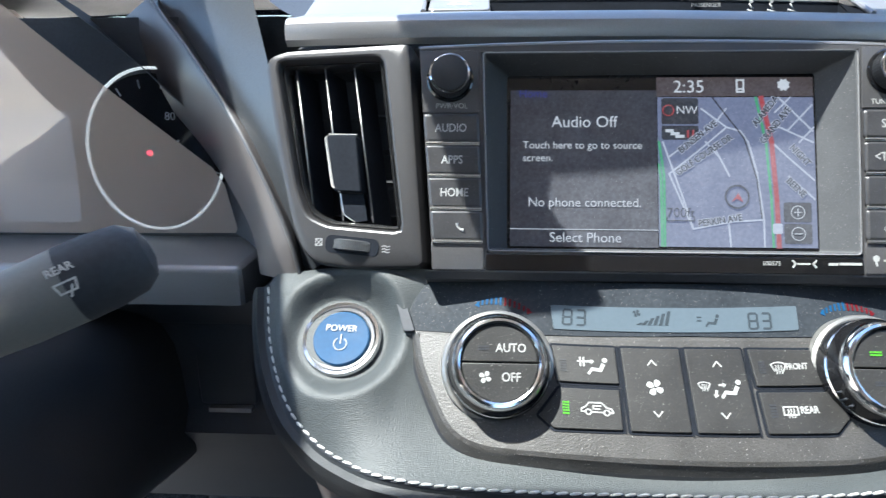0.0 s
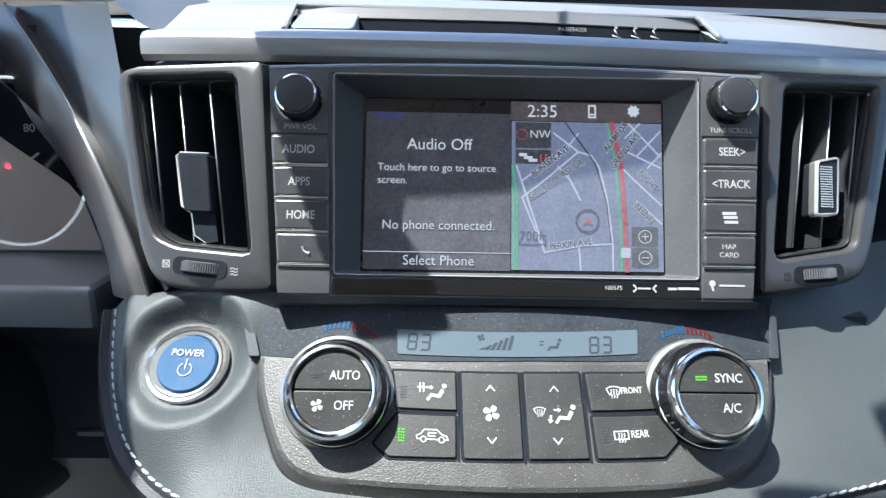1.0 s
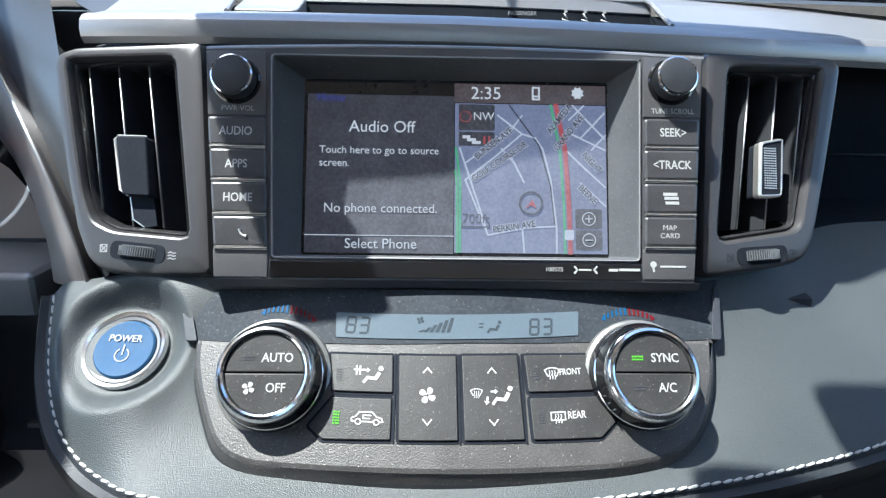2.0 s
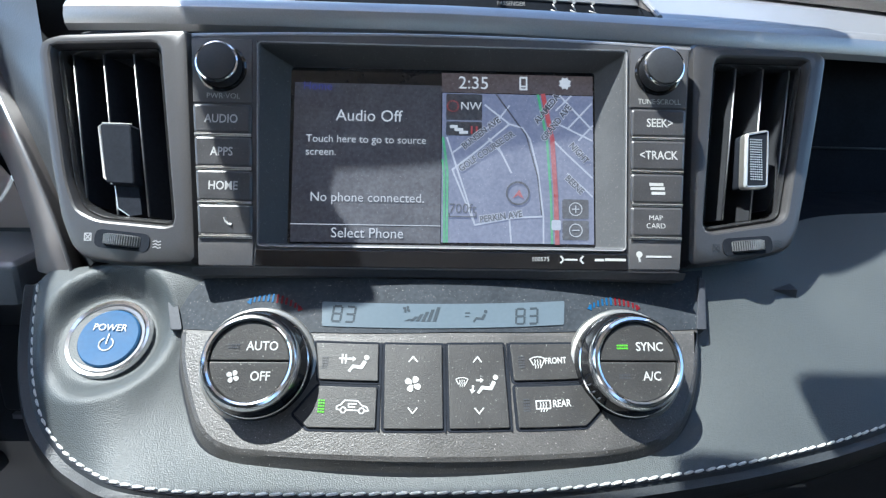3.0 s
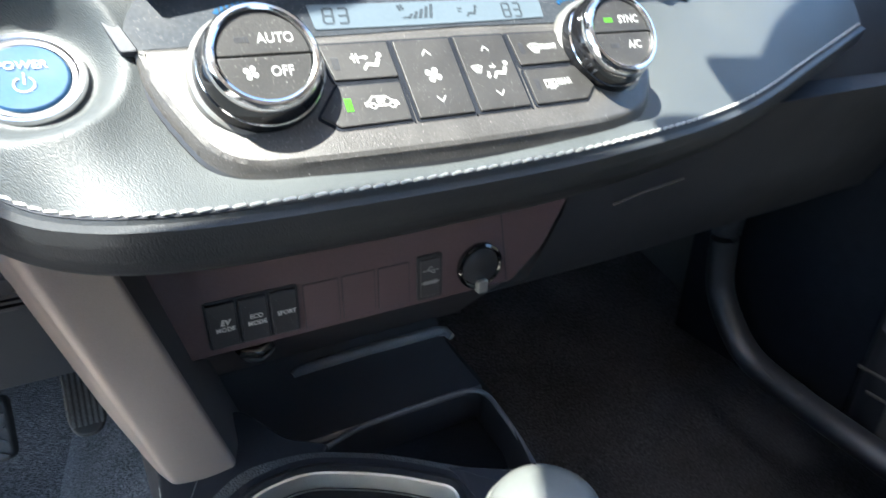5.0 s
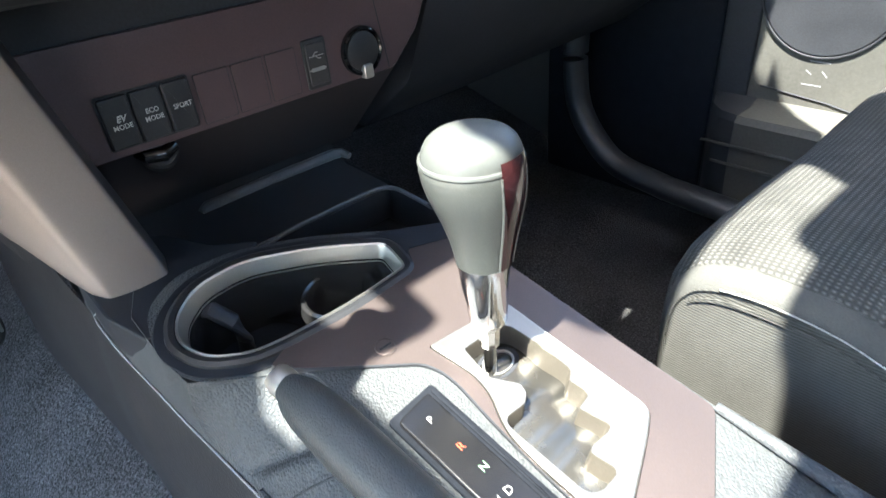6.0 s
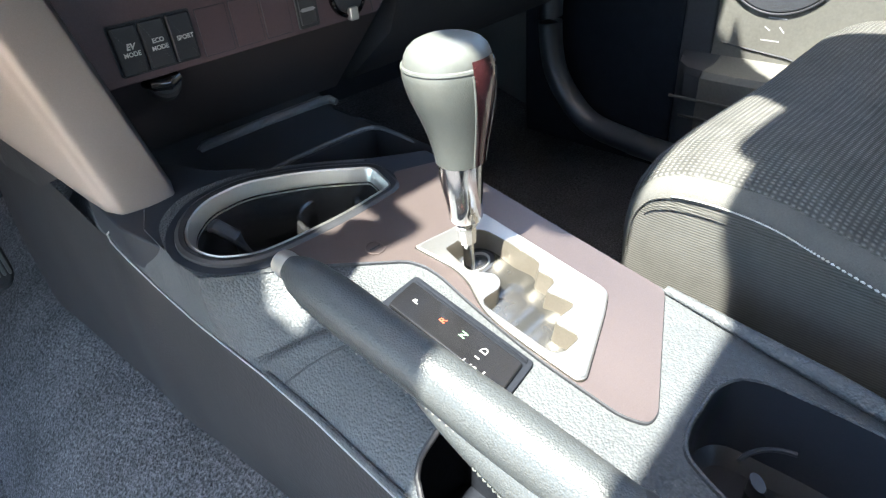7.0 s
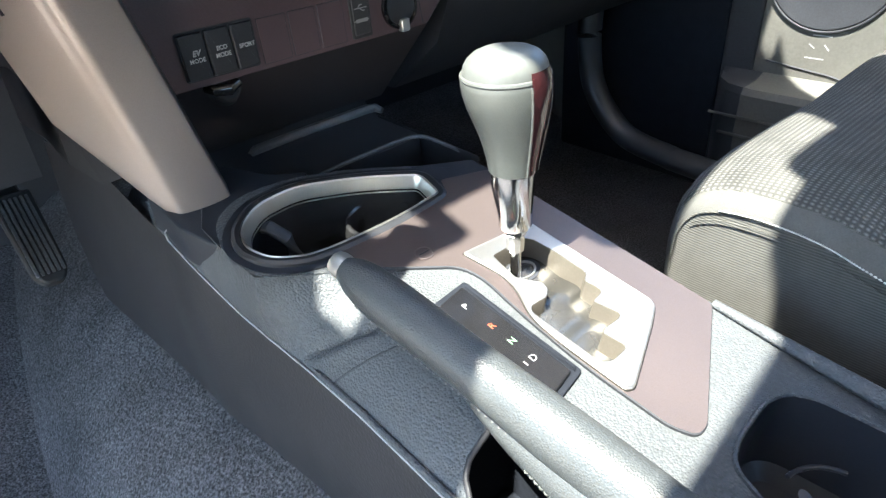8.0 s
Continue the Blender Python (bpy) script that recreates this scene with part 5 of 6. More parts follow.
    on("seat_vent_symbol", join(person_symbol(-0.0402, 0.0096, 0.00100, z), strokes([mm([(-48.2, 11.6), (-44.2, 11.6)]), mm([(-47.0, 13.4), (-47.0, 9.4)]), mm([(-45.4, 13.4), (-45.4, 9.4)])], 0.0007, z), arrow_symbol(-0.0422, 0.0116, 1, 0, 0.0010, z)), WHITE, made["vent_key"])
    car = [(-7.0, -1.6), (-7.0, -0.2), (-5.2, 0.6), (-3.6, 2.6), (2.2, 2.6), (4.2, 0.6), (6.4, 0.0), (7.0, -1.6), (5.4, -1.6)]
    cx, cy = -41.0, -10.2
    on("car_symbol", join(strokes([mm([(cx + a, cy + b) for a, b in car]), mm([(cx - 7, cy - 1.6), (cx - 5.4, cy - 1.6)]), mm([(cx - 2.6, cy - 1.6), (cx + 2.8, cy - 1.6)])], 0.0006, z), *[loft([at_z(disc((cx + a) * MM, (cy - 1.7) * MM, q, 16), z + 0.0002) for q in (0.0015, 0.0009)]) for a in (-4.0, 4.1)], strokes([mm([(cx + 1.6, cy + 1.2), (cx - 1.8, cy + 1.2), (cx - 1.8, cy - 0.2), (cx + 1.0, cy - 0.2)])], 0.0006, z)), WHITE, made["recirculation_key"])
    for n, x in (("fan_key", -14.4), ("mode_key", 15.2)):
        for y, d in ((12.4, 1), (-11.2, -1)):
            on("arrow", strokes([mm([(x - 1.9, y - d * 1.2), (x, y + d * 1.2), (x + 1.9, y - d * 1.2)])], 0.0006, z), WHITE, made[n])
    on("fan_symbol", fan_symbol(-0.0144, 0.0008, 0.0038, z), WHITE, made["fan_key"])
    on("airflow_symbol", join(person_symbol(0.0186, 0.0008, 0.00105, z), screen_symbol(0.0078, 0.0022, 0.00075, z, 0), arrow_symbol(0.0125, -0.0018, -0.2, -1, 0.0011, z), arrow_symbol(0.0162, 0.0026, 1, 0, 0.0010, z)), WHITE, made["mode_key"])


def fan_symbol(x, y, r, z):
    """Four broad curved blades."""
    bms = []
    for k in range(4):
        a = radians(60 + 90 * k)
        ca, sa = math.cos(a), math.sin(a)
        blade = rounded([(x + r * (u * ca - v * sa), y + r * (u * sa + v * ca)) for u, v in ((0.05, 0.0), (0.45, -0.36), (0.98, -0.30), (1.0, 0.30), (0.60, 0.42))], r * 0.2, 4)
        bms.append(slab(blade, z, z + 0.0002))
    return join(*bms)


climate()


# ---- start button ----
def start_button():
    c = Vector((-0.0185, 0.331, 0.2065))
    M = frame_matrix(c - Vector((0, -0.66, 0.75)) * 0.003, (1, -0.06, 0), (0, 0.75, 0.66))
    t = thing("start_button", c, "round blue start button in a chrome ring", "start button")
    part("chrome_ring", loft([at_z(disc(0, 0, q, 64), z) for q, z in ((0.0215, -0.004), (0.0212, 0.0012), (0.0202, 0.0026), (0.0186, 0.0022), (0.0176, -0.001))]), CHROME, t, "polished chrome ring", m=M)
    part("inner_bezel", loft([at_z(disc(0, 0, q, 64), z) for q, z in ((0.0178, -0.002), (0.0176, 0.0016), (0.0160, 0.001), (0.0154, -0.002))]), SILVERGREY, t, m=M)
    cap = part("cap", lathe([(0.0153, -0.004), (0.0153, 0.0012), (0.0145, 0.002), (0.008, 0.0016), (0, 0.0014)], 56), BLUECAP, t, "blue metallic cap", m=M)
    part("lettering", words("POWER", 0.0052, -0.0005, 0.0052, 0.0021, wide=0.95), DIMWHITE, cap, m=M)
    arc = [(0.0034 * math.sin(radians(a)), -0.0034 + 0.0034 * math.cos(radians(a))) for a in range(35, 326, 10)]
    part("power_symbol", strokes([arc, [(0, 0.0018), (0, -0.0032)]], 0.0006, 0.0018), DIMWHITE, cap, m=M)


start_button()


# ---- lower switch panel ----
def switches():
    M = frame_matrix((0, 0.373, 0), (1, 0, 0), (0, 0, 1))
    t = thing("switch_panel", (0.14, 0.38, 0.06), "dark brown grey lower panel with mode switches and sockets", "switch panel")
    SW = mat("switch_panel_plastic", (0.085, 0.056, 0.060), 0.36, 0.1, bump=0.12, scale=1800, var=0.12, vscale=20)
    outer = rounded([(0.005, 0.034), (0.236, 0.034), (0.262, 0.058), (0.284, 0.10), (-0.01, 0.10)], 0.004)
    part("panel", slab(outer, -0.02, 0.0, 0.001), SW, t, m=M)
    part("seam", strokes([[(0.2315, 0.036), (0.2235, 0.092)]], 0.0007, 0.0), DULL, t, m=M)
    part("lower_wall", loft([[(x, y, z) for y, z in ((0.379, 0.036), (0.468, -0.05), (0.478, -0.05), (0.40, 0.036))] for x in (0.0, 0.245)], True, True, True), DARKBROWN, t)
    part("switch_frame", slab(rounded([(0.0275, 0.039), (0.081, 0.0385), (0.0815, 0.0705), (0.0275, 0.0705)], 0.002), 0, 0.0008), DULL, t, m=M)
    for x0, x1, ws in ((0.0285, 0.0450, ("EV", "MODE")), (0.0465, 0.0630, ("ECO", "MODE")), (0.0645, 0.0803, ("SPORT",))):
        s = part("switch", slab(rrect((x0 + x1) / 2, 0.0545, x1 - x0, 0.0295, 0.0015), 0, 0.0032, 0.0012), BLACK, t, "black mode switch", m=M)
        for j, w in enumerate(ws):
            y = 0.0545 + (0.0022 if len(ws) == 2 else 0.0) - 0.0046 * j
            part("lettering", words(w, 0.0050 if w == "EV" else 0.0040, (x0 + x1) / 2 + 0.001, y, 0.0033, wide=0.95, slant=0.3 if w == "EV" else 0.0, bold=0.0002 if w == "EV" else 0.00008), THREAD, s, m=M)
    for x0, x1 in ((0.0845, 0.107), (0.109, 0.131), (0.133, 0.155)):
        part("blank_gap", slab(rrect((x0 + x1) / 2, 0.053, x1 - x0, 0.031, 0.001), 0, 0.0002), DULL, t, m=M)
        part("blank_cover", slab(rrect((x0 + x1) / 2, 0.053, x1 - x0 - 0.0009, 0.0301, 0.001), 0, 0.0006, 0.0002), SW, t, m=M)
    u = part("usb_port", slab(rrect(0.1695, 0.054, 0.0185, 0.0335, 0.002), 0, 0.0014, 0.0006), BLACK, t, "black port cover", m=M)
    part("usb_cover", slab(rrect(0.1695, 0.054, 0.0145, 0.028, 0.0015), 0.001, 0.0022, 0.0006), KEYCAP, u, m=M)
    part("port_symbols", join(strokes([[(0.164, 0.0595), (0.175, 0.0595)], [(0.167, 0.0595), (0.169, 0.0618), (0.171, 0.0618)], [(0.169, 0.0595), (0.171, 0.0575), (0.173, 0.0575)]], 0.0007, 0.0022), strokes([[(0.165, 0.0505), (0.174, 0.0505)]], 0.0026, 0.0022), strokes([[(0.163, 0.0505), (0.176, 0.0505)]], 0.0008, 0.0022)), WHITE, u, m=M)
    K = M @ Matrix.Translation((0.208, 0.0535, 0))
    s = part("power_socket", lathe([(0.0175, 0), (0.0172, 0.003), (0.0155, 0.0042), (0.0142, 0.003), (0.0140, 0.0018)], 48), GLOSS, t, "round black power socket with a cap", m=K)
    part("socket_cap", lathe([(0.0139, 0.001), (0.0136, 0.003), (0.010, 0.0045), (0, 0.005)], 40), BLACK, s, m=K)
    part("cap_tab", box(-0.004, 0.004, -0.019, -0.009, 0.002, 0.0075, 0.0015, 0.001), SATIN, s, m=K)
    part("cap_mark", strokes([[(-0.004, 0.004), (0.004, 0.004)]], 0.0008, 0.0045), RED, s, m=K)
    h = thing("bag_hook", (0.055, 0.384, 0.025), "small black folding hook below the mode switches", "hook")
    H = frame_matrix((0.055, 0.3855, 0.0255), (1, 0, 0), (0, 0.55, 0.83))
    part("hook_base", lathe([(0.011, -0.004), (0.011, 0.003), (0.0095, 0.0055), (0, 0.006)], 32), BLACK, h, m=H)
    part("hook_arm", tube([H @ Vector(p) for p in ((-0.012, 0.003, 0.002), (-0.009, -0.002, 0.008), (0.0, -0.004, 0.010), (0.008, 0.0, 0.008))], [0.003, 0.004, 0.0045, 0.004], 12), GLOSS, h)
    # glovebox side: dark lower dash for the passenger
    g = thing("glovebox", (0.45, 0.42, 0.05), "black glovebox below the leather roll", "glovebox")
    part("lid", loft([[(x, y + 0.05 * max(0, x - 0.4), z) for y, z in ((0.352, 0.146), (0.372, 0.115), (0.383, 0.075), (0.42, 0.0), (0.50, -0.06), (0.60, -0.06), (0.60, 0.15))] for x in (0.285, 0.45, 0.62, 0.86)], True, True, True), DULL, g)
    part("lid_edge", tube([(0.333, 0.3815, 0.0735), (0.352, 0.372, 0.084), (0.372, 0.362, 0.0925), (0.377, 0.3575, 0.0965)], 0.0012, 8), BEZEL, g)


switches()


def niche():
    """Dark shelf in front of the passenger and the dash around it."""
    t = thing("passenger_shelf", (0.5, 0.45, 0.27), "dark open shelf in the passenger's dashboard", "shelf")
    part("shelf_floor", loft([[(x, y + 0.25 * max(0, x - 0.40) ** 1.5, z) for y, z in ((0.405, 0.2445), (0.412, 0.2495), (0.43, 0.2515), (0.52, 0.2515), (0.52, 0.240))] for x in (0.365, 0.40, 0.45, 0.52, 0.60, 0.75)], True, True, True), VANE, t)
    part("shelf_line", tube([(0.37, 0.508, 0.287), (0.60, 0.508, 0.287)], 0.0009, 6), BLACK, t)
    part("shelf_back", loft([[(x, y, z) for y, z in ((0.515, 0.24), (0.50, 0.36), (0.56, 0.36), (0.56, 0.24))] for x in (0.33, 0.80)], True, True, True), VANE, t)


niche()


# ---- centre console ----
CUP = [(0.143, 0.262), (0.148, 0.289), (0.111, 0.315), (0.066, 0.335), (0.033, 0.332), (0.013, 0.316), (0.005, 0.297), (0.012, 0.276), (0.032, 0.263), (0.052, 0.260), (0.096, 0.258)]
REAR_CUP = [(0.094, -0.09), (0.097, 0.0), (0.104, 0.019), (0.118, 0.024), (0.15, 0.0255), (0.163, 0.0205), (0.171, 0.010), (0.180, -0.03), (0.188, -0.09)]


def ztop(y):
    return -0.0985 + 0.17 * y


SIDE = mat("dark_side_plastic", (0.021, 0.021, 0.024), 0.5, bump=0.5, scale=480, kind="leather", var=0.12, vscale=8, spec=0.3)


def seam_point(y):
    """The low edge along the driver's side of the console."""
    rail = [(-1.0, 0.004, -0.114), (0.05, 0.004, -0.112), (0.12, 0.004, -0.1105), (0.18, 0.004, -0.1085), (0.23, 0.0015, -0.1055), (0.27, -0.003, -0.1005), (0.295, -0.006, -0.0965), (0.319, -0.009, -0.089), (0.337, -0.0125, -0.0795), (0.355, -0.0155, -0.070), (0.381, -0.017, -0.0625), (1.0, -0.017, -0.0625)]
    x, z = float(np.interp(y, [q[0] for q in rail], [q[1] for q in rail])), float(np.interp(y, [q[0] for q in rail], [q[2] for q in rail]))
    return Vector((x, y, z))


SMOOTHSIDE = mat("smooth_dark_plastic", (0.020, 0.023, 0.030), 0.5, bump=0.05, scale=900, var=0.12, vscale=8, spec=0.3)
SEAMGREY = mat("seam_grey", (0.34, 0.35, 0.36), 0.4, var=0.1)


def console():
    t = thing("centre_console", (0.11, 0.12, -0.10), "dark leather-grained centre console with brown metallic trim", "centre console")
    outer = rounded(con([(0.160, 0.300), (0.1945, 0.283), (0.1945, -0.16), (0.052, -0.16), (0.052, 0.236), (0.0, 0.268), (-0.006, 0.300), (0.004, 0.335), (0.03, 0.352), (0.07, 0.350), (0.115, 0.330)]), [0.004] * 4 + [0.01] + [0.02] * 6, 7)
    cup, rear = rounded(con(CUP), [0.006, 0.008] + [0.03] * 9, 7), rounded(con(REAR_CUP), 0.014, 7)
    slot_hole = con([(0.112, 0.199), (0.161, 0.196), (0.161, 0.102), (0.106, 0.084), (0.101, 0.088), (0.101, 0.15)])
    part("top", plate(outer, [cup, rear, slot_hole], -0.03, 0.0), GRAIN, t, "grained dark top", m=MC)

    def flank(u, v):
        y = 0.47 - 0.628 * u
        s = seam_point(min(y, 0.392))
        s.y = y
        xin = 0.053 if y < 0.236 else (0.053 - 0.053 * min(1.0, (y - 0.236) / 0.034) if y < 0.27 else (-0.004 if y < 0.335 else -0.004 + (y - 0.335) * 0.5))
        a = Vector((max(min(xin, 0.03), s.x + 0.002) if y > 0.3 else max(xin, s.x + 0.002), y, ztop(min(y, 0.392)) - 0.0004))
        b = a.lerp(s, 0.5) + Vector((-0.002, 0, 0.010))
        p = (1 - v) ** 2 * a + 2 * v * (1 - v) * b + v * v * s
        # moulded crease across the flank, in front of the joint
        d = (p.x + 0.002) * 0.753 + (p.y - 0.246) * 0.658
        p.z += (-0.0032 * math.exp(-((d / 0.0035) ** 2)) + 0.0012 * math.exp(-(((d + 0.008) / 0.004) ** 2))) * min(1.0, 4 * v, 5 * (1 - v))
        return p

    def slot_edge(y):
        return max(0.007, 0.0165 - (0.110 - y) * 0.62)

    hole = lambda c: slot_edge(c.y) < c.x < 0.050 and -0.06 < c.y < 0.1092 - max(0.0, 0.022 - c.x) ** 2 * 60
    part("driver_flank", grid(flank, 440, 120, hole), GRAIN, t, "grained leather-look flank")

    def on_flank(x, y):
        lo, hi = 0.0, 1.0
        for _ in range(24):
            mid = (lo + hi) / 2
            lo, hi = (mid, hi) if flank((0.47 - y) / 0.628, mid).x > x else (lo, mid)
        return flank((0.47 - y) / 0.628, lo)

    lip = [on_flank(x, 0.1096) for x in (0.049, 0.040, 0.032, 0.025, 0.021)] + [on_flank(0.0178, 0.1085)] + [on_flank(slot_edge(y) - 0.0002, y) for y in (0.106, 0.103, 0.100, 0.096, 0.09, 0.08, 0.05, 0.02, -0.02, -0.05)]
    part("slot_lip", tube(catmull(lip, 60), 0.0016, 10), SIDE, t, "rounded lip of the brake slot")
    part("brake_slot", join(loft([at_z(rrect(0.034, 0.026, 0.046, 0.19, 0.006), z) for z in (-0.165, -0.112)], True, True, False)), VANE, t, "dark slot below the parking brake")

    def side(u, v):
        y = 0.62 - 0.82 * u
        s = seam_point(min(y, 0.41))
        s.y = y
        s.x -= 0.10 * max(0.0, y - 0.40)
        low = Vector((s.x - 0.010 + 0.004 * max(0.0, (0.25 - y)), y, -0.225))
        if y > 0.41:
            s.z += min(0.02, (y - 0.41) * 0.35)
        p = s.lerp(low, v)
        p.x -= 0.004 * math.sin(v * math.pi)
        return p

    part("side_panel", grid(side, 70, 10), SIDE, t, "smooth dark side panel")
    part("side_seam", tube([Vector((-0.006, 0.366, -0.050)), Vector((-0.014, 0.376, -0.053)), Vector((-0.0172, 0.381, -0.058))] + [seam_point(0.378 - 0.52 * i / 60) + Vector((-0.0008, 0, 0.0004)) for i in range(61)], 0.0006, 8), SEAMGREY, t, "thin pale seam line")
    part("flank_bead", tube([seam_point(0.225 - 0.38 * i / 40) + Vector((0.0012, 0, 0.0022)) for i in range(41)], 0.0022, 10), GRAIN, t, "padded bead along the flank")
    part("flank_joint", tube([flank((0.47 - 0.166 - 0.046 * v) / 0.628, v) + Vector((0, 0, 0.0002)) for v in [0.12 + 0.88 * k / 20 for k in range(21)]], 0.0006, 6), DULL, t)
    part("passenger_side", grid(lambda u, v: (0.1945 + 0.008 * v + 0.002 * math.sin(v * 3.1), 0.285 - 0.445 * u, ztop(0.285 - 0.445 * u) * (1 - v) - 0.26 * v), 40, 10), SOFT, t)
    part("tray_wall", grid(lambda u, v: (0.222 - 0.023 * max(0.0, (0.375 - (0.55 - 0.27 * u)) / 0.095) ** 1.5 - 0.01 * v, 0.55 - 0.27 * u, -0.060 * (1 - v) - 0.30 * v + 0.012 * (1 - v) * max(0.0, 0.34 - (0.55 - 0.27 * u)) / 0.06), 40, 8), DULL, t, "black outer wall of the tray")
    # brown trim plate
    trim = rounded(con([(0.1940, 0.262), (0.1915, 0.0785), (0.150, 0.0575), (0.112, 0.0382), (0.104, 0.0385), (0.0985, 0.050), (0.0965, 0.103), (0.0995, 0.146), (0.103, 0.176), (0.1025, 0.188), (0.098, 0.199), (0.074, 0.2175), (0.048, 0.238), (0.036, 0.250), (0.05, 0.2565), (0.096, 0.2545), (0.146, 0.2585), (0.154, 0.275)]), [0.004, 0.005, 0.01, 0.006, 0.006, 0.01, 0.02, 0.01, 0.01, 0.01, 0.02, 0.02, 0.02, 0.003, 0.003, 0.003, 0.003, 0.003])
    gate = rounded(mm([(108.5, 206.9), (165.1, 201), (164.6, 101.8), (149.5, 94.1), (103, 74.8), (98.9, 77.1), (98.1, 116), (99.8, 141.9), (110.7, 162.8), (113.2, 176.8)]), [0.002, 0.003, 0.006, 0.01, 0.004, 0.004, 0.01, 0.012, 0.012, 0.012])
    zig = [(120.6, 192.6), (117.0, 169.8), (126.2, 156.4), (124.4, 150.5), (118.4, 146.6), (106, 147.4), (103.2, 144.6), (102.6, 139.5), (103.0, 98.8), (104.6, 95), (109.4, 92.2), (121, 92.3), (122.9, 94.8), (120.9, 107.2), (124.2, 108.9), (137.7, 108.1), (140.9, 110), (137, 126.3), (146.7, 127.4), (148.6, 130.8), (147.2, 140.3), (153, 143.4), (154.1, 147.8), (154.5, 168.5), (152.8, 186.2), (149.5, 191.7)]
    slot = rounded(mm(zig), 0.0018, 3)
    tp = part("trim_plate", plate(trim, [inset(gate, -0.0010)], -0.002, 0.0026), BROWN, t, "brown metallic trim plate", m=MC)
    part("trim_edge", loft([at_z(inset(trim, -0.0006), -0.001), at_z(inset(trim, -0.0006), 0.0018), at_z(inset(trim, 0.0001), 0.0026)]), DULL, tp, m=MC)
    part("gate_gap", loft([at_z(inset(gate, -0.0016), 0.0008), at_z(inset(gate, 0.001), 0.0008)]), DULL, t, m=MC)
    gp = part("gate_plate", plate(gate, [slot], -0.009, 0.0042), GATESILVER, t, "satin silver shift gate plate", m=MC)
    part("gate_rim", loft([at_z(inset(gate, -0.0004), 0.0), at_z(inset(gate, -0.0004), 0.0038), at_z(inset(gate, 0.0006), 0.0046), at_z(inset(gate, 0.0014), 0.0043)]), GATESILVER, gp, m=MC)
    part("slot_wall", loft([at_z(inset(slot, 0.0010), -0.016), at_z(inset(slot, 0.0002), 0.0036), at_z(inset(slot, -0.0002), 0.0044)]), mat("gate_edge_gold", (0.12, 0.107, 0.088), 0.42, 0.3, bump=0.1, scale=1500, var=0.12, vscale=60), gp, m=MC)
    part("gate_floor", grid(lambda u, v: (0.098 + 0.066 * u, (0.078 + 0.125 * v) * CY, -0.0125 + 0.0035 * math.sin(u * 3.1) + 0.0012 * math.sin(v * 26)), 30, 60), mat("gate_cover_silver", (0.15, 0.147, 0.138), 0.26, 0.85, bump=0.02, scale=1500, var=0.06, vscale=60), t, "shiny sliding cover in the gate", m=MC)
    part("shaft_ring", loft([[(0.136 + 0.011 * math.cos(a) * q, (0.177 + 0.0075 * math.sin(a) * q) * CY, h) for a in [2 * math.pi * i / 32 for i in range(32)]] for q, h in ((1.0, -0.009), (0.98, -0.0075), (0.86, -0.0075), (0.82, -0.011))]), SATIN, t, "silver loop round the shaft", m=MC)
    part("shaft_well", slab([(0.136 + 0.0145 * math.cos(a), (0.177 + 0.0095 * math.sin(a)) * CY) for a in [2 * math.pi * i / 28 for i in range(28)]], -0.0115, -0.0088), DULL, t, m=MC)
    # front cup holder
    part("cup_rim", loft([at_z(inset(cup, -0.006), 0.0), at_z(inset(cup, -0.0055), 0.0028), at_z(inset(cup, -0.003), 0.004), at_z(cup, 0.0036), at_z(inset(cup, 0.0008), 0.0025)]), BLACK, t, "black outer ring", m=MC)
    part("cup_trim", loft([at_z(inset(cup, 0.0004), 0.0022), at_z(inset(cup, 0.0012), 0.0040), at_z(inset(cup, 0.0024), 0.0032), at_z(inset(cup, 0.0055), -0.0045), at_z(inset(cup, 0.0060), -0.0085)]), SATIN, t, "silver cup holder rim", m=MC)
    part("cup_surround", plate(inset(cup, -0.0112), [inset(cup, -0.0045)], -0.002, 0.0008), SMOOTHSIDE, t, "smooth dark surround of the cup holder", m=MC)
    # dark sheet laid where the top in front of the trim lies in shade
    part("front_shade_strip", slab(rounded(con([(0.150, 0.3040), (0.1940, 0.2822), (0.1940, 0.2640), (0.1560, 0.2770), (0.1530, 0.292)]), 0.001), -0.002, 0.0010, 0.0004), SMOOTHSIDE, t, "smooth dark strip for the shade at the console's front", m=MC)
    wells = part("cup_well", loft([at_z(inset(cup, 0.0058), -0.006), at_z(inset(cup, 0.008), -0.055), at_z(inset(cup, 0.014), -0.068)], True, False, True), RIMBLACK, t, "deep black cup well", m=MC)
    part("cup_divider", loft([at_z(disc(0.050, 0.297 * CY, q, 48), z) for q, z in ((0.036, -0.066), (0.036, -0.050), (0.0345, -0.046))]), RIMBLACK, wells, "round wall of the cup", m=MC)
    part("cup_ring", loft([at_z(disc(0.108, 0.2905 * CY, q, 48, q * 0.84), z) for q, z in ((0.0270, -0.030), (0.0262, -0.0200), (0.0246, -0.0180), (0.0226, -0.0195), (0.0215, -0.024), (0.0205, -0.060))]), RIMBLACK, wells, m=MC)
    part("cup_finger", tube([MC @ Vector(p) for p in ((0.028, 0.336, -0.014), (0.036, 0.327, -0.012), (0.044, 0.317, -0.020), (0.047, 0.313, -0.034), (0.047, 0.313, -0.050))], [0.0055, 0.0065, 0.0068, 0.0065, 0.006], 14, flat=0.6), SOFT, wells, "spring finger")
    # rear cup holder
    part("rear_rim", loft([at_z(inset(rear, -0.0022), 0.0), at_z(inset(rear, -0.0016), 0.0014), at_z(inset(rear, -0.0004), 0.0016), at_z(inset(rear, 0.0006), 0.0004)]), GRAIN, t, m=MC)
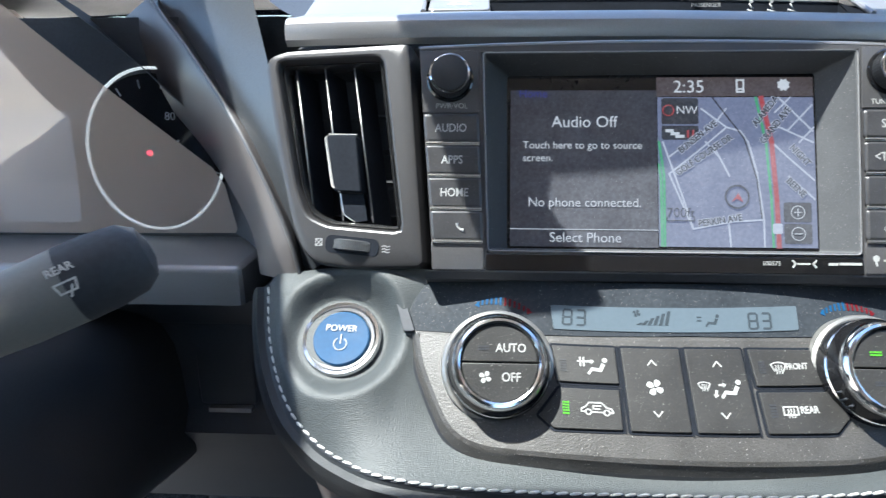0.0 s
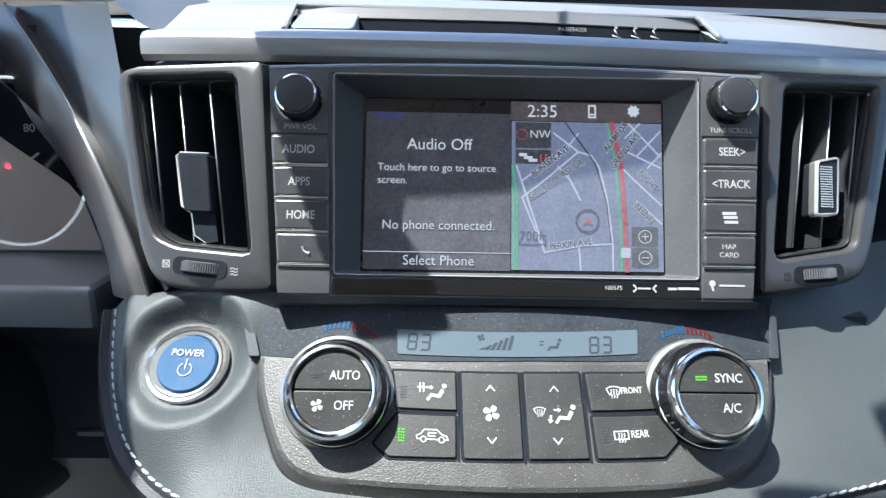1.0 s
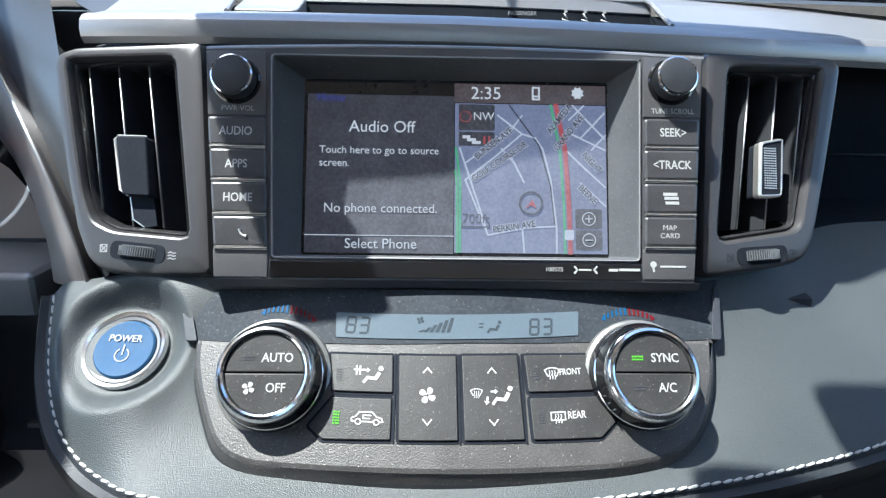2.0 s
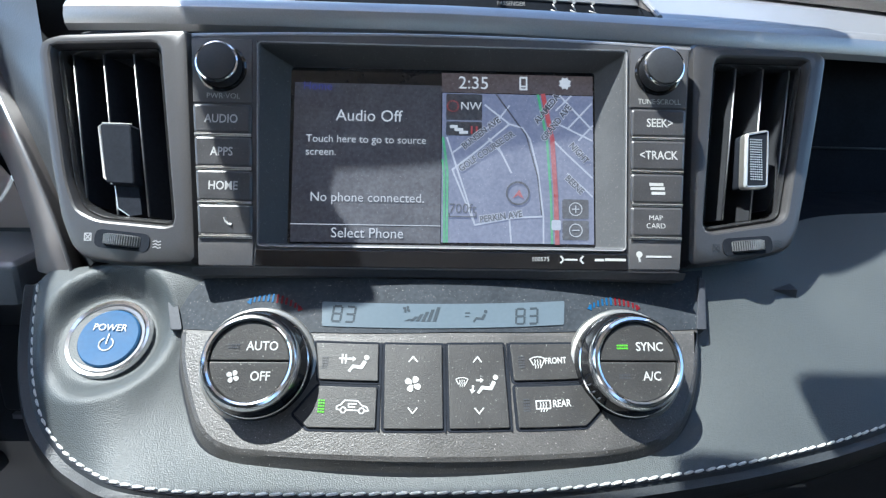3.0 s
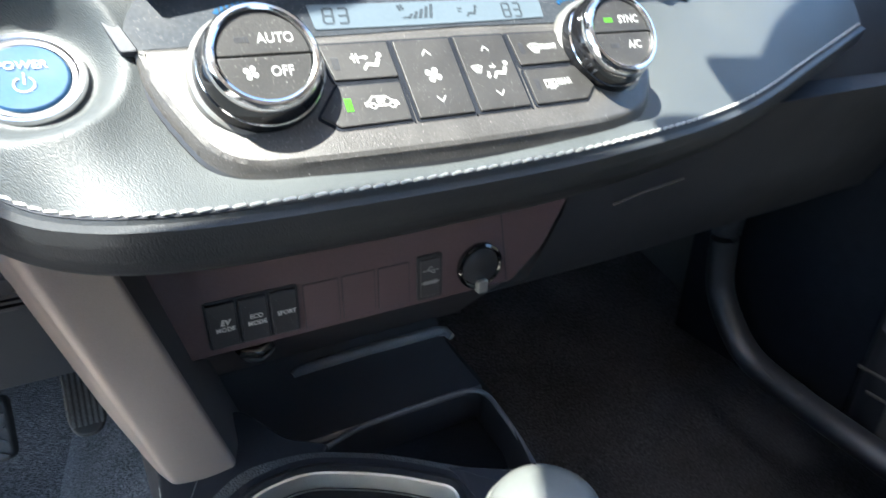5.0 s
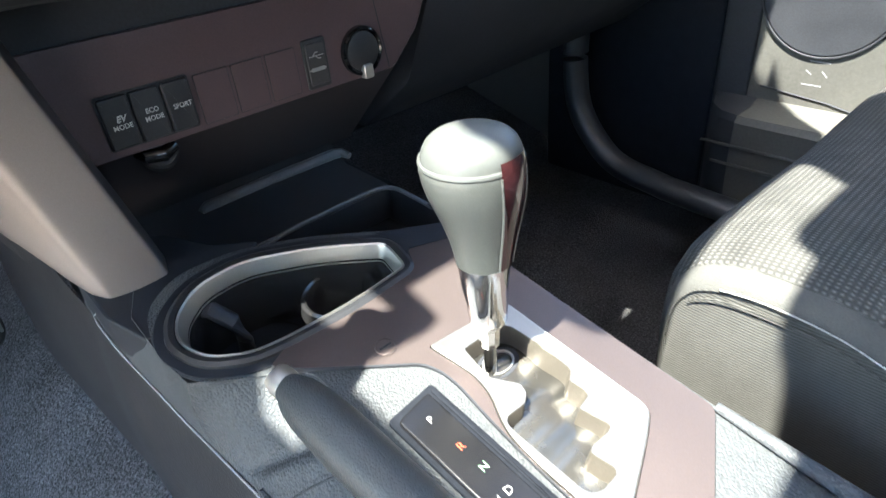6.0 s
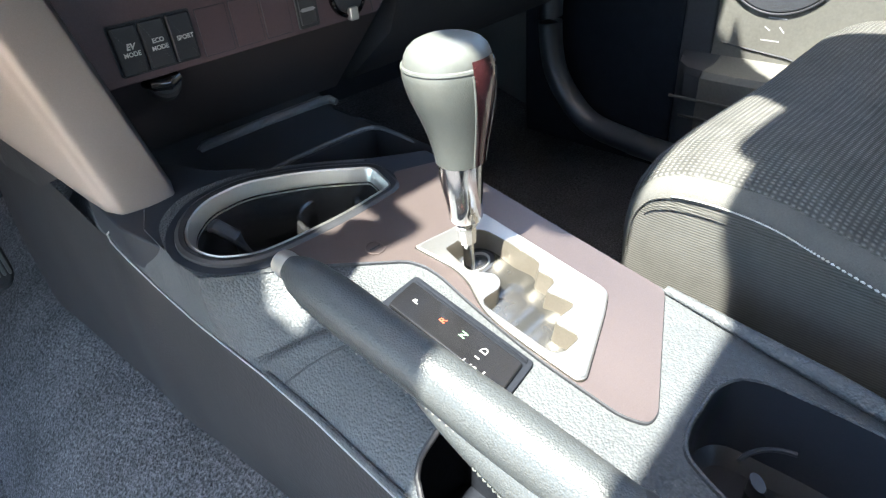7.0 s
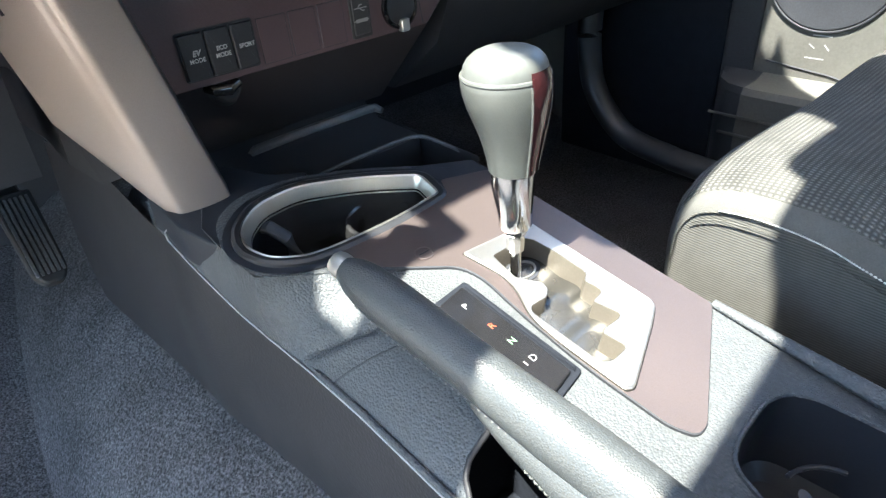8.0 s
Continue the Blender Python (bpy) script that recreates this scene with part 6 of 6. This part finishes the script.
    rw = part("rear_well", loft([at_z(inset(rear, 0.0002), 0.001), at_z(inset(rear, 0.002), -0.035), at_z(inset(rear, 0.006), -0.052), at_z(inset(rear, 0.014), -0.060)], True, False, True), WELL, t, "deep black rear cup well", m=MC)
    part("rear_finger", tube([MC @ Vector(p) for p in ((0.140, -0.018, -0.062), (0.139, -0.016, -0.04), (0.137, -0.012, -0.028))], [0.007, 0.007, 0.006], 12, flat=0.5), BLACK, rw)
    part("rear_ledge", tube([MC @ Vector((0.136 + 0.03 * math.cos(a), -0.03 + 0.03 * math.sin(a), -0.025)) for a in [radians(20 + 8 * i) for i in range(9)]], 0.0014, 8), WELL, rw)
    # raised passenger-side edge and back of the top
    part("edge_roll", tube([(0.1930, 0.078 - 0.24 * i / 20, ztop(0.078 - 0.24 * i / 20) + 0.002 + 0.003 * min(1.0, i / 8)) for i in range(21)], [0.003 + 0.003 * min(1.0, i / 8) for i in range(21)], 14, flat=0.8), GRAIN, t, "raised padded edge")
    # selector indicator
    ind = rounded(mm([(86.2, 184.6), (86.6, 102.4), (65.0, 98.4), (63.5, 181)]), 0.002)
    part("indicator_bed", slab(rounded(mm([(92.6, 189), (93.2, 99.5), (63, 94.5), (60.5, 186)]), 0.003), 0.0, 0.0022, 0.0008), VANE, t, "black bed of the selector display", m=MC)
    part("indicator_rail", slab(rounded(mm([(88.4, 185), (91.2, 185), (91.6, 103), (88.8, 101.5)]), 0.001), 0.002, 0.0036, 0.0008), VANE, t, m=MC)
    ip = part("indicator_panel", slab(ind, 0.002, 0.0048, 0.001), mat("smoked_panel", (0.009, 0.009, 0.010), 0.22, bump=0.03, scale=1500, var=0.1), t, "black selector display", m=MC)
    for s, x, y, m in (("P", 0.0759, 0.1686, DIMWHITE), ("R", 0.0770, 0.1487, ORANGE), ("N", 0.0776, 0.1342, GREENP), ("D", 0.0776, 0.1192, DIMWHITE), ("S", 0.0655, 0.1166, DIMWHITE)):
        part("lettering", words(s, 0.0060, x, y * CY, 0.0049), m, ip, m=MC)
    part("plus_minus", strokes([[(0.0628, 0.1230 * CY), (0.0664, 0.1230 * CY)], [(0.0646, 0.1212 * CY), (0.0646, 0.1248 * CY)], [(0.0636, 0.1105 * CY), (0.0676, 0.1105 * CY)], [(0.0716, 0.1180 * CY), (0.0716, 0.1205 * CY)]], 0.0008, 0.0049), DIMWHITE, ip, m=MC)
    part("release_cap", loft([at_z(disc(0.0900, 0.2205 * CY, q, 28), z) for q, z in ((0.0062, 0.0026), (0.0062, 0.0032), (0.0055, 0.0034), (0.0054, 0.0028), (0.0, 0.0028))]), BROWN, tp, "round shift release cover", m=MC)
    part("cap_slit", strokes([[(0.0865, 0.2205 * CY), (0.0935, 0.2205 * CY)]], 0.001, 0.003), DULL, tp, m=MC)
    bed = rounded(con([(-0.0165, 0.400), (-0.0150, 0.345), (-0.004, 0.310), (0.03, 0.335), (0.07, 0.340), (0.088, 0.350), (0.062, 0.366), (0.040, 0.400)]), 0.006)
    part("strut_bed", slab(bed, -0.03, -0.0010, 0.002), SMOOTHSIDE, t, "smooth dark shelf round the strut's foot", m=MC)
    # front tray
    # paler than the tray: the highlights on rim and bar, put into the colour
    TRAYBAR = mat("highlight_tray_plastic", (0.13, 0.137, 0.15), 0.34, bump=0.1)
    tray = thing("console_tray", (0.13, 0.42, -0.07), "black open tray below the switch panel", "tray")
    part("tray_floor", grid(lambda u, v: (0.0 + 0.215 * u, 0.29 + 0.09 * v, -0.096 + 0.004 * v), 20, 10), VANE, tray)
    part("tray_shelf", loft([[(x, y, z) for y, z in ((0.379, -0.095), (0.3785, -0.064), (0.381, -0.0615), (0.44, -0.060), (0.458, -0.050), (0.475, -0.036), (0.53, -0.036), (0.53, -0.095))] for x in (0.02, 0.08, 0.15, 0.2195)], True, True, True), GLOSSTRAY, tray, "shiny black shelf")
    part("tray_lip", tube(catmull([(0.060, 0.360, -0.0605), (0.085, 0.3675, -0.0602), (0.118, 0.3765, -0.060), (0.16, 0.3785, -0.060), (0.195, 0.3785, -0.060), (0.2095, 0.3755, -0.060), (0.2165, 0.366, -0.060), (0.2160, 0.345, -0.0595), (0.2120, 0.315, -0.058), (0.2065, 0.288, -0.056)], 50), 0.0019, 10), TRAYBAR, tray, "raised rounded rim of the tray")
    part("tray_bar", tube([(0.086, 0.450, -0.055), (0.092, 0.452, -0.0535), (0.15, 0.453, -0.053), (0.214, 0.451, -0.052), (0.2215, 0.448, -0.052), (0.224, 0.440, -0.054)], [0.003, 0.0048, 0.0048, 0.0048, 0.0042, 0.003], 12), TRAYBAR, tray)


console()


def strut():
    """Brown metallic leg from the leather roll down to the console."""
    t = thing("console_strut", (-0.01, 0.37, 0.03), "brown metallic console strut below the leather roll", "trim strut")
    cols = []
    for z in [0.17 - 0.25 * i / 24 for i in range(25)]:
        f = (z + 0.045) / 0.195
        rd = Vector((-0.005 - 0.039 * f, 0.359 - 0.030 * f, z))
        re = Vector((0.029 - 0.046 * f, 0.358 - 0.023 * f, z))
        # the skirt on the driver's side ends in a smooth rising edge
        sweep = [((-0.030, 0.075), 0.024), ((-0.0262, 0.060), 0.011), ((-0.022, 0.045), -0.001), ((-0.0165, 0.031), -0.014), ((-0.0115, 0.019), -0.027), ((-0.0075, 0.0105), -0.037)]
        skirt = [Vector((rd.x + dx, rd.y + dy, max(z, lo))) for (dx, dy), lo in sweep]
        cols.append(skirt + [rd + Vector((-0.0046, 0.0062, 0)), rd + Vector((-0.0015, 0.0012, 0)), rd + Vector((0.0036, -0.0010, 0)), rd.lerp(re, 0.5) + Vector((0, -0.0022, 0)), re + Vector((-0.0025, -0.0006, 0)), re + Vector((0.0008, 0.0012, 0)), re + Vector((0.002, 0.0045, 0)), re + Vector((0.006, 0.016, 0)), re + Vector((0.010, 0.06, 0))])
    part("skin", loft([[*c[:5], *catmull(c[5:13], 24)] for c in cols], False), CHAMPAGNE, t, "brown metallic skin with a rounded ridge", smooth=60)
    part("inner_face", loft([c[12:] for c in cols], False), FASCIA, t, "dark inner side")
    # grained plate beside the foot, running forward under the dash
    rim = [(-0.026, 0.382, -0.010), (-0.034, 0.432, -0.030), (-0.042, 0.485, -0.027), (-0.042, 0.579, -0.028), (-0.042, 0.80, -0.06), (-0.042, 0.80, 0.0), (-0.042, 0.60, 0.03), (-0.042, 0.46, 0.03)]
    plate_bm = bmesh.new()
    plate_bm.faces.new([plate_bm.verts.new(q) for q in rim])
    bmesh.ops.solidify(plate_bm, geom=plate_bm.faces[:], thickness=0.004)
    part("foot_plate", plate_bm, SIDE, t, "grained black plate beside the foot")


strut()


# ---- shift lever ----
def lever():
    o = Vector((0.1289, 0.1772, -0.0785))
    t = thing("shift_lever", o, "automatic shift lever with a grey leather knob and chrome collar", "shift lever")
    bulge = Vector((-0.677, 0.736, 0))

    def turned(profile, n=56, a0=0.0, a1=360.0, swell=0.0):
        """Rings of (height, radius, how far the ring leans forward), about the shaft."""
        full = a1 - a0 >= 360
        angles = [radians(a0 + (a1 - a0) * i / (n if full else n - 1)) for i in range(n)]
        return loft([[o + bulge * c + Vector(((r + swell) * math.cos(a), (r + swell) * math.sin(a), z)) for a in angles] for z, r, c in profile], full, False, full and profile[-1][1] < 0.001)

    part("shaft", turned([(-0.006, 0.0036, 0), (0.022, 0.0036, 0), (0.0225, 0.0044, 0)]), CHROME, t, "steel shaft")
    part("shaft_nut", turned([(0.0222, 0.0040, 0), (0.0228, 0.0056, 0), (0.0345, 0.0062, 0), (0.0360, 0.0075, 0), (0.0420, 0.0078, 0)], 10), CHROME, t, "faceted steel nut", smooth=20)
    part("collar", turned([(0.0400, 0.0074, 0), (0.0396, 0.0096, 0.0001), (0.0408, 0.0101, 0.0001), (0.0515, 0.0108, 0.0003), (0.063, 0.0122, 0.0010), (0.0765, 0.0133, 0.0010), (0.0785, 0.0134, 0.0010)], 72), CHROME, t, "polished chrome collar")
    grip = [(0.0770, 0.0130, 0.001), (0.0780, 0.0140, 0.001), (0.083, 0.0146, 0.001), (0.092, 0.0163, 0.0011), (0.1005, 0.0184, 0.0015), (0.1085, 0.0206, 0.0022), (0.116, 0.0226, 0.0031), (0.1225, 0.0237, 0.0037), (0.128, 0.0241, 0.0041), (0.1310, 0.0240, 0.0042), (0.1322, 0.0236, 0.0042)]
    part("knob", turned(grip), KNOBLEATHER, t, "grey leather grip")
    part("cap_bead", turned([(0.1312, 0.0238, 0.0042), (0.1324, 0.0243, 0.0042), (0.1336, 0.0240, 0.0042), (0.1340, 0.0230, 0.0042)]), KNOBTOP, t, "raised rim below the cap")
    part("knob_cap", turned([(0.1326, 0.0230, 0.0042), (0.1345, 0.0229, 0.0041), (0.1375, 0.0222, 0.004), (0.1405, 0.0207, 0.0038), (0.1432, 0.0178, 0.0036), (0.1450, 0.0138, 0.0034), (0.1462, 0.0085, 0.0032), (0.1466, 0.0, 0.0031)]), KNOBTOP, t, "smooth grey cap")
    part("knob_insert", turned(grip[1:-1] + [(0.1345, 0.0236, 0.0042), (0.1375, 0.0226, 0.004)], 16, -104, -60, 0.0006), INSERT, t, "dark gloss knob insert with a red reflection in its colour")
    part("insert_edge", join(*[tube([o + bulge * c + Vector(((r + 0.0004) * math.cos(a), (r + 0.0004) * math.sin(a), z)) for z, r, c in grip[1:-1]], 0.0006, 6) for a in (radians(-104), radians(-60))]), KNOBTOP, t)


lever()


# ---- parking brake ----
def brake():
    t = thing("parking_brake", (0.035, 0.12, -0.08), "leather wrapped parking brake lever with a silver button", "parking brake")
    a, b = Vector((0.0265, 0.207, -0.0305)), Vector((0.0415, 0.010, -0.069))
    ax = (b - a).normalized()
    n = 22
    pts = [a + ax * (b - a).length * i / n for i in range(n + 1)]
    rad = [0.0065, 0.0102, 0.0117, 0.0121] + [0.0122 + 0.0003 * math.sin(i * 0.5) + 0.0016 * i / n for i in range(3, n)]
    part("grip", tube(pts, rad, 28, flat=1.1), LEATHERHB, t, "dark leather grip")
    part("button", tube([a + ax * 0.001, a - ax * 0.004, a - ax * 0.0075, a - ax * 0.0095], [0.0074, 0.0074, 0.0066, 0.003], 24), SATIN, t, "silver release button")
    side = ax.cross(Vector((0, 0, 1))).normalized()
    low = side.cross(ax).normalized()
    low = low if low.z < 0 else -low
    sgn = -1 if side.x > 0 else 1
    bms = []
    seam = [p + (side * sgn * 0.78 + low * 0.68).normalized() * rad[i] * 1.03 for i, p in enumerate(pts)]
    part("grip_seam", tube(seam[2:], 0.0009, 6), DULL, t)
    fine = catmull(seam[2:], 46)
    for p, q in zip(fine, fine[1:]):
        d = (q - p)
        bms.append(tube([p + d * 0.15 - side * sgn * 0.0, p + d * 0.5 + side * sgn * 0.0007, p + d * 0.85], [0.0004, 0.0007, 0.0004], 6))
    part("grip_stitching", join(*bms), mat("grey_thread", (0.10, 0.10, 0.095), 0.7, var=0.2), t, kind="stuff")
    c = b + ax * 0.004
    part("end_ring", tube([b - ax * 0.006, b - ax * 0.002, b + ax * 0.004, b + ax * 0.007], [0.0140, 0.0149, 0.0147, 0.0138], 28), BLACK, t)
    sleeve = catmull([pts[9] + low * 0.009, pts[13] + low * 0.014, pts[18] + low * 0.015, b + low * 0.014, b + ax * 0.05 + low * 0.012, b + ax * 0.09 + low * 0.010], 30)
    part("lower_sleeve", tube(sleeve, [0.006 + 0.0125 * min(1.0, i / 12) for i in range(30)], 28), LEATHERHB, t, "loose leather boot")
    edge = [p + (side * sgn * 0.97 + low * 0.1).normalized() * (0.006 + 0.0125 * min(1.0, i / 12)) * 1.02 for i, p in enumerate(sleeve)]
    part("boot_stitching", join(*[tube([p.lerp(q, 0.1), p.lerp(q, 0.5) + side * sgn * 0.0006, p.lerp(q, 0.85)], [0.0003, 0.0005, 0.0003], 6) for p, q in zip(catmull(edge[8:], 60), catmull(edge[8:], 60)[1:])]), KNOBLEATHER, t, kind="stuff")


LEATHERHB = mat("brake_leather", (0.046, 0.050, 0.051), 0.42, bump=0.8, scale=1000, kind="leather", var=0.12, vscale=14)
brake()


# ---- passenger seat ----
def seat():
    t = thing("car_seat", (0.5, -0.1, -0.2), "dark cloth passenger seat with white seam stitching", "car seat", "front seats")

    side = catmull([(0, 0.125, -0.30), (0, 0.132, -0.20), (0, 0.1365, -0.125), (0, 0.1355, -0.089), (0, 0.1265, -0.070), (0, 0.1130, -0.0620), (0, 0.098, -0.059), (0, 0.0765, -0.058), (0, 0.046, -0.061), (0, 0.013, -0.0705), (0, -0.1, -0.103), (0, -0.3, -0.155), (0, -0.46, -0.18)], 120)
    norm = []
    for i in range(120):
        d = side[min(i + 1, 119)] - side[max(i - 1, 0)]
        norm.append(Vector((0, d.z, -d.y)).normalized())

    def ring(x, rise):
        return [Vector((x, q.y, q.z)) + n * rise for q, n in zip(side, norm)]

    def across(stations):
        return loft([ring(x, h) for x, h in stations], False)

    part("cushion_side", grid(lambda u, v: (0.2545 - 0.004 * math.sin(min(1.0, v * 4) * math.pi / 2), side[round(u * 119)].y, side[round(u * 119)].z * (1 - v) - 0.30 * v), 120, 14), RIB, t, "ribbed cloth side")
    part("edge_band", across([(0.2545, 0.0), (0.2555, 0.003), (0.259, 0.0075), (0.264, 0.0105), (0.2685, 0.0115)]), mat("seat_band_cloth", (0.085, 0.084, 0.078), 0.85, bump=0.4, scale=1600, spec=0.2), t, "plain cloth band")
    part("band_groove", tube([q + Vector((0, 0, 0)) for q in ring(0.2688, 0.0108)[14:]], 0.0012, 6), RIB, t)
    part("cushion_top", across([(0.2685, 0.0112), (0.273, 0.0145), (0.285, 0.019), (0.305, 0.0225), (0.34, 0.0235), (0.40, 0.022), (0.48, 0.019), (0.56, 0.021), (0.63, 0.022), (0.67, 0.018), (0.70, 0.008), (0.71, -0.01), (0.712, -0.1)]), KNIT, t, "textured knit cushion")
    seam = ring(0.2538, 0.0012)
    part("piping", tube(seam[10:], 0.0007, 8), RIB, t)
    bms, fine = [], catmull(seam[52:], 170)
    for p, q in zip(fine, fine[1:]):
        d = q - p
        o = Vector((-0.0006, 0, 0.0010))
        bms.append(tube([p + d * 0.14 + o, p + d * 0.45 + o * 1.5, p + d * 0.78 + o], [0.0004, 0.0007, 0.0004], 6))
    part("seam_stitching", join(*bms), THREAD, t, "white seam stitching", kind="stuff")
    part("lower_seam", tube([q + Vector((-0.0024, 0, -0.005)) for q in seam[40:]], 0.0005, 6), RIB, t)
    part("seat_base", box(0.30, 0.70, -0.45, 0.06, -0.38, -0.22, 0.02, 0.01), DULL, t, "black seat frame")
    part("backrest", loft([[(0.29 + 0.42 * a, y + 0.0, z) for a, y in ((0, -0.50), (0.1, -0.44), (0.5, -0.46), (0.9, -0.44), (1, -0.50), (1, -0.62), (0, -0.62))] for z in (-0.15, 0.2, 0.45)], True, True, True), KNIT, t)


seat()


def drivers_seat():
    t = thing("car_seat", (-0.2, -0.6, -0.2), "dark cloth driver's seat with a headrest", "car seat", "front seats")
    part("backrest", loft([[(-0.42 + 0.44 * a, y - 0.12 - 0.22 * (z + 0.15), z) for a, y in ((0, -0.50), (0.1, -0.44), (0.5, -0.46), (0.9, -0.44), (1, -0.50), (1, -0.62), (0, -0.62))] for z in (-0.2, 0.2, 0.45)], True, True, True), KNIT, t)
    part("headrest", loft([at_z(rrect(-0.2, -0.78, k * 0.26, 0.10 * k, 0.04), z) for k, z in ((0.8, 0.47), (1.0, 0.50), (1.0, 0.60), (0.8, 0.63))], True, True, True), KNIT, t)
    part("cushion", box(-0.45, -0.02, -0.62, -0.16, -0.35, -0.18, 0.05, 0.03), KNIT, t)


drivers_seat()


# ---- passenger door ----
def door():
    t = thing("passenger_door", (0.78, 0.2, -0.1), "grey plastic passenger door with a speaker and map pocket", "car door")
    M = frame_matrix((0.775, 0, 0), (0, -1, 0), (0, 0, 1))
    part("door_panel", slab(rounded([(-0.3155, -0.33), (0.9, -0.33), (0.9, 0.28), (-0.3155, 0.28)], 0.006), -0.06, 0.0, 0.002), DOORGREY, t, m=M)
    # the shadow over the door's front is put in as a black strip
    part("door_front_shade", slab(rounded([(-0.362, -0.33), (-0.3165, -0.33), (-0.3165, 0.28), (-0.362, 0.28)], 0.008), -0.06, -0.0006, 0.004), DULL, t, "front strip of the door, darkened for the shade there", m=M)
    part("speaker_grille", slab(disc(-0.243, 0.003, 0.0747, 56), -0.004, 0.003, 0.002), DULL, t, "round black speaker grille", m=M)
    part("speaker_ring", loft([at_z(disc(-0.243, 0.003, q, 56), z) for q, z in ((0.078, 0.0), (0.077, 0.003), (0.0755, 0.003), (0.074, 0.001))]), DULL, t, m=M)
    part("pocket", loft([[(x, z, 0.001 + (d - 0.001) * k) for z, d in ((-0.30, 0.0), (-0.30, 0.05), (-0.20, 0.062), (-0.150, 0.062), (-0.142, 0.056), (-0.142, 0.02), (-0.135, 0.0))] for x, k in ((-0.300, 0.97), (-0.29, 1.0), (0.4, 1.0))], True, True, True), DOORGREY, t, "map pocket", m=M)
    # the pocket's shaded front end is a separate piece in black
    part("pocket_front_shade", loft([[(x, z, 0.001 + (d - 0.001) * k) for z, d in ((-0.30, 0.0), (-0.30, 0.05), (-0.20, 0.062), (-0.150, 0.062), (-0.142, 0.056), (-0.142, 0.02), (-0.135, 0.0))] for x, k in ((-0.355, 0.02), (-0.345, 0.5), (-0.325, 0.85), (-0.3005, 0.97))], True, True, True), DULL, t, "front of the map pocket, darkened for the shade there", m=M)
    for z, x0 in ((-0.181, -0.339), (-0.207, -0.322)):
        part("pocket_rib", tube([M @ Vector((x0, z, 0.0625)), M @ Vector((0.3, z, 0.0625))], 0.0022, 8), DOORGREY, t)
    part("pocket_seam", tube([M @ Vector(p) for p in ((-0.30, -0.118, 0.0005), (-0.22, -0.126, 0.0005), (-0.14, -0.142, 0.0005), (-0.10, -0.158, 0.0005))], 0.0012, 6), DULL, t)
    part("warning_mark", strokes([[(-0.248, -0.078), (-0.226, -0.078)], [(-0.250, -0.090), (-0.244, -0.094)], [(-0.232, -0.089), (-0.226, -0.095)], [(-0.252, -0.107), (-0.230, -0.107)]], 0.0016, 0.0002), DIMWHITE, t, m=M)
    s = part("trim_sill", tube([tuple(q) for q in catmull([(0.70, 0.53, 0.06), (0.70, 0.538, -0.047), (0.70, 0.539, -0.114), (0.70, 0.528, -0.172), (0.70, 0.497, -0.217), (0.70, 0.455, -0.248), (0.70, 0.386, -0.260), (0.70, 0.322, -0.265), (0.70, -0.1, -0.285)], 60)], 0.021, 20, flat=0.8), GLOSSTRAY, None, "dark plastic door sill trim", kind="structure")
    tagged(s, category="sill trim")
    k = part("trim_kick_panel", slab(rounded([(-0.66, -0.34), (-0.366, -0.34), (-0.366, 0.25), (-0.66, 0.25)], 0.01), -0.05, -0.012, 0.006), VANE, None, "black kick panel in the passenger footwell", m=M, kind="structure")
    tagged(k, category="kick panel")


door()


# ---- pedals ----
def pedals():
    t = thing("accelerator_pedal", (-0.082, 0.65, -0.155), "black ribbed accelerator pedal", "pedal")
    M = frame_matrix((-0.084, 0.632, -0.134), (1, 0.1, -0.1), (-0.1, 0.62, 0.78))
    part("pad", slab(rounded([(-0.016, -0.040), (-0.009, -0.052), (0.009, -0.052), (0.016, -0.040), (0.018, 0.048), (-0.018, 0.048)], [0.008, 0.008, 0.008, 0.008, 0.004, 0.004]), -0.008, 0.004, 0.003), RUBBER, t, m=M)
    for i in range(6):
        part("tread", box(-0.0135 + 0.0048 * i, -0.0108 + 0.0048 * i, -0.042, 0.042, 0.0035, 0.006, 0.001), TREAD, t, m=M)
    part("arm", tube([M @ Vector((0, 0.05, -0.006)), M @ Vector((0.0, 0.10, -0.03)), M @ Vector((0.02, 0.2, -0.05))], 0.011, 10), BLACK, t)
    b = thing("brake_pedal", (-0.178, 0.56, -0.11), "wide black brake pedal with a zigzag tread", "pedal")
    B = frame_matrix((-0.178, 0.56, -0.110), (1, 0, 0), (0, 0.6, 0.8))
    part("pad", slab(rrect(0, 0, 0.10, 0.055, 0.008), -0.008, 0.004, 0.003), RUBBER, b, m=B)
    for i in range(5):
        part("tread", strokes([[(-0.045 + 0.009 * k, -0.024 + 0.012 * i + (0.004 if k % 2 else 0)) for k in range(11)]], 0.0022, 0.0035, 0.002), SOFT, b, m=B)
    part("arm", tube([B @ Vector((0, 0.02, -0.006)), B @ Vector((0.0, 0.12, -0.02)), B @ Vector((0, 0.3, -0.03))], 0.012, 10), BLACK, b)


pedals()
